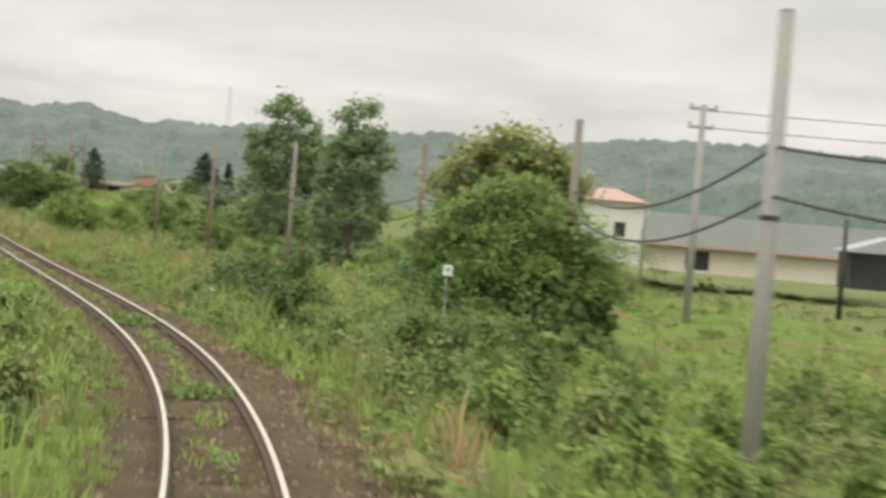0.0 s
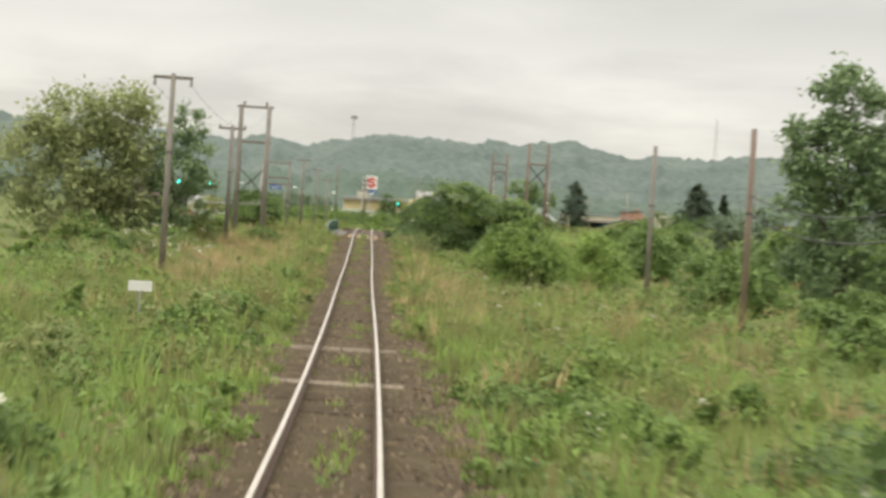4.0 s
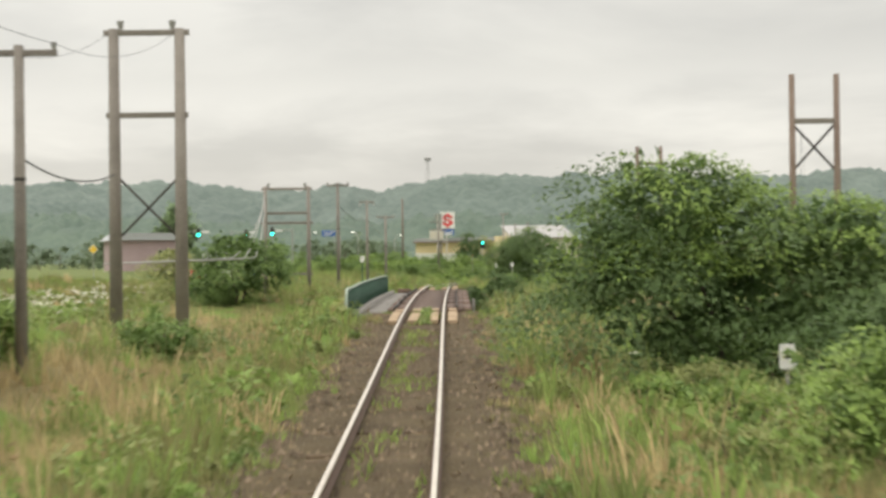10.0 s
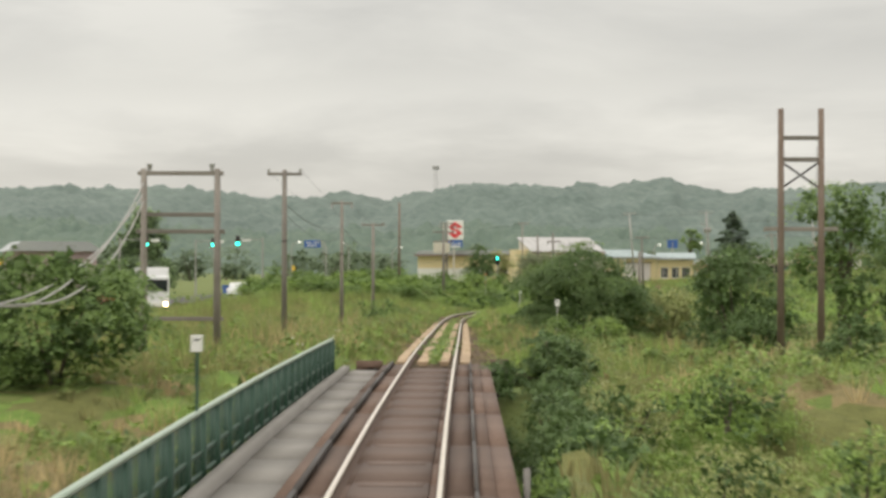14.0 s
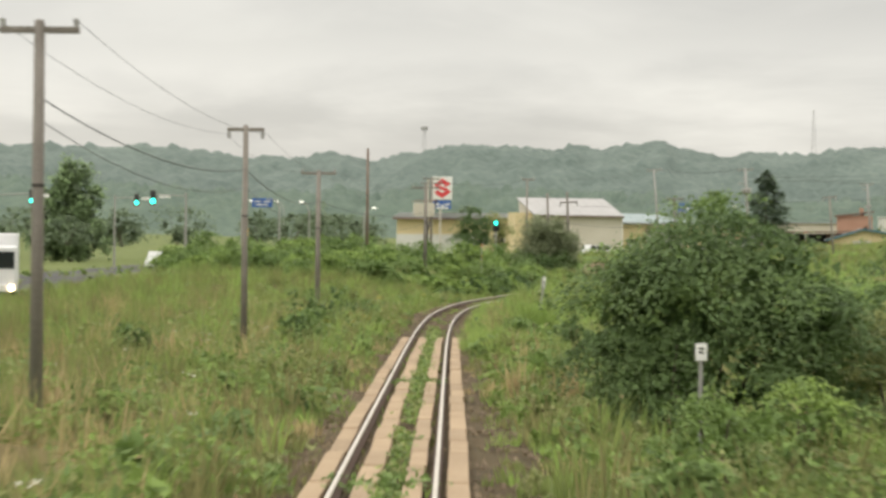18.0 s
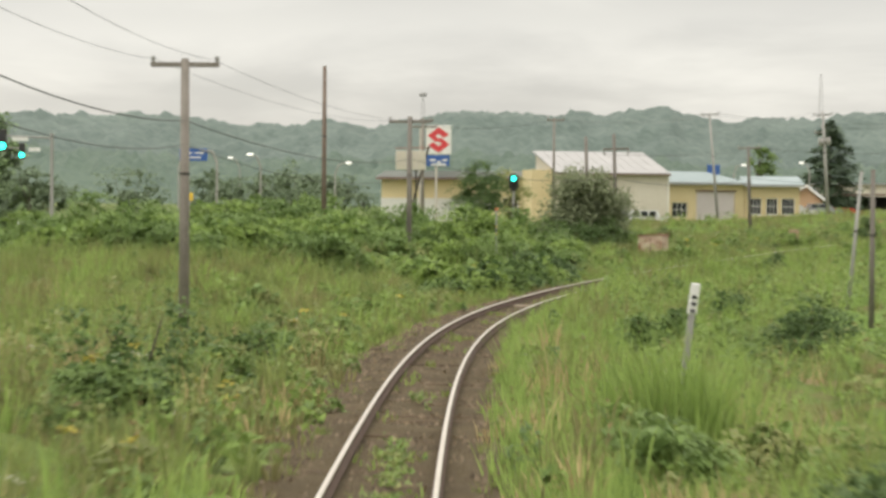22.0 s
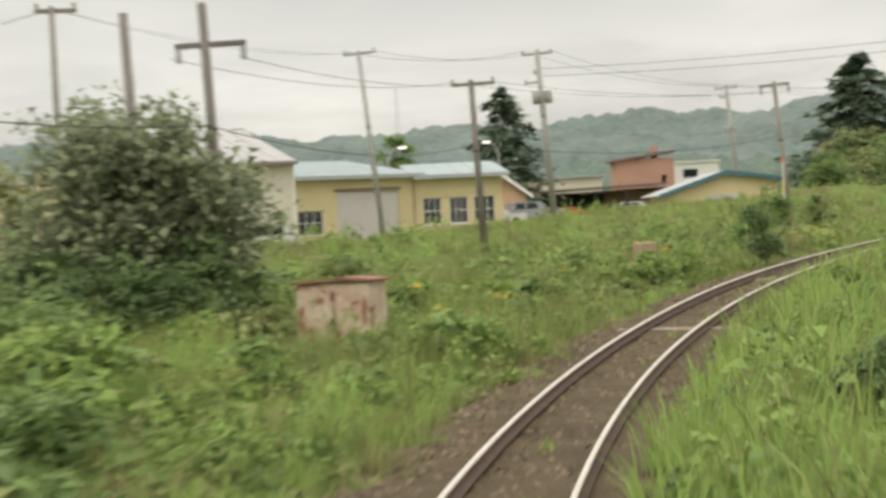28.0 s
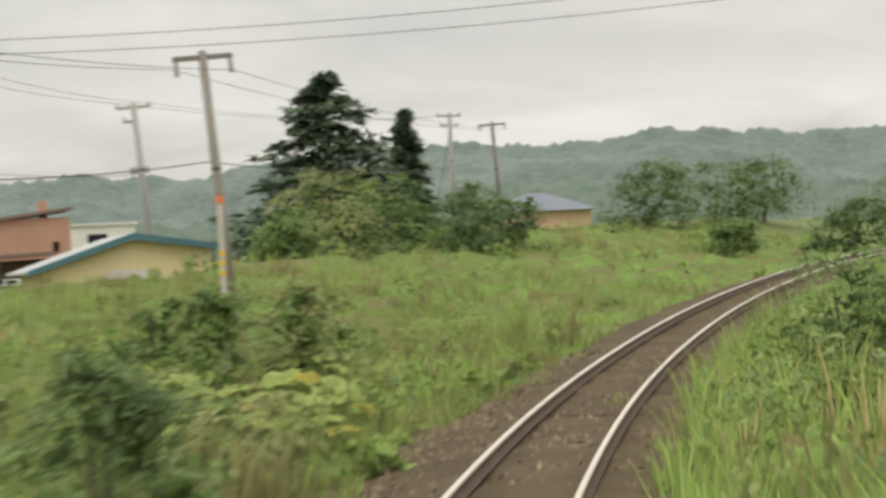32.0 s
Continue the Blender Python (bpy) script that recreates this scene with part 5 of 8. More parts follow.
def strip(n, s0, s1, u0, u1, rng, power=1.0):
    """n places in a stretch beside the line: x, y, s, u (u by share to the power)."""
    s = rng.uniform(s0, s1, n)
    u = u0 + (u1 - u0) * rng.random(n) ** power
    h = np.interp(s, TS, TH)
    return np.interp(s, TS, TX) + np.cos(h) * u, np.interp(s, TS, TY) - np.sin(h) * u, s, u


def edge_of_bed(s, side):
    """How far the bare ballast reaches from the centre line."""
    e = 0.18 * waves(s, s * 0 + side, 6.0, 31) + 0.14 * waves(s, s * 0 + side, 1.9, 32)
    if side < 0:
        return e + 1.2 - 0.4 * smoothstep(90, 100, s) * (1 - smoothstep(126, 142, s)) + 0.45 * smoothstep(80, 108, s) * (1 - smoothstep(192, 204, s)) + 0.45 * smoothstep(300, 335, s)
    return e + 1.6 - 0.35 * smoothstep(90, 100, s) * (1 - smoothstep(126, 142, s)) + 0.2 * smoothstep(138, 165, s) * (1 - smoothstep(192, 204, s)) - 0.35 * smoothstep(235, 300, s) + 0.15 * smoothstep(368, 400, s)


def lie(x, y, s, u):
    """The height of the ground or of the ballast's shoulder, whichever is higher."""
    return np.maximum(ground(x, y), np.where(np.abs(u) < 2.75, np.interp(s, TS, TZ) - 0.22 - 0.28 * np.maximum(0, np.abs(u) - 1.5), -99))


def meadow(n, s0, s1, side, reach, power, seed):
    """Places of plants on one side of the line, off the bed, with the ground's height."""
    rng = np.random.default_rng(seed)
    x, y, s, u = strip(n, s0, s1, side * 1.0, side * reach, rng, power)
    keep = np.abs(u) > edge_of_bed(s, side) + rng.exponential(0.12, n)
    in_gap = (s > BRIDGE[0] - 0.3) & (s < BRIDGE[1] + 0.3) & (u > -2.6) & (u < np.where(s > 204, 2.9, 2.1))
    keep &= ~in_gap
    x, y, s, u = x[keep], y[keep], s[keep], u[keep]
    z = lie(x, y, s, u) - 0.03
    return x, y, z, s, u, rng


# tan patches in the meadow: along the line, right of it, half lengths, share
TAN = ((111, 2.9, 10, 1.5, 0.55), (126, 4.0, 12, 2.4, 0.9), (150, 4.0, 16, 2.0, 0.6), (164, 3.6, 9, 1.5, 0.75), (242, -4.6, 9, 2.6, 0.6), (243, 3.8, 12, 2.2, 0.55),
       (262, -5.5, 12, 2.5, 0.4), (214, -8, 16, 4.5, 0.55), (40, 4.8, 7, 1.8, 0.6), (31, 6.2, 8, 3.0, 0.5), (80, 5.4, 9, 2.0, 0.5), (326, -5.2, 8, 1.6, 0.4))


def dry_strip(s, u):
    """Where tall seeding grass has gone tan: a strip on each side before the bridge."""
    left, a = u < 0, np.abs(u)
    e = 0.85 * smoothstep(112, 138, s) * (1 - smoothstep(190, 208, s)) * left * smoothstep(3.2, 4.8, a) * (1 - smoothstep(6.5, 9.5, a))
    for ps, pu, rs, ru, share in TAN:
        e = np.maximum(e, share * (1 - smoothstep(0.35, 1.0, np.hypot((s - ps) / rs, (u - pu) / ru))))
    return e


def kinds(x, y, s, u):
    """Which growth covers each place: 0 green, 1 lush, 2 olive, 3 dry, as patches a stride or two wide."""
    left = u < 0
    a, b, c = waves(x, y, 4.5, 41) + 0.7 * waves(x, y, 1.7, 42), waves(x, y, 6.5, 43) + 0.6 * waves(x, y, 2.1, 44), waves(x, y, 11, 45) + 0.7 * waves(x, y, 2.6, 47)
    late = smoothstep(312, 345, s)
    early = 1 - smoothstep(92, 112, s)
    k = np.zeros(len(x), int)
    k[b > 0.45 - 0.4 * early - 0.15 * late - 0.9 * late * ~left] = 1
    k[(a > 0.35 + 0.15 * late * left + 0.6 * late * ~left + 0.5 * early)] = 2
    edge = dry_strip(s, u)
    k[c > 0.85 + 1.2 * late + 0.5 * early - 1.5 * edge] = 3
    return k


def left_reach(s):
    """How far the rank growth reaches towards the road."""
    return 10.0 + 5 * (1 - smoothstep(190, 215, s)) + 9 * smoothstep(240, 290, s) + 6 * smoothstep(318, 345, s)


def canopy(x, y, s, u):
    """How high the growth stands over the ground beside the line, in clumps a stride wide."""
    a = np.abs(u)
    edge = np.where(u < 0, edge_of_bed(s, -1), edge_of_bed(s, 1))
    c = 0.54 + 0.24 * waves(x, y, 3.4, 46) + 0.18 * waves(x, y, 1.5, 48) + 0.1 * waves(x, y, 0.8, 49) + 0.16 * waves(x, y, 11.0, 50)
    c = c * (1 + 0.35 * (1 - smoothstep(110, 150, s)) * smoothstep(2.5, 4.0, a) + 0.35 * smoothstep(235, 260, s) * (1 - smoothstep(330, 350, s)) * smoothstep(2.2, 4.0, a) * (u < 0) + 0.7 * smoothstep(330, 350, s) * (u > 0) + 0.3 * smoothstep(355, 380, s) * (u < 0))
    c = np.clip(c, 0.14, 1.25) * (0.12 + 0.88 * smoothstep(0.05, 1.1, a - edge))
    outer = np.where(u < 0, left_reach(s), 38.0)
    return c * (1 - 0.75 * smoothstep(outer - 4, outer + 2, a))


def sward(side):
    """The closed undergrowth that the blades and leaves stand out of: an uneven skin in patches of four growths."""
    rng = np.random.default_rng(70 + side)
    uu = side * np.concatenate([np.arange(1.0, 5, 0.28), np.arange(5, 10, 0.5), np.arange(10, 18, 1.0), np.arange(18, 45, 2.5)])
    ss = np.arange(10, 535, 0.5)
    S, U = (q.ravel() for q in np.meshgrid(ss, uu, indexing="ij"))
    S, U = S + rng.uniform(-0.16, 0.16, len(S)), U * (1 + rng.uniform(-0.02, 0.02, len(U)))
    x, y, _ = on_line(S, U)
    edge = edge_of_bed(S, side)
    z = lie(x, y, S, U) + canopy(x, y, S, U) * rng.uniform(0.22, 0.62, len(x)) - 0.06
    z = np.where(np.abs(U) < edge + 0.05, z - 0.6, z)
    idx = np.arange(len(S)).reshape(len(ss), len(uu))
    q = np.stack([idx[:-1, :-1], idx[:-1, 1:], idx[1:, 1:], idx[1:, :-1]], -1).reshape(-1, 4)
    if side > 0:
        q = q[:, ::-1]
    ms, mu = S[q].mean(1), U[q].mean(1)
    gap = (ms > BRIDGE[0] - 0.9) & (ms < BRIDGE[1] + 0.9) & (mu > -2.9) & (mu < np.where(ms > 204, 3.0, 2.2))
    out = np.abs(mu) > np.where(mu < 0, left_reach(ms) + 1, 40.0)
    k = kinds(x[q[:, 0]], y[q[:, 0]], ms, mu)
    v = np.c_[x, y, z]
    for i, (key, label) in enumerate(GROWTH):
        f = q[(k == i) & ~gap & ~out]
        used, f = np.unique(f, return_inverse=True)
        ob = new("undergrowth", raw_mesh("undergrowth", v[used], [f.reshape(-1, 4)], SWARD[key]))
        ob.data.polygons.foreach_set("use_smooth", [True] * len(ob.data.polygons))
        tagged(ob, label.replace("along the railway", "in a dense mat"), "grass", kind="stuff")


def tufts(name, x, y, z, h, blades_each, w, mat, label, seed, plain=False):
    """Tufts of arching blades; one tuft at each place."""
    rng = np.random.default_rng(3000 + seed)
    n = len(x) * blades_each
    k = np.repeat(np.arange(len(x)), blades_each)
    t = rng.uniform(0, 2 * np.pi, n)
    hh = h[k] * rng.uniform(0.55, 1.15, n)
    lean = hh * rng.uniform(0.08, 0.62, n)
    r = rng.uniform(0, 0.14, n) * (0.6 + h[k])
    bx, by, bz = x[k] + np.cos(t) * r, y[k] + np.sin(t) * r, z[k]
    a = rng.uniform(0, 2 * np.pi, n)
    ww = w * rng.uniform(0.6, 1.4, n) / 2
    px, py = np.cos(a) * ww, np.sin(a) * ww
    tip = np.c_[bx + np.cos(t) * lean, by + np.sin(t) * lean, bz + hh * (1 - 0.35 * (lean / hh) ** 2)]
    if plain:
        v = np.stack([np.c_[bx - px, by - py, bz], np.c_[bx + px, by + py, bz], tip], 1)
        f = [np.arange(n * 3).reshape(n, 3)]
    else:
        mx, my, mz = bx + np.cos(t) * lean * 0.4, by + np.sin(t) * lean * 0.4, bz + hh * 0.62
        v = np.stack([np.c_[bx - px, by - py, bz], np.c_[bx + px, by + py, bz], np.c_[mx + px * 0.8, my + py * 0.8, mz], np.c_[mx - px * 0.8, my - py * 0.8, mz], tip], 1)
        i = np.arange(n * 5).reshape(n, 5)
        f = [i[:, :4], i[:, [3, 2, 4]]]
    ob = new(name, raw_mesh(name, v.reshape(-1, 3), f, mat))
    return tagged(ob, label, "grass", kind="stuff")


GROWTH = (("grass", "green grass along the railway"), ("lush", "lush bright green grass along the railway"), ("olive", "olive green weeds and grass along the railway"), ("dry", "pale brown dry seed grass along the railway"))
for side in (-1, 1):
    sward(side)
    for ring, (n, s1, reach, power, each, ws) in enumerate(((12600, 455, 9.0, 1.6, 9, 0.03), (8200, 530, 60.0, 1.5, 10, 0.066))):
        x, y, z, s, u, rng = meadow(n, 12, s1, side, reach, power, 50 + ring * 2 + (side > 0))
        if ring:
            m = np.abs(u) > 7.5
            x, y, z, s, u = x[m], y[m], z[m], s[m], u[m]
        k = kinds(x, y, s, u)
        flip = rng.random(len(x)) < 0.15
        k[flip] = rng.integers(0, 3, flip.sum())
        c = canopy(x, y, s, u)
        h = (0.16 + 0.62 * c) * rng.uniform(0.75, 1.35, len(x))
        for i, (key, label) in enumerate(GROWTH):
            for plain in (False, True):
                m = (k == i) & ((np.abs(u) > 3.6) == plain)
                if m.any():
                    tufts("grass", x[m], y[m], z[m] + 0.38 * c[m], h[m] * (1.2 if key == "dry" else 1.0), each, ws, LEAF[key], label, len(bpy.data.objects), plain=plain)

# more tall grass on the rise towards the knotweed
x, y, z, s, u, rng = meadow(12500, 232, 368, -1, 24, 0.8, 58)
m = u < -6
x, y, z, s, u = x[m], y[m], z[m], s[m], u[m]
k, c = kinds(x, y, s, u), canopy(x, y, s, u)
for i, (key, label) in enumerate(GROWTH):
    m = k == i
    tufts("grass", x[m], y[m], z[m] + 0.35 * c[m], (0.3 + 0.7 * c[m]) * rng.uniform(0.7, 1.4, m.sum()), 10, 0.05, LEAF[key], label, 900 + i, plain=True)

x, y, z, s, u, rng = meadow(9000, 388, 480, -1, 34, 0.85, 59)
k, c = kinds(x, y, s, u), canopy(x, y, s, u)
for i, (key, label) in enumerate(GROWTH):
    m = k == i
    tufts("grass", x[m], y[m], z[m] + 0.15 * c[m], (0.2 + 0.5 * c[m]) * rng.uniform(0.7, 1.4, m.sum()), 9, 0.045, LEAF[key], label, 930 + i, plain=True)

# thicker grass close to the bed in the curve and before the bridge
for side, s0, s1, n, sd in ((-1, 345, 430, 4200, 33), (-1, 95, 175, 2600, 34), (1, 95, 175, 2200, 35), (1, 360, 430, 1500, 36)):
    x, y, z, s, u, rng = meadow(n, s0, s1, side, 7.5, 1.25, sd)
    k, c = kinds(x, y, s, u), canopy(x, y, s, u)
    for i, (key, label) in enumerate(GROWTH):
        m = k == i
        tufts("grass", x[m], y[m], z[m] + 0.22 * c[m], (0.18 + 0.6 * c[m]) * rng.uniform(0.8, 1.3, m.sum()), 11, 0.03, LEAF[key], label, 940 + 4 * sd + i, plain=True)
x, y, z, s, u, rng = meadow(2600, 352, 450, 1, 5.5, 1.1, 37)
tufts("grass", x, y, z, rng.uniform(0.45, 0.95, len(x)), 9, 0.026, LEAF["lush"], "tall lush green grass inside the curve", 1190, plain=False)
x, y, z, s, u, rng = meadow(2400, 286, 350, 1, 6.5, 1.0, 39)
tufts("grass", x, y, z + 0.1, rng.uniform(0.4, 0.85, len(x)), 9, 0.028, LEAF["lush"], "long lush green grass leaning beside the line", 1195, plain=True)
# low growth creeping onto the bed
for side in (-1, 1):
    x, y, s, u = strip(5200, 14, 450, side * 1.0, side * 2.6, RNG)
    e = edge_of_bed(s, side)
    near = np.abs(np.abs(u) - e + 0.05) < 0.4 * np.clip(0.5 + waves(s, u, 2.5, 38 + side), 0.1, 1)
    near &= ~((s > BRIDGE[0] - 0.6) & (s < BRIDGE[1] + 0.6))
    x, y, s, u = x[near], y[near], s[near], u[near]
    k = kinds(x, y, s, u)
    z = lie(x, y, s, u)
    for i, (key, label) in enumerate(GROWTH):
        m = k == i
        tufts("grass", x[m], y[m], z[m] - 0.01, RNG.uniform(0.07, 0.24, m.sum()), 12, 0.022, LEAF[key], "low " + label, 1200 + i + 5 * side, plain=True)

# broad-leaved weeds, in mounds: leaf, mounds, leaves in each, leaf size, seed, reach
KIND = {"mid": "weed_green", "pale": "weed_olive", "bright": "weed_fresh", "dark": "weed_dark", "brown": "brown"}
WEEDS = {"mid": "green broad-leaved weeds beside the track", "pale": "olive broad-leaved weeds beside the track", "bright": "fresh green weeds beside the track", "dark": "dark green weeds beside the track", "brown": "withered brown seed heads among the weeds"}
for side in (-1, 1):
    for key, n, each, size, sd, reach in (("mid", 1700, 50, 0.062, 61, 13), ("pale", 1300, 50, 0.06, 62, 13), ("bright", 1700, 50, 0.062, 63, 13), ("dark", 350, 50, 0.062, 65, 13), ("brown", 1500, 13, 0.045, 64, 11),
                                          ("mid", 700, 36, 0.12, 66, 60), ("pale", 600, 36, 0.12, 67, 60), ("bright", 700, 36, 0.12, 68, 60)):
        x, y, z, s, u, rng = meadow(n, 12, 455 if reach < 20 else 530, side, reach, 1.4 if reach < 20 else 1.1, sd + 10 * (side > 0))
        late = smoothstep(312, 345, s)
        bias = {"bright": 0.3 * late, "brown": 0.1 - (0.2 if side < 0 else 1.2) * late, "pale": -0.25 * late, "dark": -0.1}.get(key, 0.0)
        m = waves(x, y, 6.5, sd) + 0.6 * waves(x, y, 2.2, sd + 5) + bias - 1.1 * dry_strip(s, u) > -0.1
        x, y, z, s, u = x[m], y[m], z[m], s[m], u[m]
        c = canopy(x, y, s, u)
        wide = rng.uniform(0.18, 0.52, len(x)) * (1.0 if reach < 20 else 1.6) * (0.45 + 0.8 * c)
        high = (0.22 + 0.62 * c) * rng.uniform(0.8, 1.35, len(x))
        if key == "brown":
            wide, high = wide * 0.25, high * 1.5
        k = np.repeat(np.arange(len(x)), each)
        d = rng.normal(size=(len(k), 3))
        d[:, 2] = np.abs(d[:, 2]) * 1.1 + 0.1
        d /= np.linalg.norm(d, axis=1)[:, None]
        r = (1 - np.abs(rng.normal(0, 0.16, len(k))))[:, None]
        pts = np.c_[x, y, z + 0.35 * c][k] + d * r * np.c_[wide, wide, high][k]
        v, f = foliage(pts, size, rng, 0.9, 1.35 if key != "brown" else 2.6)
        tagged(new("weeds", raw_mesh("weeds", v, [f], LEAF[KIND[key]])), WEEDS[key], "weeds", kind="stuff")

# bushes and trees: x, y, width, depth, height, leaf, leaves, leaf size
BUSH = "dense dark green bush beside the railway"
plant("bush", 7.6, -35.5, 4.9, 4.6, 5.1, "mid", 40000, 0.09, "large dense green bush in front of a line pole", "bush", seed=1, core_leaf="dark", lit_top="bright", broad=1.25, lobes=((-0.04, 0, 0.68, 0.3, 0.34, 0.27), (-0.28, 0, 0.5, 0.2, 0.28, 0.25), (0.2, 0, 0.58, 0.26, 0.3, 0.27), (0.38, 0, 0.42, 0.17, 0.25, 0.24), (0.02, -0.1, 0.32, 0.46, 0.36, 0.3)))
plant("tree", 11.7, -21, 5.2, 4, 6.9, "pale", 12000, 0.12, "pale olive tree behind the large bush", "tree", "round", seed=2, lift=1.4, clumps=True, core_leaf="mid", lobes=((0, 0, 0.8, 0.28, 0.3, 0.16), (-0.26, 0, 0.7, 0.2, 0.25, 0.14), (0.24, 0, 0.72, 0.22, 0.25, 0.14), (0, 0, 0.55, 0.4, 0.4, 0.2)))
plant("bush", 2.6, -35.2, 1.7, 1.5, 2.9, "dark", 5000, 0.075, "small upright dark bush in the weeds", "bush", seed=3, lumps=5)
plant("bush", 4.9, -12, 5.0, 4.2, 2.5, "dark", 7000, 0.08, "low rounded bush with brown stalks in the weeds", "bush", seed=4, core_leaf="dark")
POPLAR = ((-0.06, 0, 0.82, 0.24, 0.28, 0.15), (0.18, 0.05, 0.74, 0.22, 0.26, 0.15), (-0.22, 0, 0.66, 0.24, 0.28, 0.15), (0.02, 0, 0.58, 0.4, 0.4, 0.2), (0.26, 0, 0.5, 0.22, 0.26, 0.13), (-0.28, 0, 0.44, 0.22, 0.26, 0.14), (0.06, 0, 0.34, 0.42, 0.42, 0.2), (-0.05, 0, 0.16, 0.42, 0.4, 0.15))
plant("poplar_tree", 20.0, 60, 6.0, 5.6, 11.3, "poplar", 20000, 0.17, "tall dark poplar with an uneven dense crown", "tree", "column", seed=5, lift=0.6, lobes=POPLAR, clumps=True, core=False, loose=0.12, broad=0.85)
plant("poplar_tree", 19.5, 36, 5.0, 5.0, 10.5, "poplar", 18000, 0.15, "tall dark poplar with an uneven dense crown", "tree", "column", seed=6, lift=0.6, lobes=tuple((-a * 0.9, b, c, q, r, t) for a, b, c, q, r, t in POPLAR), clumps=True, core=False, loose=0.12, broad=0.85)
plant("tree", 21.5, 51, 5.5, 4.5, 5.2, "mid", 5000, 0.17, "lower green tree between two poplars", "tree", "round", seed=7, lift=0.6)
plant("tree", -15.2, 80, 8.6, 7, 8.1, "ash", 21000, 0.17, "pale green broad tree by the road", "tree", "bush", seed=8, clumps=True, core=False, broad=0.9, loose=0.25, lobes=((0.18, 0, 0.82, 0.2, 0.25, 0.16), (-0.1, 0, 0.74, 0.24, 0.28, 0.18), (0.3, 0, 0.6, 0.19, 0.25, 0.16), (-0.28, 0, 0.56, 0.22, 0.28, 0.18), (0.08, 0, 0.5, 0.32, 0.34, 0.2), (0.25, 0, 0.34, 0.24, 0.3, 0.17), (-0.1, 0, 0.28, 0.36, 0.38, 0.2), (0.3, 0, 0.16, 0.28, 0.3, 0.15)))
plant("tree", -10.3, 80, 4.0, 4.0, 7.3, "poplar", 9000, 0.13, "darker green tree next to a paler one", "tree", "bush", seed=9, clumps=True, core=False, loose=0.2, lobes=((0.08, 0, 0.86, 0.2, 0.24, 0.13), (-0.16, 0, 0.72, 0.26, 0.3, 0.15), (0.22, 0, 0.66, 0.22, 0.26, 0.14), (0.02, 0, 0.52, 0.4, 0.4, 0.18), (0.26, 0, 0.42, 0.2, 0.25, 0.12), (-0.2, 0, 0.36, 0.25, 0.3, 0.13), (0.1, 0, 0.24, 0.4, 0.4, 0.14), (-0.3, 0, 0.16, 0.4, 0.4, 0.14)))
plant("bush", 5.45, 84.0, 7.2, 6.2, 2.7 - gz(5.2, 83.6), "dark", 44000, 0.09, "large dark bush with lighter upper boughs beside the line", "bush", seed=10, core_leaf="dark", lit_top="bright", lobes=((-0.17, 0, 0.78, 0.22, 0.26, 0.2), (-0.3, 0, 0.58, 0.17, 0.22, 0.19), (0.04, 0, 0.62, 0.22, 0.28, 0.2), (0.27, 0, 0.58, 0.22, 0.25, 0.2), (-0.2, 0, 0.44, 0.3, 0.3, 0.22), (0.2, 0, 0.4, 0.33, 0.33, 0.24), (0.05, -0.1, 0.25, 0.4, 0.36, 0.2)), broad=1.3)
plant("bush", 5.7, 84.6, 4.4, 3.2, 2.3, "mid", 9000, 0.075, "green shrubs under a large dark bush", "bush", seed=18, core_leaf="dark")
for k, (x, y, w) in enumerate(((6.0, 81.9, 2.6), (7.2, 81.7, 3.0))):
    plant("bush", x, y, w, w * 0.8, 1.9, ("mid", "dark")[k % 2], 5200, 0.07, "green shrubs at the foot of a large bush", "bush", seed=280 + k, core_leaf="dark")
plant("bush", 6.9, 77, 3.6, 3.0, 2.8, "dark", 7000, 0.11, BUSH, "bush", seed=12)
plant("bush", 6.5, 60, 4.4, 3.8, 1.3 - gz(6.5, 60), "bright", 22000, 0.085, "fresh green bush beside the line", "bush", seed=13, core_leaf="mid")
plant("bush", 9.6, 66, 4.6, 4.0, 2.9, "bright", 9000, 0.11, "olive green bush beside the line", "bush", seed=14)
plant("bush", 6.0, 71, 4.4, 3.6, 2.5, "bright", 11000, 0.085, "fresh green bush beside the line", "bush", seed=16, core_leaf="mid")
plant("tree", 15.5, 211, 6.4, 5.6, 5.8, "dark", 11000, 0.12, "dark broad tree beyond the meadow bushes", "tree", "bush", seed=17, lumps=14)
plant("bush", 5.2, 47, 2.0, 2.0, 1.1, "pale", 3500, 0.08, "leafy bush in tall grass", "bush", seed=15, core_leaf="mid")
for k, (x, y, w, h, leaf) in enumerate(((13.5, 48, 5, 3.0, "mid"), (15.5, 62, 5.5, 3.2, "mid"), (14, 78, 5, 3.0, "mid"), (17, 95, 7, 3.8, "mid"), (24, 110, 8, 4.5, "far"), (13.2, 22, 4, 1.9, "mid"), (14.8, 34, 4.5, 2.2, "mid"),
                                        (16.5, 8, 5, 2.6, "mid"), (15.5, -6, 4, 2.3, "mid"), (19, 22, 5, 2.8, "mid"), (26, 75, 8, 4.0, "far"), (31, 96, 9, 4.4, "far"), (22, 84, 6, 3.6, "mid"), (18.5, 128, 6, 4.2, "mid"))):
    plant("bush", x, y, w, w * 0.85, h, leaf, 5000, 0.14 + 0.0006 * max(0, y), "green bush in the thicket beyond the line poles", "bush", seed=20 + k, group="thicket")
plant("bush", -6.4, 92.5, 2.9, 2.6, 1.7, "mid", 6000, 0.08, "low bush at the foot of the pole frame", "bush", seed=41)
plant("bush", -10.3, 147, 6.6, 5.0, 4.0, "mid", 20000, 0.11, "broad green bush behind slack cables", "bush", seed=42, core_leaf="dark")
plant("bush", -13.8, 152, 5.6, 4.6, 3.6, "pale", 7000, 0.11, "broad olive bush behind slack cables", "bush", seed=43)
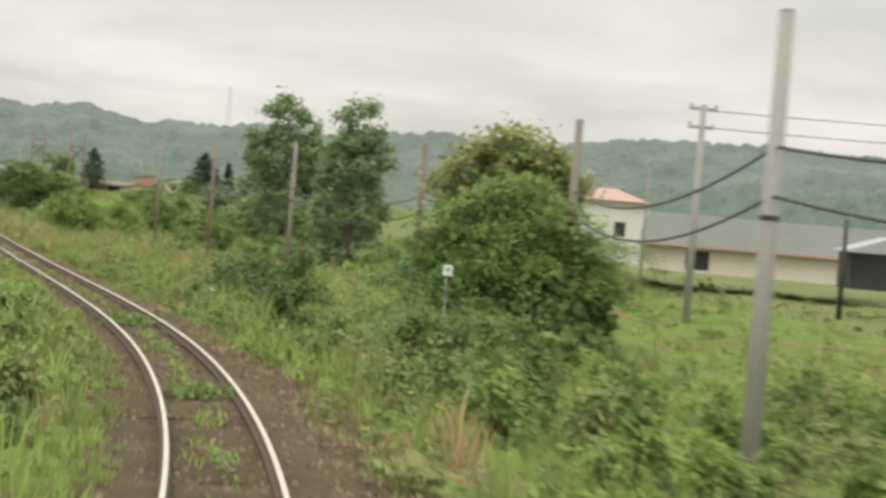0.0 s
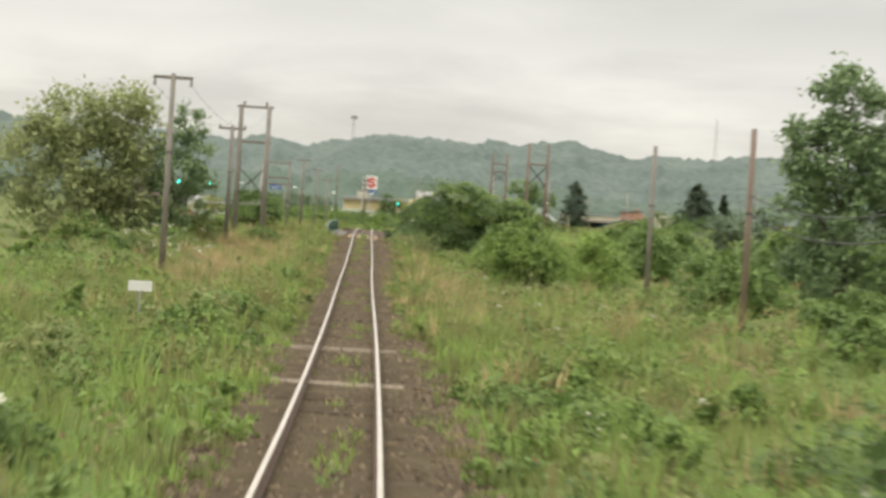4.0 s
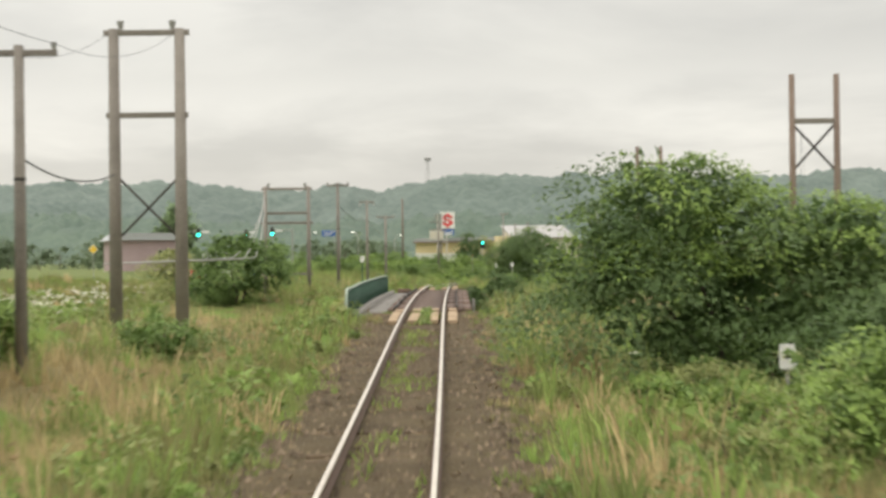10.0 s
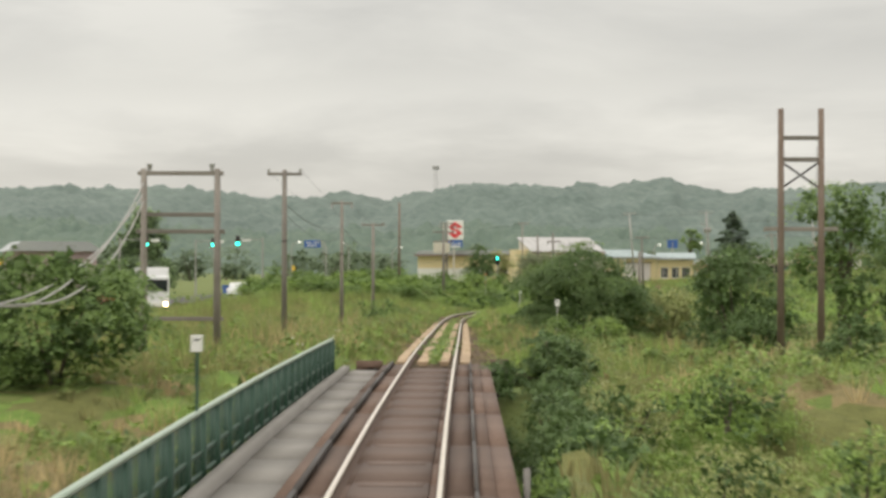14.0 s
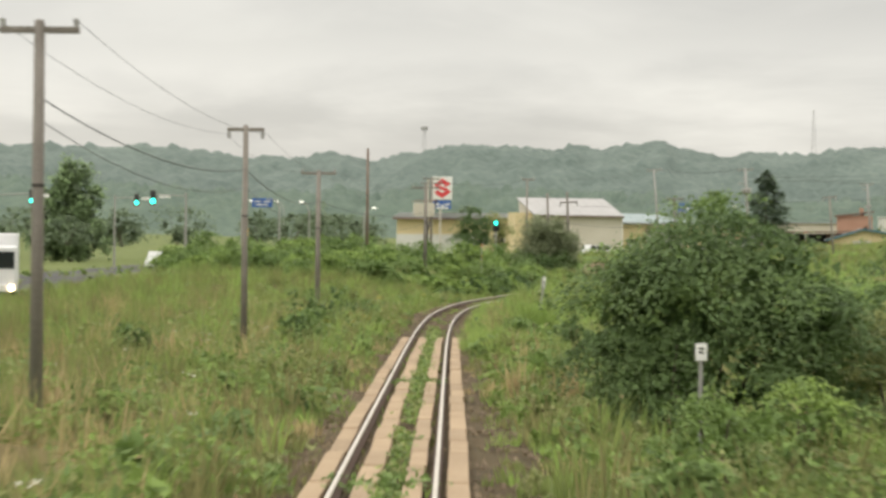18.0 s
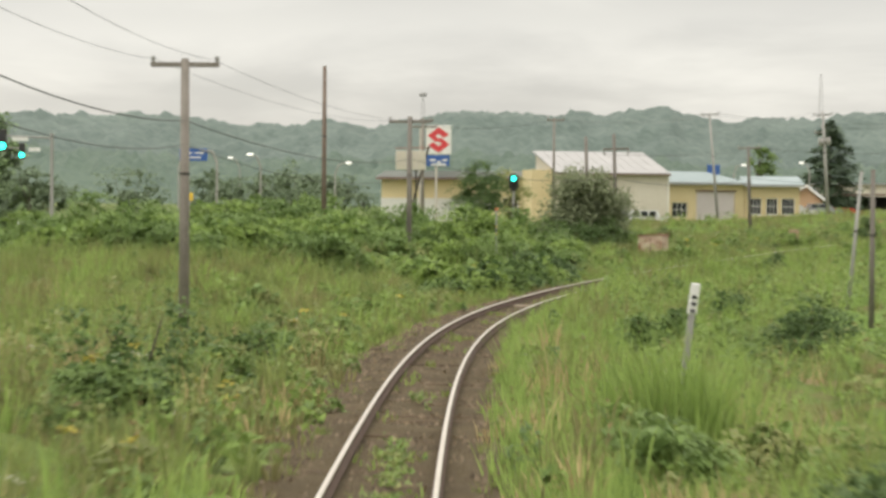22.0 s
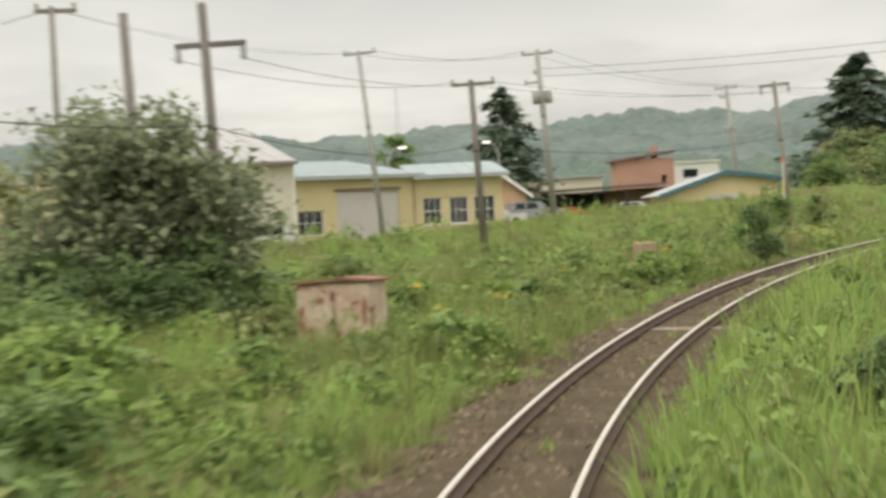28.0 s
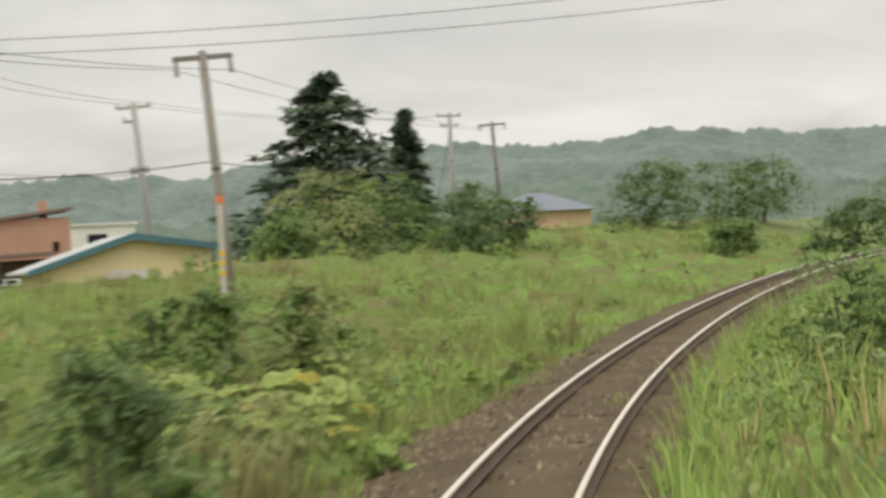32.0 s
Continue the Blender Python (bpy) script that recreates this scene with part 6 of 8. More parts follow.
plant("bush", 4.1, 183.4, 2.2, 2.2, 1.0 - gz(3.3, 183.6), "dark", 9000, 0.065, "low dark side growth of a big bush", "bush", seed=57, core_leaf="dark")
plant("bush", 8.9, 201.5, 6.0, 5.2, 3.4, "pale", 9000, 0.11, "olive leafy bush standing back from the line", "bush", seed=55)
plant("bush", 5.3, 185.2, 5.4, 5.0, 3.0 - gz(5.0, 185.2), "dark", 42000, 0.09, "big rounded dark bush close to the line", "bush", seed=44, core_leaf="dark", lit_top="mid", broad=1.25, lobes=((0, 0, 0.66, 0.3, 0.32, 0.29), (-0.2, 0, 0.52, 0.26, 0.3, 0.28), (0.22, 0, 0.58, 0.26, 0.3, 0.29), (-0.33, -0.05, 0.35, 0.17, 0.25, 0.24), (0.36, 0, 0.4, 0.17, 0.25, 0.26), (0, -0.12, 0.3, 0.45, 0.36, 0.28)))
plant("bush", 9.1, 187.4, 4.8, 4.4, 3.5, "pale", 12000, 0.10, "yellowish olive bush beside the line", "bush", seed=46)
plant("bush", 10.1, 172, 4.8, 4.4, 4.4, "dark", 13500, 0.11, "dark bush beside the pole frame", "bush", seed=47)
plant("tree", 14.7, 175, 6.4, 5.6, 7.0, "mid", 10500, 0.13, "green tree behind the pole frame", "tree", "round", seed=48, lift=0.6, core_leaf="dark")
plant("bush", 12.2, 160, 2.8, 2.6, 1.9, "dark", 4000, 0.10, "low dark bush at the pole's foot", "bush", seed=49)
plant("bush", 10.5, 225, 4.5, 4.5, 2.5, "pale", 5000, 0.12, "olive bush in the meadow", "bush", seed=50)
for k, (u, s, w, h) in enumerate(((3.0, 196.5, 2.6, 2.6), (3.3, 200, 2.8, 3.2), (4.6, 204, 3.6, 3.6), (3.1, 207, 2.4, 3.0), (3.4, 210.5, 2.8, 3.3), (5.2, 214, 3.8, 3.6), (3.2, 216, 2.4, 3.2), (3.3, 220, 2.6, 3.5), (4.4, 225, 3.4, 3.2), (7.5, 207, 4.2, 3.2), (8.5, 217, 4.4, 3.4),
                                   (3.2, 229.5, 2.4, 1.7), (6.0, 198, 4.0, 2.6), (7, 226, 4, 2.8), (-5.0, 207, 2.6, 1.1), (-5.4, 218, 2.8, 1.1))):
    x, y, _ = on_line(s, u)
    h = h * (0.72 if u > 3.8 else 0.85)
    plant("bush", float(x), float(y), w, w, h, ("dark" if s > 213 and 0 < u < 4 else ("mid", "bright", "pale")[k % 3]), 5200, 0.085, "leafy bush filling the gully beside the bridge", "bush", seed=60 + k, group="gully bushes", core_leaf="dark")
plant("tree", -48.8, 421, 10.5, 8, 13.4, "poplar", 12000, 0.36, "bushy dark tree by the road", "tree", "column", seed=51, clumps=True, core_leaf="far", lobes=((0.05, 0, 0.8, 0.22, 0.25, 0.18), (-0.12, 0, 0.62, 0.24, 0.26, 0.18), (0.18, 0, 0.55, 0.24, 0.28, 0.17), (-0.05, 0, 0.36, 0.42, 0.42, 0.2), (0.2, 0, 0.2, 0.36, 0.4, 0.17), (-0.22, 0, 0.18, 0.3, 0.34, 0.16)))
# knotweed bank left of the curve: three overlapping rows, lower towards the line
for row, (n, x0, x1, y0, w, h, spread) in enumerate(((21, -20.5, 4.5, 305, 5.4, 2.75, 4.5), (17, -19.5, 3.0, 295.5, 4.4, 2.2, 2.5), (11, -18, -4, 286, 4.0, 1.9, 2.2))):
    for k in range(n):
        f = (k + 0.5) / n
        x, y = x0 + (x1 - x0) * f + RNG.uniform(-0.5, 0.5), y0 - 2 * f + RNG.uniform(-spread, spread)
        plant("knotweed", x, y, w * RNG.uniform(0.85, 1.2), w * 0.9, h * (1 + 0.14 * math.sin(k * 1.9 + row)), ("mid", "bright", "mid", "mid", "bright")[(k * 7 + row) % 5], 4300, 0.14, "tall leafy knotweed growing in a dense bank", "bush", seed=90 + k + 30 * row, group="knotweed bank", core_leaf="mid", stems=4, lumps=6)
for k, (x, y, w, h, leaf) in enumerate(((0.5, 289, 2.8, 1.6, "bright"), (2.8, 293, 2.6, 1.5, "mid"), (4.6, 299, 2.6, 1.4, "bright"), (1.8, 284, 2.0, 1.2, "bright"), (4.0, 289.5, 2.0, 1.3, "bright"), (6.2, 304, 2.4, 1.2, "bright"), (5.5, 293.6, 2.1, 1.0, "mid"), (4.8, 291.2, 1.9, 0.9, "mid"), (5.9, 298.2, 2.2, 1.0, "mid"), (4.6, 295.4, 2.4, 1.3, "mid"), (3.3, 291.6, 2.2, 1.2, "dark"), (6.4, 301.3, 1.9, 0.9, "bright"))):
    plant("bush", x, y, w * 1.15, w * 1.15, h + 0.4, leaf, 3600, 0.14, "leafy bright green undergrowth by the curve", "bush", seed=140 + k, group="undergrowth", core_leaf="mid")
for k, (s, u) in enumerate(((353, -3.6), (356.5, -3.0), (359.5, -2.9), (361.5, -2.8), (363.5, -2.6), (365.5, -2.8), (367.5, -2.6), (369.5, -2.9), (371.5, -3.0), (364.5, -4.4), (367, -4.6), (370, -4.6), (361, -4.8), (357.5, -5.0))):
    x, y, _ = on_line(s, u)
    plant("bush", float(x), float(y), 2.1, 2.1, 1.3 + 0.25 * (k % 3), ("mid", "bright", "mid", "dark")[k % 4], 2600, 0.15, "broad-leaved green undergrowth by the curve", "bush", seed=270 + k, group="undergrowth", core_leaf="dark", lumps=8)
plant("tree", 2.6, 352, 4.0, 3.4, 5.5, "dark", 12000, 0.12, "dense dark round tree beside the dealership", "tree", "bush", seed=150, core_leaf="dark", lobes=((0, 0, 0.74, 0.3, 0.32, 0.24), (-0.16, 0, 0.6, 0.3, 0.32, 0.24), (0.17, 0, 0.58, 0.3, 0.32, 0.24), (0, 0, 0.4, 0.46, 0.46, 0.3)))
plant("tree", 5.2, 372, 3.6, 3.2, 5.4, "pale", 4000, 0.13, "pale tree behind the round dark one", "tree", "round", seed=151, lift=1.0)
plant("willow_bush", 7.7, 319, 6.1, 4.4, 4.5, "willow", 24000, 0.12, "airy silver-green willow bush around two poles", "bush", "round", seed=152, lift=0.5, lumps=38, core=False, clumps=True)
plant("bush", 7.7, 317.5, 6.2, 4.2, 2.7, "dark", 12000, 0.10, "dark undergrowth at the willow's foot", "bush", seed=153, core_leaf="dark")
fir(44.8, 447, 12.5, 12.2, "dark pointed fir behind the workshop", seed=2, z0=0.6)
fir(70.2, 433, 16.5, 12.6, "big dark fir tree above the bushes", seed=3, z0=0.9, count=11000)
fir(76.4, 436, 4.6, 10.6, "second dark fir beside a bigger one", seed=4, z0=1.0)
plant("tree", 41.3, 480, 5, 4.5, 9.5, "mid", 3500, 0.2, "round green tree behind the workshop roof", "tree", "round", seed=154, lift=5.0)
for k, (x, y, w, h, leaf) in enumerate(((58, 405, 6, 4.6, "pale"), (62.5, 409, 6, 4.2, "mid"), (65.5, 404, 5, 3.0, "dark"), (55, 402, 3.6, 3.2, "mid"), (68, 412, 5, 3.2, "dark"), (86, 425, 7, 4.6, "dark"), (95, 432, 8, 4.8, "dark"), (104, 440, 9, 5.0, "dark"), (92, 415, 6, 3.6, "dark"),
                                        (114, 438, 9, 5.6, "dark"), (80, 408, 4, 2.4, "mid"))):
    plant("bush", x, y, w, w * 0.85, h, leaf, 6000, 0.14, "rounded bush below the firs", "bush", seed=160 + k, group="bushes by the firs", core_leaf="dark")
for k, (x, y, w, top, leaf, label) in enumerate(((28.0, 338.7, 1.25, 1.45, "dark", "small round dark bush on the bank"), (26.7, 334.2, 1.15, 0.78, "dark", "small round dark bush at the ballast edge"),
                                                 (41.6, 347.6, 3.0, 2.0, "mid", "green leafy bush on the inside of the curve"), (39.6, 343.4, 2.6, 0.75, "bright", "fresh green bush on the inside of the curve"),
                                                 (44.2, 352, 2.6, 1.1, "bright", "fresh green bush on the inside of the curve"), (56, 364, 4.0, 2.6, "mid", "leafy green bush on the inside of the curve"))):
    h = top - gz(x, y)
    plant("bush", x, y, w, w, h, leaf, int(1500 + 1500 * w), 0.07 if k > 1 else 0.055, label, "bush", lift=h - 0.85 if k < 2 else 0, seed=180 + k, core_leaf="dark" if leaf != "bright" else "mid")
for k, (x, y, w, top, leaf) in enumerate(((5.0, -55.5, 2.6, -1.25, "mid"), (6.6, -53, 2.8, -1.1, "bright"), (8.4, -50.5, 3.0, -1.0, "mid"), (4.2, -52, 2.2, -1.7, "bright"), (10.2, -48, 3.2, -1.1, "bright"), (6.4, -47, 2.4, -1.7, "mid"), (3.3, -58.5, 1.8, -1.75, "mid"))):
    plant("bush", x, y, w * 0.9, w * 0.9, top - 0.25 - gz(x, y), {"mid": "bright", "bright": "pale"}[leaf], 4200, 0.075, "rank leafy shrub at the foot of a concrete pole", "bush", seed=220 + k, group="rank shrubs", core_leaf="mid")
for k, (x, y, w, top) in enumerate(((20.5, 327.9, 1.6, 0.2), (21.45, 328.3, 1.5, 0.3), (21.0, 329.6, 1.5, 0.6), (22.5, 328.8, 1.9, 0.6))):
    plant("weed_clump", x, y, w, w * 0.8, top - gz(x, y), "bright", 3000, 0.065, "tall green weeds in front of a concrete block", "weeds", seed=231 + k, core_leaf="bright", group="weeds by the block")
for k, (x, y, w, top, leaf) in enumerate(((4.2, 74.5, 2.4, -1.0, "bright"), (5.6, 76.0, 2.6, -0.7, "pale"), (3.5, 77.2, 1.9, -1.1, "bright"), (6.6, 74.0, 2.6, -0.8, "bright"), (3.7, 71.0, 1.8, -1.5, "pale"), (5.2, 71.0, 2.2, -1.2, "bright"), (4.3, 78.2, 2.0, -0.8, "pale"))):
    plant("bush", x, y, w, w, top - gz(x, y), leaf, 4600, 0.065, "tall fresh green weeds before a big bush", "bush", seed=240 + k, group="tall weeds", core_leaf="mid")
x, y = 3.75, 173.4
plant("bush", x, y, 1.7, 1.3, 0.34 - gz(x, y), "mid", 3200, 0.06, "clump of weeds around a marker board", "bush", seed=188, core_leaf="mid")
plant("bush", 5.6, 178, 3.2, 2.6, 2.0, "bright", 6000, 0.075, "fresh green bush beside the line", "bush", seed=187, core_leaf="mid")
mrng = np.random.default_rng(189)
x, y = 3.45 + mrng.normal(0, 0.45, 70), 225.8 + mrng.normal(0, 0.35, 70)
z = ground(x, y)
tufts("grass", x, y, z, (0.42 - z) * mrng.uniform(0.6, 1.0, 70), 9, 0.03, LEAF["lush"], "long lush green grass around a marker post", 1196)
for k, (x, y, w, h, leaf) in enumerate(((8.8, 247.4, 1.9, 0.95, "dark"), (9.0, 248, 2.8, 1.5, "dark"), (6.3, 254, 1.6, 0.9, "mid"), (8.8, 262, 1.5, 0.9, "dark"), (-4.6, 214, 2.0, 1.0, "mid"), (-5.5, 235, 3.2, 1.6, "mid"), (-3.8, 240, 1.4, 0.9, "mid"), (-9, 205, 1.6, 0.9, "mid"), (4.84, 247.8, 1.4, 1.1, "mid"), (8.1, 274, 1.5, 0.9, "mid"), (4.4, 215, 1.8, 1.1, "dark"), (5.6, 209, 2.4, 1.3, "mid"), (16, 300, 1.6, 1.0, "dark"))):
    plant("bush", x, y, w * 1.15, w * 1.15, h + 0.55, leaf, 4200, 0.075, "low leafy bush in the meadow", "bush", seed=200 + k, group="meadow bushes", core_leaf="dark")
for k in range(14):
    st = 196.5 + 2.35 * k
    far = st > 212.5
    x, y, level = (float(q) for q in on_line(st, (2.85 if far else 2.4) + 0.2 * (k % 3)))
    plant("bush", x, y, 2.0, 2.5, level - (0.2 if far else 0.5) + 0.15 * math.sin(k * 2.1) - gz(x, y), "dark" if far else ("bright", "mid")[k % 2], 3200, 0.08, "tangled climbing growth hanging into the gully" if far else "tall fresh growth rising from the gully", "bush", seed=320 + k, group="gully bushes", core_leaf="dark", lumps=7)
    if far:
        # dark leaves added here carry the shade of the gully floor
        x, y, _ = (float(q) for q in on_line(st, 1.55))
        plant("bush", x, y, 1.5, 2.6, 1.1, "dark", 1500, 0.09, "dark leaf fill standing for shade on the gully floor", "bush", seed=340 + k, group="gully bushes", core_leaf="dark", lumps=5)
plant("bush", -4.9, 228.6, 3.2, 2.6, 1.45, "mid", 13000, 0.08, "broad dark shrub mound in the tall grass", "bush", seed=352, core_leaf="dark")
# rank leafy weeds close to the line: stretch, side, how many, nearest, farthest, height
crng = random.Random(21)
for s0, s1, side, n, near, far, high, leaves in ((18, 60, 1, 26, 3.6, 9.0, 1.25, ("mid", "bright", "pale", "bright")), (24, 104, -1, 54, 2.3, 9.0, 1.05, ("bright", "mid", "bright", "pale")), (56, 100, 1, 22, 2.8, 9.0, 0.95, ("bright", "mid", "bright")),
                                                 (236, 300, -1, 20, 2.6, 8.0, 0.8, ("mid", "pale", "bright")), (240, 310, 1, 24, 2.4, 8.0, 0.85, ("mid", "bright", "pale")), (318, 352, -1, 16, 2.8, 7.5, 0.95, ("mid", "pale", "bright")),
                                                 (373, 392, -1, 16, 2.9, 7.5, 0.85, ("bright", "pale", "bright")), (392, 440, -1, 46, 2.9, 10.0, 1.05, ("bright", "pale", "bright", "mid", "pale")), (396, 440, 1, 14, 2.6, 6.0, 0.9, ("bright", "mid"))):
    for k in range(n):
        st, u = s0 + (s1 - s0) * (k + crng.random()) / n, side * (near + (far - near) * crng.random() ** 1.3)
        x, y, _ = (float(q) for q in on_line(st, u))
        w, h = crng.uniform(1.3, 2.9), high * 1.12 * crng.uniform(0.75, 1.3)
        if math.hypot(x - 11.5, y - 314.6) < 2.2 or math.hypot(x - 3.54, y + 44.9) < 1.2:
            continue
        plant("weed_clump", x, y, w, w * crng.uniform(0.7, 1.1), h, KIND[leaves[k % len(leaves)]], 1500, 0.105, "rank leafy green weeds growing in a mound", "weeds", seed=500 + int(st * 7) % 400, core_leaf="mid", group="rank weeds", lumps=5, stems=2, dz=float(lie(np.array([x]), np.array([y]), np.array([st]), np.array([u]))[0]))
for k, (x, y, w) in enumerate(((-4.2, 282.5, 3.2), (-2.2, 285, 3.0), (-6.6, 283, 3.4), (-1.0, 281.5, 2.4), (-9.5, 281.5, 3.4))):
    plant("knotweed", x, y, w, w * 0.9, 1.5, ("mid", "bright")[k % 2], 3000, 0.14, "tall leafy knotweed growing in a dense bank", "bush", seed=360 + k, group="knotweed bank", core_leaf="mid", lumps=6)
for x, y, w, top in ((34.3, 353.2, 1.9, 2.3), (33.3, 353.8, 1.7, 2.1), (35.6, 353.6, 1.7, 2.25), (36.6, 355.0, 1.8, 2.2)):
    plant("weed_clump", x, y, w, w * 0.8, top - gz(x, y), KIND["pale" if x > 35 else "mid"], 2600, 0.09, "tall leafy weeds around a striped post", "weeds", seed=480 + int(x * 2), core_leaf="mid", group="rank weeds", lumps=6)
for x, y, w, top in ((1.6, 288.4, 1.8, 1.0), (2.4, 288.7, 1.5, 1.15), (3.0, 287.8, 1.7, 1.0)):
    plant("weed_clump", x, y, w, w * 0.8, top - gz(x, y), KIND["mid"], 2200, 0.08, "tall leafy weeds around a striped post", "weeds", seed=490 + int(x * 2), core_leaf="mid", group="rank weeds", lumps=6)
for x, y, w, top in ((3.7, -46.2, 2.4, -0.82), (2.9, -45.8, 1.6, -1.1), (4.6, -45.9, 1.8, -0.95)):
    plant("weed_clump", x, y, w, w * 0.7, top - gz(x, y), "mid", 3600, 0.08, "tall leafy weeds before a marker board", "weeds", seed=470 + int(x * 3), core_leaf="dark", group="rank weeds")
for k in range(16):
    st, u = 122 + 46 * (k + crng.random()) / 16, -crng.uniform(7.5, 14.5)
    x, y, _ = (float(q) for q in on_line(st, u))
    w = crng.uniform(2.2, 3.4)
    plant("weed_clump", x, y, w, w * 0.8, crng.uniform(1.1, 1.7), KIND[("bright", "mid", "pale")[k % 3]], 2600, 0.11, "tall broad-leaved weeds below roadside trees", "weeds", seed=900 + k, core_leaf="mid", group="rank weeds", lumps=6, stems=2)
# far woods along the road and town edge
for k in range(44):
    x, y = -130 + 120 * (k + RNG.random()) / 44, RNG.uniform(385, 470)
    if abs(x + 29.5) < 6 or abs(x + 1) < 7:
        continue
    w = RNG.uniform(6, 11)
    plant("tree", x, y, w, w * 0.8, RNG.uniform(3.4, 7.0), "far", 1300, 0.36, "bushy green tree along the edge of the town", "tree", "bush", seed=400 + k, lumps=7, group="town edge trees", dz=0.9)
for k in range(46):
    a = RNG.uniform(-18, 30)
    r = RNG.uniform(430, 700)
    x, y = r * math.sin(radians(a)), 60 + r * math.cos(radians(a))
    if -14 < x < 110 and y < 520:
        continue
    w = RNG.uniform(9, 16)
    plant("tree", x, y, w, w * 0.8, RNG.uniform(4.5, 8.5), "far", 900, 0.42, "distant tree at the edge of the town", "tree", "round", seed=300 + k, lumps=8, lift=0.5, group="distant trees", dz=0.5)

for x, y, w in ((9.6, 307.4, 1.1), (10.2, 306.2, 0.8), (8.7, 308.2, 1.0)):
    plant("weed_clump", x, y, w, w, 0.75, "yellow", 900, 0.06, "yellowing leafy weeds by the ballast", "weeds", seed=int(x * 10), core_leaf="bright", lumps=5)

# ---- track details ----
SLEEPER = part("sleeper", box(-1.0, 1.0, -0.1, 0.1, -0.14, 0.0, 0.012), M["sleeper"], track)
me_sleeper = SLEEPER.data
bpy.data.objects.remove(SLEEPER)


def place_on_line(s, u, dz, extra=0.0):
    x, y, z = (float(q) for q in on_line(s, u, dz))
    slope = math.degrees(math.atan(float(np.interp(s + 1, TS, TZ) - np.interp(s - 1, TS, TZ)) / 2))
    return pose(x, y, z, slope, float(np.interp(s, [k[0] for k in CANT], [k[1] for k in CANT])), -math.degrees(float(np.interp(s, TS, TH))) + extra)


srng = random.Random(4)
s, made = 14.0, 0
rest_v = []
while s < 450:
    if not BRIDGE[0] - 0.4 < s < BRIDGE[1] + 0.4:
        m = place_on_line(s, srng.uniform(-0.02, 0.02), -0.205 + srng.uniform(-0.02, 0.014), srng.uniform(-1, 1))
        if made < 300 and (s < 110 or 150 < s < 192 or s > 320):
            shared("sleeper", me_sleeper, track, m)
            made += 1
        else:
            rest_v.append(m)
    s += 0.68 + srng.uniform(-0.03, 0.03)
co = np.array([v.co[:] for v in me_sleeper.vertices])
fc = [np.array([p.vertices[:] for p in me_sleeper.polygons if len(p.vertices) == k]) for k in (3, 4)]
allv, allf = [], [[], []]
for i, m in enumerate(rest_v):
    a = np.array(m)
    allv.append(co @ a[:3, :3].T + a[:3, 3])
    for k in (0, 1):
        if len(fc[k]):
            allf[k].append(fc[k] + i * len(co))
more = new("sleeper_row", raw_mesh("sleeper_row", np.concatenate(allv), [np.concatenate(f) for f in allf if f], M["sleeper"]))
more.parent = track
tagged(more, "weathered sleepers sunk in ballast", kind="stuff")

# pairs of paler sleepers and fishplates at the rail joints
pale = part("joint_sleeper", box(-1.12, 0.98, -0.07, 0.07, -0.12, 0.0, 0.015), M["joint_timber"], track, "pale weathered sleeper at a rail joint")
pale.matrix_local = place_on_line(84.5, 0, -0.168)
plate = part("fishplate", box(-0.028, 0.028, -0.3, 0.3, -0.125, -0.045, 0.006), M["rail_web"], track)
plate.matrix_local = place_on_line(84.7, 0.566, 0)
for s in (84.7, 93.0, 347.4, 373.1, 399.2, 413.9):
    for e in (-0.2, 0.2):
        if s + e > 84.6:
            shared("joint_sleeper", pale.data, track, place_on_line(s + e, srng.uniform(-0.05, 0.05), -0.168 + srng.uniform(-0.01, 0.006), srng.uniform(-2, 2)), "pale weathered sleeper at a rail joint")
    for u in (-0.566, 0.566):
        if s > 85 or u < 0:
            shared("fishplate", plate.data, track, place_on_line(s, u, 0))

# loose stones of the bed
grng = np.random.default_rng(77)
n = 38000
s = grng.uniform(12, 450, n)
u = grng.uniform(-2.1, 2.1, n)
ok = ~((s > BRIDGE[0] - 0.3) & (s < BRIDGE[1] + 0.3)) & (np.abs(np.abs(u) - 0.566) > 0.08)
s, u = s[ok], u[ok]
x, y, z = on_line(s, u, -0.2 - 0.28 * np.maximum(0, np.abs(u) - 1.5))
r = grng.uniform(0.022, 0.068, len(s))
tet = np.array([(1, 0, -0.4), (-0.5, 0.87, -0.4), (-0.5, -0.87, -0.4), (0.2, 0.1, 0.9)])
ang = grng.uniform(0, 6.28, len(s))
ca, sa = np.cos(ang), np.sin(ang)
V = np.stack([np.c_[x + r * (t[0] * ca - t[1] * sa), y + r * (t[0] * sa + t[1] * ca), z + r * t[2]] for t in tet], 1)
idx = np.arange(len(s) * 4).reshape(-1, 4)
stones = new("ballast_stones", raw_mesh("ballast_stones", V.reshape(-1, 3), [np.concatenate([idx[:, [0, 1, 3]], idx[:, [1, 2, 3]], idx[:, [2, 0, 3]]])], M["gravel"]))
tagged(stones, "loose grey-brown ballast stones between the rails", "stones", kind="stuff")


# dead stalks and leaves lying on the bed and its shoulders
n = 44000
s, u = grng.uniform(12, 445, n), grng.uniform(-2.7, 2.7, n)
ok = ~((s > BRIDGE[0] - 0.3) & (s < BRIDGE[1] + 0.3)) & (np.abs(np.abs(u) - 0.566) > 0.09)
ok &= waves(s, u, 3.2, 85) + 0.8 * waves(s, u, 0.9, 86) + 0.7 * smoothstep(0.8, 1.6, np.abs(u)) > 0.25
s, u = s[ok], u[ok]
x, y, z = on_line(s, u, -0.195 - 0.28 * np.maximum(0, np.abs(u) - 1.5))
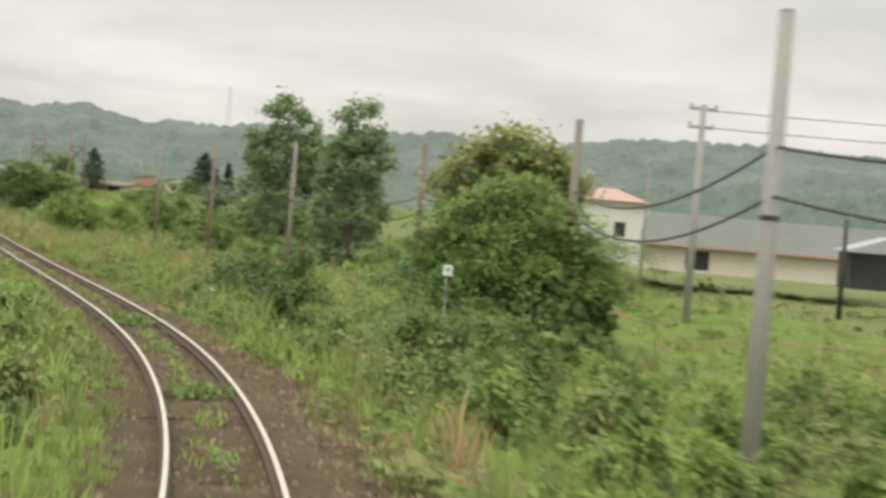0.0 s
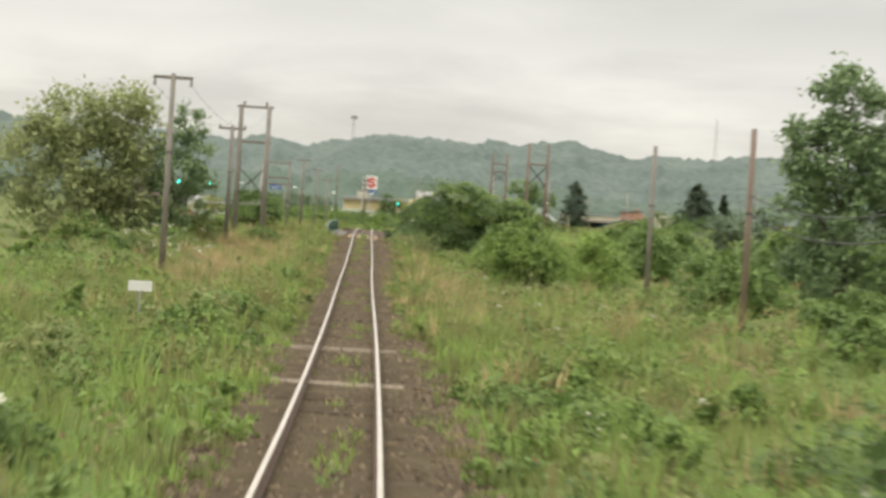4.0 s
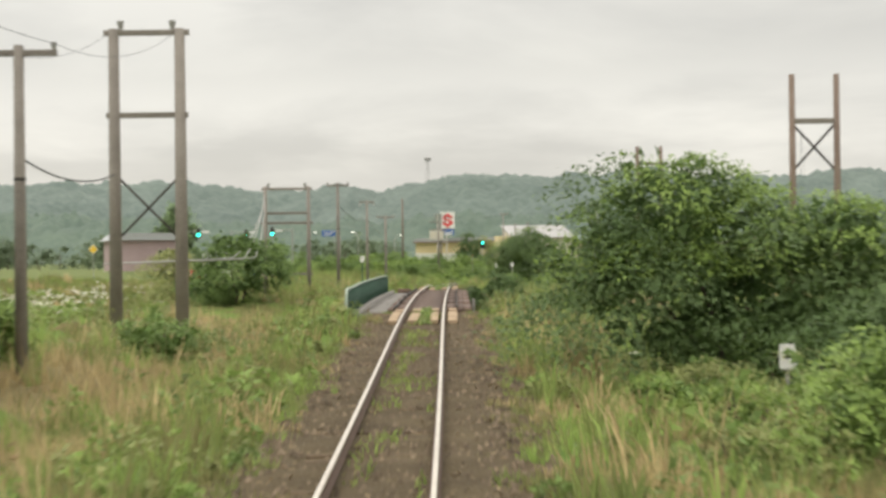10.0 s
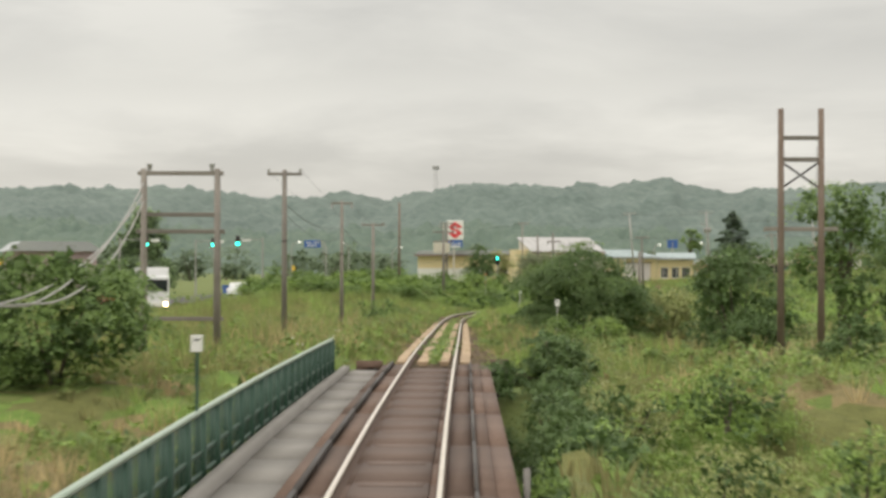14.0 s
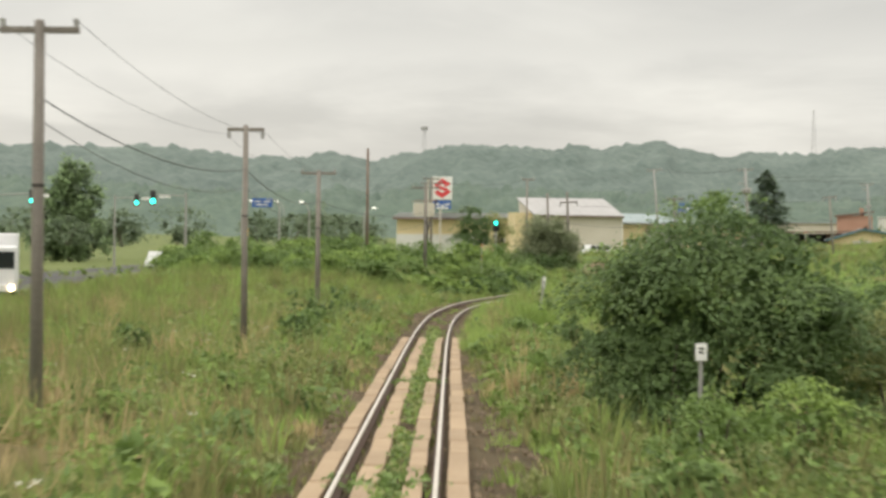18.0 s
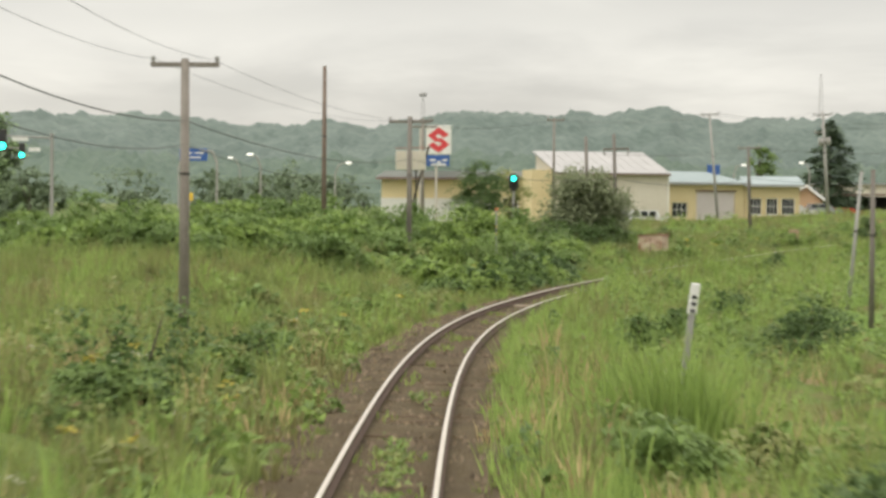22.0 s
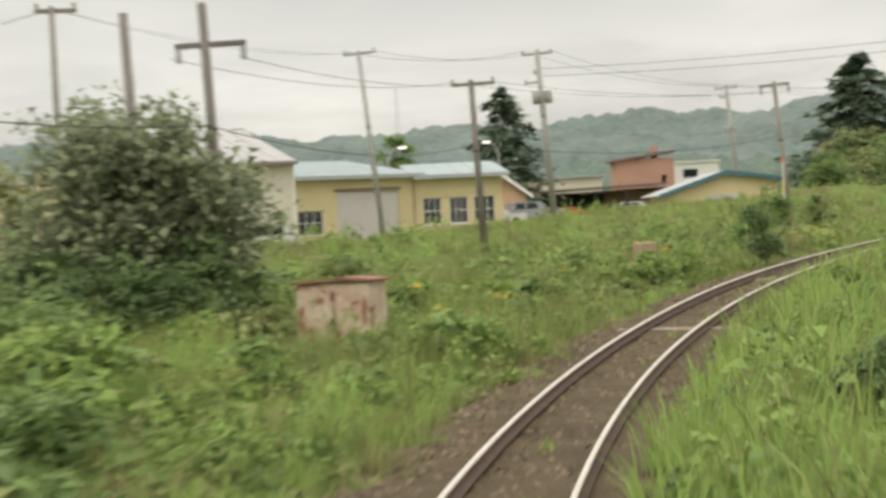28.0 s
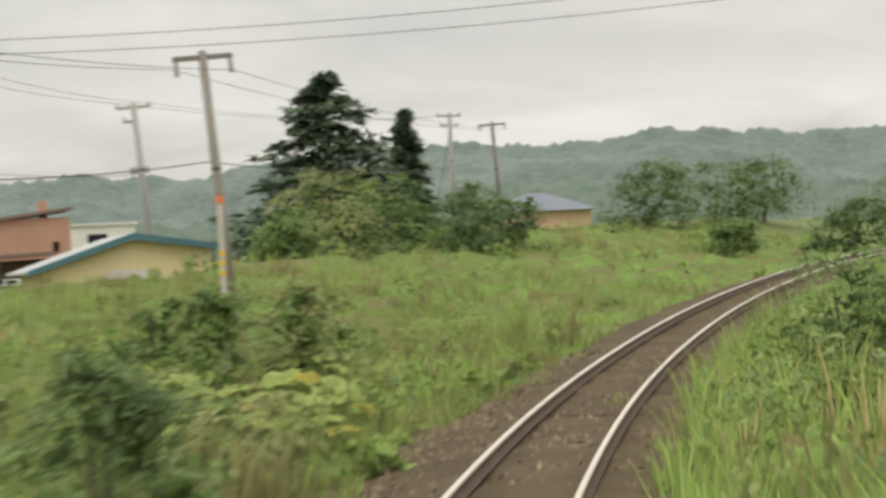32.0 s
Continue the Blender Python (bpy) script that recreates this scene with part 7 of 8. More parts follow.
v, f = foliage(np.c_[x, y, z + grng.uniform(0, 0.03, len(x))], 0.06, grng, 1.8, 3.2)
tagged(new("plant_litter", raw_mesh("plant_litter", v, [f], LEAF["litter"])), "dead brown stalks and leaves strewn over the ballast", "litter", kind="stuff")

# leafy mats between the rails
for key, n in (("mid", 5200), ("pale", 2600), ("bright", 3000)):
    s = np.concatenate([grng.uniform(229.5, 312, n), grng.uniform(183, 192, n // 8), grng.uniform(20, 75, n // 5)])
    u = np.clip(grng.normal(0.05, 0.1, len(s)), -0.3, 0.38)
    keep = waves(s, u * 2, 2.6, 75) + 0.7 * waves(s, u, 9.0, 76) > -0.25 + 0.5 * smoothstep(296, 310, s) + 0.7 * (s < 100)
    s, u = s[keep], u[keep]
    hump = np.clip(0.6 + 0.5 * waves(s, u, 2.6, 75), 0.15, 1.2)
    x, y, z = on_line(s, u, -0.17)
    v, f = foliage(np.c_[x, y, z + 0.16 * hump * grng.uniform(0.1, 1.0, len(s))], 0.042, grng, 0.8, 1.5)
    tagged(new("track_weeds", raw_mesh("track_weeds", v, [f], LEAF[key])), "leafy weeds growing in a strip between the rails", "weeds", kind="stuff")


# concrete slabs along the rails
def slab_run(s0, s1, length):
    rows = ((-0.93, -0.68), (-0.38, -0.11), (0.19, 0.42), (0.70, 0.965))
    meshes = []
    for a, b in rows:
        ob = part("slab", box(-(b - a) / 2, (b - a) / 2, -length / 2 + 0.02, length / 2 - 0.02, -0.12, 0, 0.015), M["slab"], track)
        meshes.append(ob.data)
        bpy.data.objects.remove(ob)
    k = int(round((s1 - s0) / length))
    for i in range(k):
        for (a, b), me in zip(rows, meshes):
            shared("slab", me, track, place_on_line(s0 + length * (i + 0.5), (a + b) / 2 + srng.uniform(-0.015, 0.015), -0.085 + srng.uniform(-0.012, 0.012), srng.uniform(-0.4, 0.4)))


slab_run(183.6, 189.3, 1.9)
slab_run(190.6, 192.0, 1.4)
slab_run(229.6, 296.6, 1.97)

# short plants between the rails
for key, n, hh in (("grass", 9000, 0.09), ("olive", 7000, 0.07), ("lush", 4500, 0.11)):
    s = grng.uniform(14, 440, n)
    u = np.clip(grng.normal(0, 0.25, n), -0.46, 0.46)
    keep = (waves(s, u * 3, 5.5, 71) + 0.8 * smoothstep(229, 235, s) * (1 - smoothstep(290, 300, s)) + 0.5 * smoothstep(150, 165, s) * (1 - smoothstep(190, 192, s)) > 0.45 + 0.5 * smoothstep(330, 350, s)) & ~((s > BRIDGE[0]) & (s < BRIDGE[1] + 0.5))
    s, u = s[keep], u[keep]
    x, y, z = on_line(s, u, -0.2)
    blades("track_weeds", x, y, z, hh * grng.uniform(0.5, 1.6, len(s)), np.full(len(s), 0.035), LEAF[key], "short green weeds growing between the rails", seed=int(n), lean=0.9)
for s0 in (236.5, 243.0, 251.0, 272.0, 31.0, 47.0, 49.0):
    m = 260
    x, y, z = on_line(s0 + grng.normal(0, 0.25, m), grng.normal(0, 0.3, m), -0.15 + np.abs(grng.normal(0, 0.07, m)))
    v, f = foliage(np.c_[x, y, z], 0.06, grng, 0.8)
    tagged(new("track_weed_clump", raw_mesh("track_weed_clump", v, [f], LEAF["mid"])), "clump of dark green weeds between the rails", "weeds", kind="stuff", group="track weeds")

# ---- the bridge ----
bridge = root("railway_bridge", "short deck girder bridge with brown timber deck and green railing", "bridge", (0, 0, 0), kind="structure")
B0, B1 = BRIDGE


def bridge_bar(name, u0, u1, z0, z1, s0, s1, mat, label="", parent=None):
    v, q = sweep([(u0, z0), (u0, z1), (u1, z1), (u1, z0)], s0, s1, (s1 - s0) / max(1, round((s1 - s0) / 3)))
    k = len(v) - 4
    ob = new(name, raw_mesh(name, v, [q, np.array([[3, 2, 1, 0], [k, k + 1, k + 2, k + 3]])], M[mat]))
    ob.parent = parent or bridge
    if label:
        tagged(ob, label)
    return ob


tie = part("bridge_tie", box(-1.2, 1.42, -0.11, 0.11, -0.2, 0, 0.015), M["deck_wood"], bridge)
tie.matrix_local = place_on_line(B0 + 0.3, 0, -0.21)
s = B0 + 0.72
while s < B1 - 0.2:
    shared("bridge_tie", tie.data, bridge, place_on_line(s, srng.uniform(-0.03, 0.03), -0.21))
    s += 0.42
for k in range(6):
    s0, s1 = B0 + (B1 - B0) * k / 6 + 0.015, B0 + (B1 - B0) * (k + 1) / 6 - 0.015
    for u0, u1, dz in ((-1.2, -0.955, -0.01), (-0.95, -0.63, 0.004), (0.63, 0.92, 0.004), (0.926, 1.17, 0.008), (1.176, 1.42, -0.004)):
        j = srng.uniform(-0.004, 0.004)
        bridge_bar("deck_plank", u0, u1, -0.2, -0.135 + dz + j, s0, s1, "deck_wood")
    bridge_bar("guard_timber", -1.0, -0.94, -0.12, -0.04, s0 + 0.1, s1 - 0.1, "dark_steel")
    bridge_bar("guard_timber", 0.93, 0.975, -0.12, -0.05, s0 + 0.1, s1 - 0.1, "dark_steel")
s = B0 + 0.2
while s < B1 - 2.6:
    bridge_bar("deck_panel", -0.43, 0.43, -0.2, -0.125 + srng.uniform(-0.003, 0.003), s, s + 2.428, "deck_plate")
    bridge_bar("deck_strip", -0.36, 0.36, -0.13, -0.115, s + 2.1, s + 2.36, "deck_seam")
    bridge_bar("deck_edge", -0.56, -0.435, -0.2, -0.15, s, s + 2.42, "deck_wood")
    bridge_bar("deck_edge", 0.435, 0.56, -0.2, -0.15, s, s + 2.42, "deck_wood")
    s += 2.43
for u in (-0.85, 0.85):
    bridge_bar("girder", u - 0.14, u + 0.14, -0.46, -0.42, B0, B1, "dark_steel")
    bridge_bar("girder", u - 0.012, u + 0.012, -1.6, -0.46, B0, B1, "dark_steel")
    bridge_bar("girder", u - 0.14, u + 0.14, -1.64, -1.6, B0, B1, "dark_steel")
    for i in range(19):
        s = B0 + 1 + (B1 - B0 - 2) * i / 18
        bridge_bar("stiffener", u + 0.013 if u > 0 else u - 0.1, u + 0.1 if u > 0 else u - 0.013, -1.6, -0.46, s, s + 0.02, "dark_steel")
for s0, s1 in ((B0 - 1.0, B0 + 0.25), (B1 - 0.25, B1 + 1.0)):
    bridge_bar("abutment", -2.75, 1.95, -3.6, -1.66, s0, s1, "abutment", "stained concrete abutment")
    bridge_bar("abutment_wall", -2.75, -1.24, -1.66, -0.34, s0 if s0 < B0 else B1 + 0.28, B0 - 0.28 if s0 < B0 else s1, "abutment")
    bridge_bar("abutment_wall", 1.45, 1.95, -1.66, -0.3, s0 if s0 < B0 else B1 + 0.28, B0 - 0.28 if s0 < B0 else s1, "abutment")
bridge_bar("ballast_stop", -1.9, -1.24, -0.33, -0.06, B1 + 0.3, B1 + 0.55, "deck_wood")
bridge_bar("ballast_stop", 1.45, 1.9, -0.29, -0.02, B1 + 0.3, B1 + 0.55, "deck_wood")
bridge_bar("side_post", 1.5, 1.58, -0.9, -0.02, B0 + 8.0, B0 + 8.08, "walk", "pale metal upright on the bridge edge")
bridge_bar("side_post", 1.5, 1.58, -0.9, -0.1, B1 - 0.6, B1 - 0.52, "walk", "pale metal upright on the bridge edge")
for i in range(12):
    s0 = B0 - 0.6 + (B1 - B0 + 0.6) * i / 12
    bridge_bar("walkway_slab", -2.0, -1.24, -0.36, -0.27 + srng.uniform(-0.008, 0.008), s0 + 0.012, s0 + (B1 - B0 + 0.6) / 12 - 0.012, "walk")
bridge_bar("kerb", -2.18, -2.02, -0.5, -0.14, B0 - 1.6, B1 - 0.6, "walk", "pale concrete kerb under the railing")
bridge_bar("walkway_edge", -1.235, -1.205, -0.3, -0.2, B0 - 0.6, B1, "walk")
# railing
R0, R1 = B0 - 3.0, B1 - 2.9
bridge_bar("railing_top", -2.33, -2.26, 0.55, 0.6, R0 + 0.6, R1, "pale_green", "pale green handrail")
bridge_bar("railing_bar", -2.32, -2.28, 0.06, 0.11, R0 + 0.1, R1, "green_paint")
bridge_bar("railing_bar", -2.32, -2.28, -0.20, -0.14, R0 + 0.05, R1, "green_paint")
posts = int((R1 - R0) / 1.45)
for i in range(posts + 1):
    s = R0 + 0.12 + (R1 - R0 - 0.2) * i / posts
    bridge_bar("railing_post", -2.36, -2.24, -0.5, 0.55 if i else 0.3, s, s + 0.11, "green_paint")
for i in range(posts * 4):
    s = R0 + 0.3 + (R1 - R0 - 0.5) * i / (posts * 4)
    bridge_bar("baluster", -2.308, -2.292, -0.14, 0.55, s, s + 0.17, "green_paint")
x0, y0, z0 = (float(q) for q in on_line(R0 + 0.62, -2.3, 0.585))
x1, y1, z1 = (float(q) for q in on_line(R0 + 0.1, -2.3, 0.44))
x2, y2, z2 = (float(q) for q in on_line(R0 + 0.0, -2.3, 0.1))
part("railing_end", chain([(x0, y0, z0), ((x0 + x1) / 2, (y0 + y1) / 2 - 0.05, z0 - 0.03), (x1, y1, z1), (x2, y2, z2), (x2, y2, z2 - 0.6)], 0.045, 0.045, 8), M["pale_green"], bridge)

# ---- line-side things ----


def board_post(x, y, top, w, h, label, bars=2, mat="white_paint", name="marker_post", post="pole_concrete", turn=0.0, tilt=0.0, r=0.03):
    """A small board on a slim post, with bars for writing that cannot be read."""
    z0 = gz(x, y)
    p = root(name, label, "marker", (x, y, z0))
    p.matrix_world = pose(x, y, z0, 0, tilt, turn)
    t = top - z0
    part("post", rod((0, 0.03, 0), (0, 0.03, t - 0.02), r), M[post], p)
    b = part("board", box(-w / 2, w / 2, -0.015, 0.0, t - h, t, 0.005), M[mat], p)
    for i in range(bars):
        z = t - h * (0.3 + 0.22 * i)
        part("bar", box(-w * 0.22, w * 0.22, -0.021, -0.016, z - h * 0.05, z + h * 0.05), M["black_paint"], b)
    return p


board_post(3.54, -44.92, -0.64, 0.17, 0.19, "small white marker board with a black figure before a large bush", r=0.016)
board_post(-3.08, 118.0, 0.86, 0.14, 0.2, "small white notice board on a thin green post by the bridge", 1, post="green_paint", r=0.022)
board_post(5.4, 77.8, -0.85, 0.26, 0.4, "small white marker board in the bushes")
board_post(3.67, 174.5, 0.68, 0.17, 0.25, "small white marker board before a dark bush")
board_post(29.56, 329.4, 1.1, 0.13, 0.24, "small white marker board with a black figure on a thin post")
ws = root("warning_sign", "yellow triangular warning sign on a slim post by the line", "sign", (-3.85, -24.0, gz(-3.85, -24.0)))
q = 0.66 - gz(-3.85, -24.0)
part("post", rod((0, 0.03, 0), (0, 0.03, q - 0.05), 0.025), M["pole_concrete"], ws)
plate = part("plate", slab_poly([(-0.19, q - 0.33), (0.19, q - 0.33), (0, q)], -0.015, 0.0), M["yellow_paint"], ws)
part("mark", box(-0.02, 0.02, -0.021, -0.016, q - 0.26, q - 0.12), M["black_paint"], plate)
board_post(-5.5, 18.0, -1.72, 0.55, 0.24, "low white box among the weeds", 0)
slant = root("distance_post", "leaning white gradient post with black bars", "marker", (3.45, 226.6, gz(3.45, 226.6)))
slant.matrix_world = pose(3.45, 226.6, gz(3.45, 226.6), 0, 7, 0)
q = 0.74 - gz(3.45, 226.6)
part("foot", box(-0.045, 0.045, -0.04, 0.04, 0, q - 0.45, 0.01), M["pole_concrete"], slant)
part("post", box(-0.065, 0.065, -0.05, 0.05, q - 0.45, q, 0.015), M["white_paint"], slant)
for z in (0.2, 0.3, 0.4):
    part("bar", box(-0.035, 0.035, -0.066, -0.061, q - z - 0.025, q - z + 0.025), M["black_paint"], slant)

hut = root("relay_cabinet", "rusty flaking metal cabinet with a bent sheet lid in the grass", "cabinet", (11.55, 314.6, gz(11.55, 314.6) - 0.05), -28)
top = 0.42 - (gz(11.55, 314.6) - 0.05)
part("body", box(-0.72, 0.72, -0.45, 0.45, 0, top - 0.08, 0.02), M["rust"], hut)
part("lid", slab_poly([(-0.8, top - 0.09), (0.2, top - 0.02), (0.8, top - 0.07), (0.8, top - 0.03), (0.2, top + 0.03), (-0.8, top - 0.05)], -0.52, 0.52), M["rust_roof"], hut, "bent rusty sheet lid")
for e in (-0.36, 0.36):
    part("door", box(e - 0.33, e + 0.33, -0.465, -0.452, 0.1, top - 0.15), M["rust"], hut)
for cx, w, z0, z1 in ((-0.62, 0.16, 0.35, 1.0), (-0.45, 0.2, 0.15, 0.7), (0.02, 0.07, 0.1, 1.15), (-0.25, 0.25, 0.95, 1.05), (0.4, 0.2, 0.25, 0.6), (0.6, 0.12, 0.6, 1.05)):
    z0, z1 = z0 * top / 1.3, z1 * top / 1.3
    out = []
    for k in range(18):
        q, r = k * math.pi / 9, crng.uniform(0.22, 0.56)
        out.append((cx + w * r * math.cos(q), (z0 + z1) / 2 + (z1 - z0) * crng.uniform(0.3, 0.55) * math.sin(q)))
    part("rust_patch", slab_poly(out, -0.473, -0.466), M["rust_roof"], hut, "dark red-brown rust patch")
part("handle", box(-0.05, 0.05, -0.49, -0.468, top * 0.5, top * 0.5 + 0.14), M["dark_steel"], hut)

sig = root("railway_signal", "railway colour-light signal showing green on a grey post", "signal", (3.8, 315, gz(3.8, 315)))
t = 3.72 - gz(3.8, 315)
part("post", rod((0, 0.1, 0), (0, 0.1, t - 0.1), 0.07), M["pole_concrete"], sig)
bm = bmesh.new()
n = 16
ring = [(math.cos(2 * math.pi * i / n) * 0.27, (0.22 if math.sin(2 * math.pi * i / n) > 0 else -0.22) + math.sin(2 * math.pi * i / n) * 0.27) for i in range(n)]
part("target_board", slab_poly([(a, t - 0.48 + b) for a, b in ring], -0.05, 0.0), M["black_paint"], sig)
head = sig.children[-1]
for z, key in ((t - 0.27, "green_lamp"), (t - 0.69, "black_paint")):
    part("lens", rod((0, -0.06, z), (0, -0.09, z), 0.13, None, 16), M[key], head, "lit green lens" if key == "green_lamp" else "")
    part("hood", tube(bmesh.new(), (0, -0.055, z), (0, -0.25, z + 0.02), 0.15, 0.15, 14, cap=False), M["black_paint"], head)
part("platform", box(-0.55, 0.45, -0.05, 0.35, t - 1.75, t - 1.7), M["dark_steel"], sig)
part("ladder", box(-0.03, 0.03, 0.3, 0.33, 0, t - 1.7), M["dark_steel"], sig)
part("ladder", box(0.27, 0.3, 0.3, 0.33, 0, t - 1.7), M["dark_steel"], sig)
for i in range(7):
    part("rung", rod((-0.03, 0.315, 0.3 + 0.3 * i), (0.3, 0.315, 0.3 + 0.3 * i), 0.012, None, 5), M["dark_steel"], sig)
yp = root("striped_post", "white post with an orange top and yellow stripes in the undergrowth", "post", (2.3, 290, gz(2.3, 290)))
q = 1.8 - gz(2.3, 290)
part("shaft", rod((0, 0, 0), (0, 0, q - 0.12), 0.036), M["pole_concrete"], yp)
part("top", rod((0, 0, q - 0.12), (0, 0, q), 0.045), M["orange_paint"], yp)
for i in range(4):
    part("stripe", rod((0, 0, q - 0.85 - 0.17 * i), (0, 0, q - 0.78 - 0.17 * i), 0.041), M["yellow_paint" if i % 2 == 0 else "black_paint"], yp)
kp = root("striped_post", "tall pale post with an orange top and yellow stripes", "post", (35.2, 355.5, gz(35.2, 355.5)))
q = 3.15 - gz(35.2, 355.5)
part("shaft", rod((0, 0, 0), (0, 0, q), 0.05), M["white_concrete"], kp)
part("top", rod((0, 0, q), (0, 0, q + 0.12), 0.065), M["orange_paint"], kp)
for i in range(3):
    part("stripe", rod((0, 0, q - 0.85 - 0.16 * i), (0, 0, q - 0.77 - 0.16 * i), 0.056), M["yellow_paint"], kp)
wp = root("concrete_block", "broken pale concrete block in the grass", "block", (21.7, 329.3, gz(21.7, 329.3)), 20)
part("block", box(-0.25, 0.25, -0.2, 0.2, 0, 0.6 - gz(21.7, 329.3), 0.03), M["slab"], wp)

# ---- road side: lights, signs, vehicles ----
xs = np.array([(-21, 180), (-25, 240), (-27, 290), (-28, 340), (-29, 420), (-30, 520)])
yy = np.arange(228, 520, 3.0)
cx = np.interp(yy, xs[:, 1], xs[:, 0])
vs = np.stack([np.c_[cx + o, yy, np.maximum(ground(cx + o, yy), ground(cx, yy)) + 0.06] for o in (-3.6, 0, 3.6)], 1)
ii = np.arange(len(yy) * 3).reshape(-1, 3)
qq = np.concatenate([np.stack([ii[:-1, j], ii[:-1, j + 1], ii[1:, j + 1], ii[1:, j]], -1) for j in (0, 1)])
tagged(new("road", raw_mesh("road", vs.reshape(-1, 3), [qq], M["asphalt"])), "grey asphalt road beside the railway", "road", kind="structure")


def traffic_light(x, y, z, arm, label):
    p = root("traffic_light", label, "traffic light", (x, y, gz(x, y)))
    t = z - gz(x, y)
    part("post", rod((arm, 0, 0), (arm, 0, t + 0.6), 0.1, 0.08), M["pole_concrete"], p)
    part("arm", rod((arm, 0, t + 0.35), (0, 0, t + 0.45), 0.045), M["pole_concrete"], p)
    h = part("housing", box(-0.2, 0.2, -0.1, 0.1, t - 0.3, t + 0.75, 0.04), M["dark_steel"], p)
    for i in range(3):
        part("lens", rod((0, -0.11, t - 0.05 + 0.3 * i), (0, -0.14, t - 0.05 + 0.3 * i), 0.17, None, 14), M["green_lamp" if i == 0 else "black_paint"], h)
    part("name_plate", box(0.45, 1.25, -0.03, 0.0, t + 0.2, t + 0.45), M["white_paint"], p)


traffic_light(-30.3, 300, 4.65, -2.6, "traffic light showing green over the road")
traffic_light(-21.5, 300, 4.7, 2.4, "traffic light showing green at the road's edge")
traffic_light(-28.5, 340, 5.2, -2.0, "farther traffic light showing green")
bs = root("direction_sign", "blue road direction sign on a bent grey post", "sign", (-17.2, 342, gz(-17.2, 342)))
t = 5.3 - gz(-17.2, 342)
part("post", chain([(1.6, 0, 0), (1.6, 0, t - 0.5), (1.3, 0, t + 0.2), (0.4, 0, t + 0.35)], 0.1, 0.07, 8), M["pole_concrete"], bs)
b = part("panel", box(-0.95, 0.95, -0.05, 0, t - 0.42, t + 0.42, 0.02), M["blue_paint"], bs)
for x0, x1, z in ((-0.7, -0.1, 0.12), (0.1, 0.7, 0.12), (-0.6, 0.5, -0.18)):
    part("bar", box(x0, x1, -0.06, -0.052, t + z - 0.05, t + z + 0.05), M["white_paint"], b)


def street_lamp(x, y, top, reach, label="grey street lamp with a curved arm"):
    p = root("street_lamp", label, "street lamp", (x, y, gz(x, y)), group="street lamps")
    t = top - gz(x, y)
    part("post", chain([(0, 0, 0), (0, 0, t * 0.85), (reach * 0.3, 0, t * 0.97), (reach, 0, t)], 0.08, 0.045, 8), M["pole_concrete"], p)
    part("lantern", box(reach - 0.1, reach + 0.35, -0.12, 0.12, t - 0.08, t + 0.06, 0.03), M["lamp_white"], p)


for x, y, top, reach in ((-13.5, 352, 5.6, -0.9), (-8.5, 360, 5.2, 0.9), (-22, 372, 6, 0.9), (28.0, 405, 6.2, 0.8), (36.5, 412, 6.6, -0.9), (-19.5, 398, 6.4, -1.0)):
    street_lamp(x, y, top, reach)
blue = root("blue_skip", "open blue steel waste skip by the road", "skip", (-27.3, 349.5, gz(-27.3, 349.5)))
part("body", slab_poly([(-0.95, 0.1), (0.95, 0.1), (1.15, 1.15), (-1.15, 1.15)], -0.7, 0.7), M["blue_paint"], blue)
part("rim", box(-1.2, 1.2, -0.75, 0.75, 1.155, 1.24, 0.02), M["blue_paint"], blue)
part("side_mark", box(-0.6, 0.5, -0.712, -0.704, 0.62, 0.86), M["white_paint"], blue, "faded white marking")
for e in (-0.7, 0.7):
    part("runner", box(e - 0.08, e + 0.08, -0.7, 0.7, 0, 0.095), M["dark_steel"], blue)
blue2 = root("blue_shop_sign", "small blue shop sign above the workshop roof", "sign", (50.0, 600, 0.8))
part("post", rod((0, 0.05, 0), (0, 0.05, 9.0), 0.16), M["pole_concrete"], blue2)
part("panel", box(-1.2, 1.2, -0.06, 0, 7.6, 9.5, 0.02), M["blue_paint"], blue2)
yb = root("yellow_road_sign", "small yellow road sign on a post", "sign", (-23.2, 390, gz(-23.2, 390)))
q = 2.9 - gz(-23.2, 390)
part("post", rod((0, 0.05, 0), (0, 0.05, q), 0.05), M["pole_concrete"], yb)
part("panel", box(-0.28, 0.28, -0.03, 0, q - 0.6, q + 0.1, 0.02), M["yellow_paint"], yb)
dm = root("diamond_sign", "yellow diamond road sign with a white edge", "sign", (-37.9, 270, gz(-37.9, 270)))
q = 2.75 - gz(-37.9, 270)
part("post", rod((0, 0.05, 0), (0, 0.05, q), 0.04), M["pole_concrete"], dm)
b = part("edge", slab_poly([(0, q - 0.52), (0.52, q), (0, q + 0.52), (-0.52, q)], -0.02, 0), M["white_paint"], dm)
part("face", slab_poly([(0, q - 0.46), (0.46, q), (0, q + 0.46), (-0.46, q)], -0.03, -0.021), M["yellow_paint"], b)


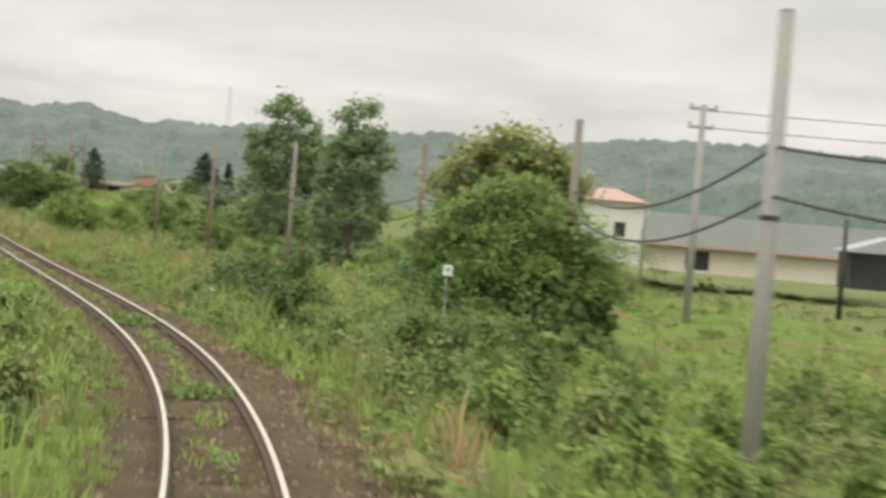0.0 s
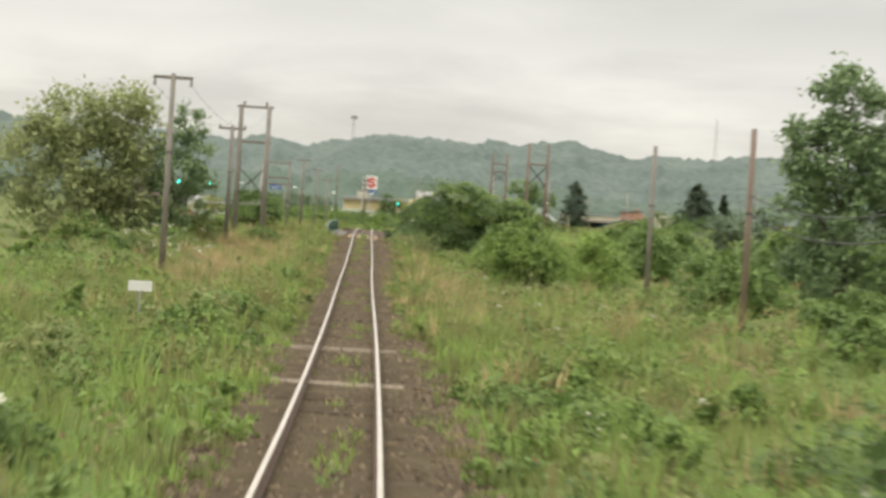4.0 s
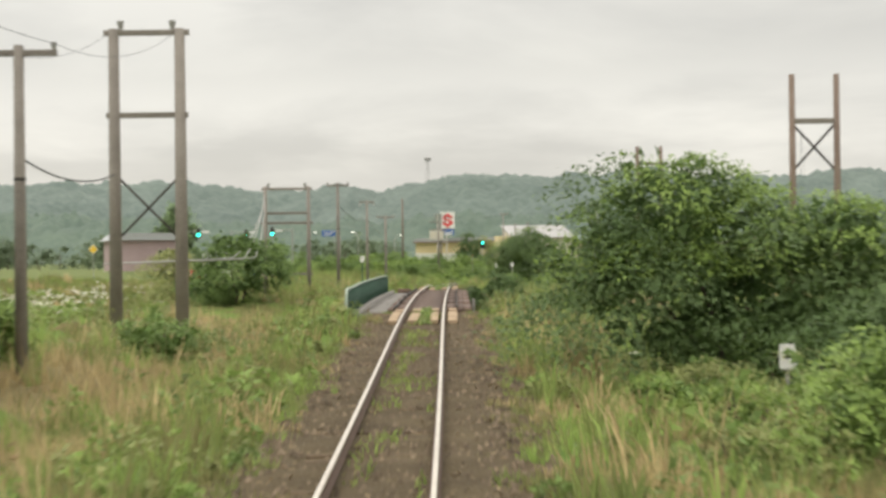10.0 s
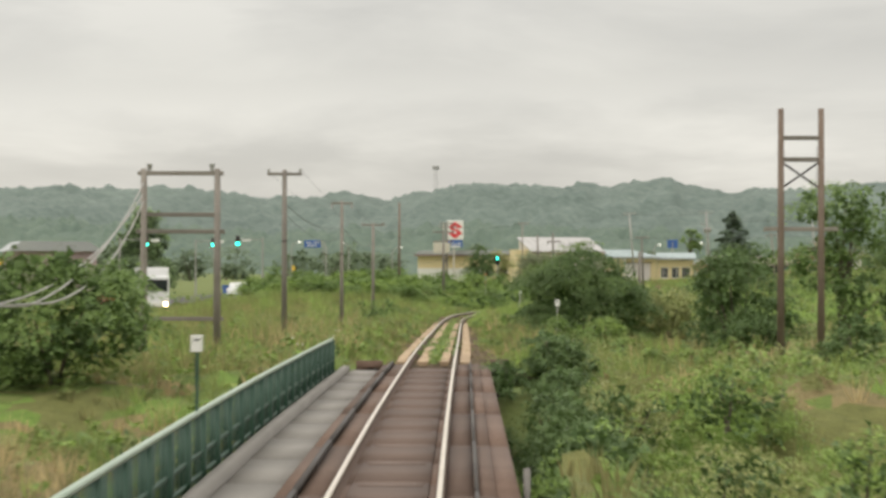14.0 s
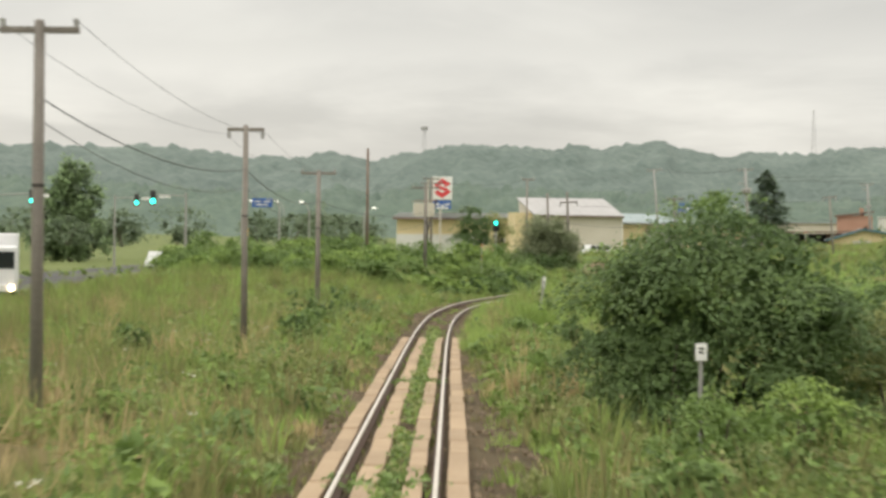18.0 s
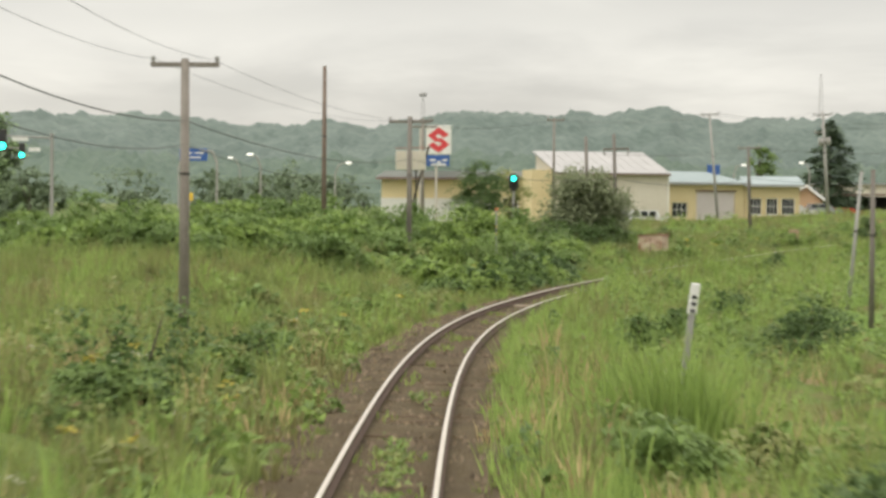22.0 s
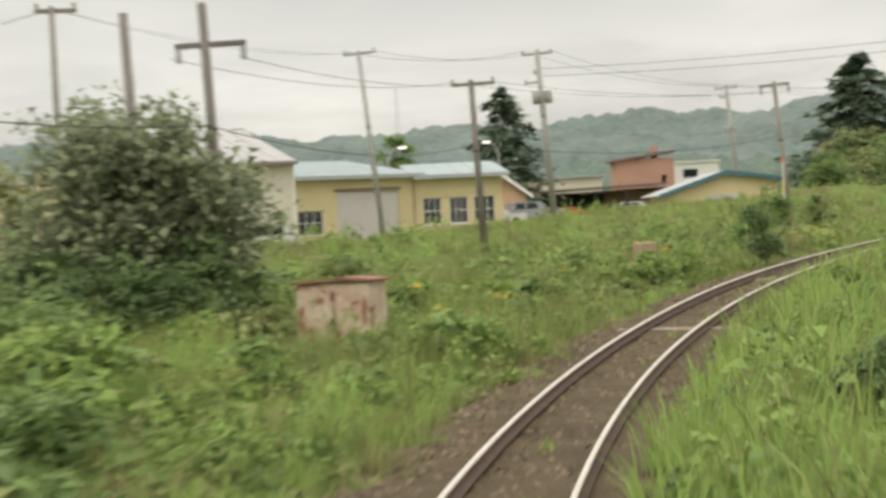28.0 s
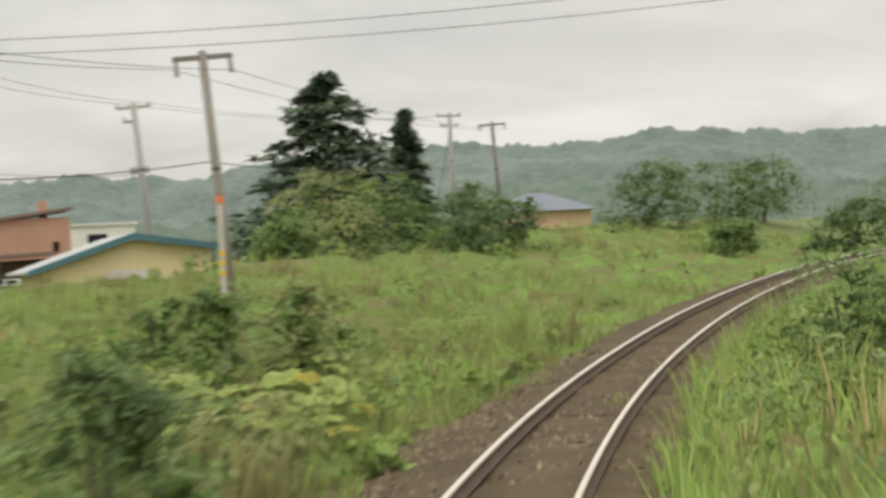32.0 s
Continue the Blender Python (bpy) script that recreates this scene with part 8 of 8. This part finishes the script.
def car(x, y, turn, paint, label, long=4.1, high=1.45, box_like=False, z=None):
    """A parked car: body, glasshouse, windows, four wheels."""
    p = root("car", label, "car", (x, y, gz(x, y) if z is None else z), turn)
    L, W = long / 2, 0.82
    low = 0.86 if not box_like else 1.0
    pts = [(-L, 0.3), (L, 0.3), (L, 0.75), (L * 0.93, low), (-L * 0.95, low), (-L, 0.7)]
    part("body", slab_poly(pts, -W, W), M[paint], p)
    roof = [(-L * 0.9, low), (L * (0.45 if not box_like else 0.75), low), (L * (0.15 if not box_like else 0.6), high), (-L * 0.75, high)]
    part("cabin", slab_poly(roof, -W * 0.9, W * 0.9), M[paint], p)
    for sd in (-1, 1):
        y0, y1 = sorted((sd * W * 0.9, sd * (W * 0.9 + 0.012)))
        for a, b in ((-0.78, -0.42), (-0.38, 0.02)) if not box_like else ((-0.82, -0.42), (-0.37, 0.03), (0.09, 0.5)):
            part("window", slab_poly([(L * a, low + 0.06), (L * b, low + 0.06), (L * b - 0.04, high - 0.08), (L * a + 0.04, high - 0.08)], y0, y1), GLASS, p)
        for e in (-0.6, 0.62):
            w = part("wheel", rod((L * e, sd * (W - 0.16), 0.3), (L * e, sd * (W + 0.02), 0.3), 0.3, None, 16), M["tyre"], p)
            part("rim", rod((L * e, sd * (W + 0.02), 0.3), (L * e, sd * (W + 0.03), 0.3), 0.18, None, 12), M["ceramic"], w)
    return p


car(15.4, 364.5, 30, "car_white", "white minivan parked at the cream hall", 3.4, 1.55, True, z=gz(15.4, 364.5) - 0.25)
car(33.2, 399.5, 8, "car_white", "white estate car parked by the small house", 3.6, 1.35)
car(36.2, 402.0, 8, "car_grey", "silver car parked in a row", 3.6, 1.35, z=gz(36.2, 402) - 0.1)
car(39.0, 404.5, 8, "car_red", "red car parked in a row", 3.4, 1.2, z=gz(39, 404.5) - 0.35)
car(55.5, 446, 0, "car_white", "white car parked before the orange house", 3.4, 1.2, z=gz(55.5, 446) - 0.7)
car(-23.5, 236, 80, "car_red", "red and white car waiting on the road", 3.6, 1.4)
car(-22.5, 316, 60, "car_white", "white car on the road", 3.8, 1.5)

tr = root("lorry", "white lorry with lit headlamps coming along the road", "lorry", (-22.6, 251, gz(-22.6, 251) + 0.08), 11)
part("cab", box(-1.1, 1.1, -1.0, 0.8, 0.55, 2.7, 0.12), M["car_white"], tr)
part("windscreen", box(-0.95, 0.95, -1.02, -1.005, 1.55, 2.4), GLASS, tr)
part("cargo_box", box(-1.15, 1.15, 0.95, 6.2, 0.8, 3.3, 0.05), M["car_white"], tr)
part("bumper", box(-1.1, 1.1, -1.12, -1.01, 0.4, 0.75, 0.03), M["white_paint"], tr)
for e in (-0.8, 0.8):
    part("headlamp", rod((e, -1.13, 0.6), (e, -1.16, 0.6), 0.15, None, 12), M["head_lamp"], tr, "lit headlamp")
    for yq in (-0.1, 4.6):
        part("wheel", rod((e * 1.0, yq, 0.45), (e * 1.32, yq, 0.45), 0.45, None, 16), M["tyre"], tr)

# ---- wires ----


def wire(a, b, sag, r=0.018, label="slack black overhead cable between poles"):
    pts = []
    n = 14
    for i in range(n + 1):
        f = i / n
        pts.append((a[0] + (b[0] - a[0]) * f, a[1] + (b[1] - a[1]) * f, a[2] + (b[2] - a[2]) * f - sag * 4 * f * (1 - f)))
    ob = part("overhead_wire", chain(pts, r, r, 5), M["wire"])
    return tagged(ob, label, "cable", "overhead wires")


def wires(points, sag, r=0.018):
    for a, b in zip(points, points[1:]):
        wire(a, b, sag, r)


wires([(1.0, -84, 1.5), (4.0, -58, 1.35), (8.84, -35.7, 1.1), (11.13, -12.6, 1.0), (10.64, 7.7, 1.15), (10.95, 32.1, 1.5)], 0.55, 0.022)
wires([(1.0, -84, 1.0), (4.0, -58, 0.75), (8.84, -35.7, 0.6), (11.13, -12.6, 0.45), (10.64, 7.7, 0.6), (10.95, 32.1, 0.95)], 0.6, 0.022)
wires([(25.9, 0, 5.7), (60, -28, 6.2)], 0.5)
wires([(25.9, 0, 5.0), (60, -28, 5.5)], 0.5)
for e in (-0.7, 0.7):
    wires([(-8.1 + e, 50, 4.7), (-8.0 + e, 83.5, 4.7), (-8.5 if e < 0 else -6.82, 98, 6.6)], 0.45, 0.006)
    wires([(-7.34 + e, 182.3, 5.95), (-6.8 + e, 215.8, 5.6), (-6.35 + e, 248.8, 5.4), (-1.6 + e, 293.5, 5.75), (-1.55 + e, 339, 7.4), (6.9, 333, 7.5), (22.5 + e, 380, 10.0)], 0.45, 0.0055)
wires([(-8.0, 83.5, 2.6), (-8.5, 98, 2.9)], 0.3, 0.02)
for dz, dx in ((0.0, 0.0), (-0.35, -0.6), (-0.6, 0.5)):
    a, b, e = (-10.35, 163, 4.6 + dz), (-9.3 + dx, 139, 0.9 - 0.1 * dz), (-13.6 + dx, 131, 0.75)
    pts = [tuple(a[i] * (1 - f) + b[i] * f - (1.1 * 4 * f * (1 - f) * (i == 2) if f < 1 else 0) * 0.6 for i in range(3)) for f in np.linspace(0, 1, 10)] + [tuple(b[i] * (1 - f) + e[i] * f for i in range(3)) for f in (0.4, 0.8, 1.0)]
    tagged(part("slack_cable", chain(pts, 0.028, 0.028, 6), M["pole_concrete"]), "pale slack cable hanging down from a pole frame", "cable", "slack cables")
wires([(-7.34, 182.3, 4.6), (-6.8, 215.8, 4.4), (-6.35, 248.8, 3.9), (-1.6, 293.5, 4.0), (9.72, 320, 3.6), (21.6, 349.5, 4.1), (39.9, 369, 4.6), (79, 430, 8.0)], 0.5, 0.014)
wires([(-7.34, 182.3, 4.2), (-6.8, 215.8, 3.8), (-6.35, 248.8, 3.3), (-1.6, 293.5, 3.2)], 0.6, 0.009)
for e in (-0.7, 0.75):
    wires([(9.72 + e, 320, 5.0), (21.6 + e, 349.5, 6.3), (39.9 + e, 369, 6.7), (79 + e, 430, 9.6)], 0.35, 0.008)
    wires([(22.5 + e, 380, 10.1), (33.9 + e, 389.7, 10.6), (52.2 + e, 412, 9.7), (86.3 + e, 450, 12.0)], 0.5, 0.01)
wires([(33.9, 389.7, 9.6), (75, 380, 12.5), (110, 372, 15)], 0.8, 0.013)
wires([(33.9, 389.7, 9.2), (75, 380, 11.8), (110, 372, 14)], 0.8, 0.013)
wires([(33.9, 389.7, 6.6), (52.2, 412, 6.6)], 0.4, 0.01)
wires([(86.3, 450, 11.0), (83.0, 446, 5.5)], 0.0, 0.03)

# ---- flowers and broad leaves ----
frng = np.random.default_rng(99)


def umbels(n, s0, s1, u0, u1, zlift, size, label, key="flower", name="white_flowers"):
    s, u = frng.uniform(s0, s1, n), frng.uniform(u0, u1, n)
    c = waves(s, u, 4.0, 81) > 0.0
    s, u = s[c], u[c]
    x, y, _ = on_line(s, u)
    z = lie(x, y, s, u) + 0.7 * canopy(x, y, s, u) + zlift * 0.55 * frng.uniform(0.7, 1.3, len(x))
    pts = np.repeat(np.c_[x, y, z], 7, 0) + frng.normal(0, 0.07, (len(x) * 7, 3)) * np.array([1, 1, 0.35])
    v, f = foliage(pts, size, frng, 1.5, 1.2)
    tagged(new(name, raw_mesh(name, v, [f], LEAF[key])), label, "flowers" if key == "flower" else "weeds", kind="stuff")


umbels(420, 178, 206, -13, -8.4, 1.2, 0.045, "white umbel flowers in the meadow")
umbels(70, 132, 148, -10, -6, 1.3, 0.045, "white umbel flowers below roadside trees")
umbels(40, 20, 75, -6, -2.5, 0.9, 0.045, "white umbel flowers in the weeds")
umbels(70, 60, 180, 3, 8, 0.9, 0.04, "white umbel flowers among bushes")
umbels(60, 240, 330, -9, -2.5, 0.7, 0.04, "white umbel flowers in the weeds")
for x, y, w, top in ((33.0, 348.0, 2.6, 0.62), (34.4, 350.4, 2.6, 0.75), (31.6, 345.6, 2.0, 0.5), (-4.1, 138.5, 2.4, -0.15), (-4.3, 133.5, 2.0, -0.3), (35.7, 353.4, 2.4, 0.85), (32.2, 350.6, 2.0, 0.8)):
    rng = np.random.default_rng(int(abs(x) * 10))
    p = root("butterbur", "clump of large round yellow-green butterbur leaves", "weeds", (x, y, gz(x, y)), group="butterbur clumps")
    h = max(0.5, top - gz(x, y))
    for k in range(30):
        q, r = rng.uniform(0, 2 * math.pi), w / 2 * math.sqrt(rng.random())
        c = Vector((r * math.cos(q), r * math.sin(q), h * rng.uniform(0.55, 1.0) * (1 - 0.35 * (2 * r / w) ** 2)))
        bm = chain([(c.x * 0.7, c.y * 0.7, 0), (c.x * 0.9, c.y * 0.9, c.z * 0.6), c], 0.012, 0.008, 4)
        part("stalk", bm, LEAF["mid"], p)
        bm, size = bmesh.new(), rng.uniform(0.14, 0.26)
        rim = [bm.verts.new((size * (1 + 0.1 * math.sin(3 * j)) * math.cos(j * math.pi / 5), size * math.sin(j * math.pi / 5), 0.05 * math.sin(j * 2.2) - 0.03)) for j in range(10)]
        mid = bm.verts.new((0, 0, 0.03))
        for j in range(10):
            bm.faces.new((mid, rim[j], rim[(j + 1) % 10]))
        leaf = part("leaf", bm, LEAF["yellow" if k % 17 == 0 else "butterbur"], p)
        leaf.matrix_local = Matrix.Translation(c) @ Matrix.Rotation(q, 4, "Z") @ Matrix.Rotation(rng.uniform(0.05, 0.6), 4, "Y")
umbels(40, 396, 440, -7, -2.6, 0.7, 0.09, "large yellowing leaves on the bank", "yellow", "yellow_leaves")
umbels(70, 296, 372, -6, -2.4, 0.75, 0.07, "yellowing leaves among the weeds", "yellow", "yellow_leaves")
umbels(150, 398, 432, -9, -3.2, 0.5, 0.11, "large pale green butterbur leaves on the bank", "bright", "butterbur")
umbels(120, 192, 232, -7, -3.2, 0.9, 0.09, "large pale green leaves beside the railing", "bright", "butterbur")
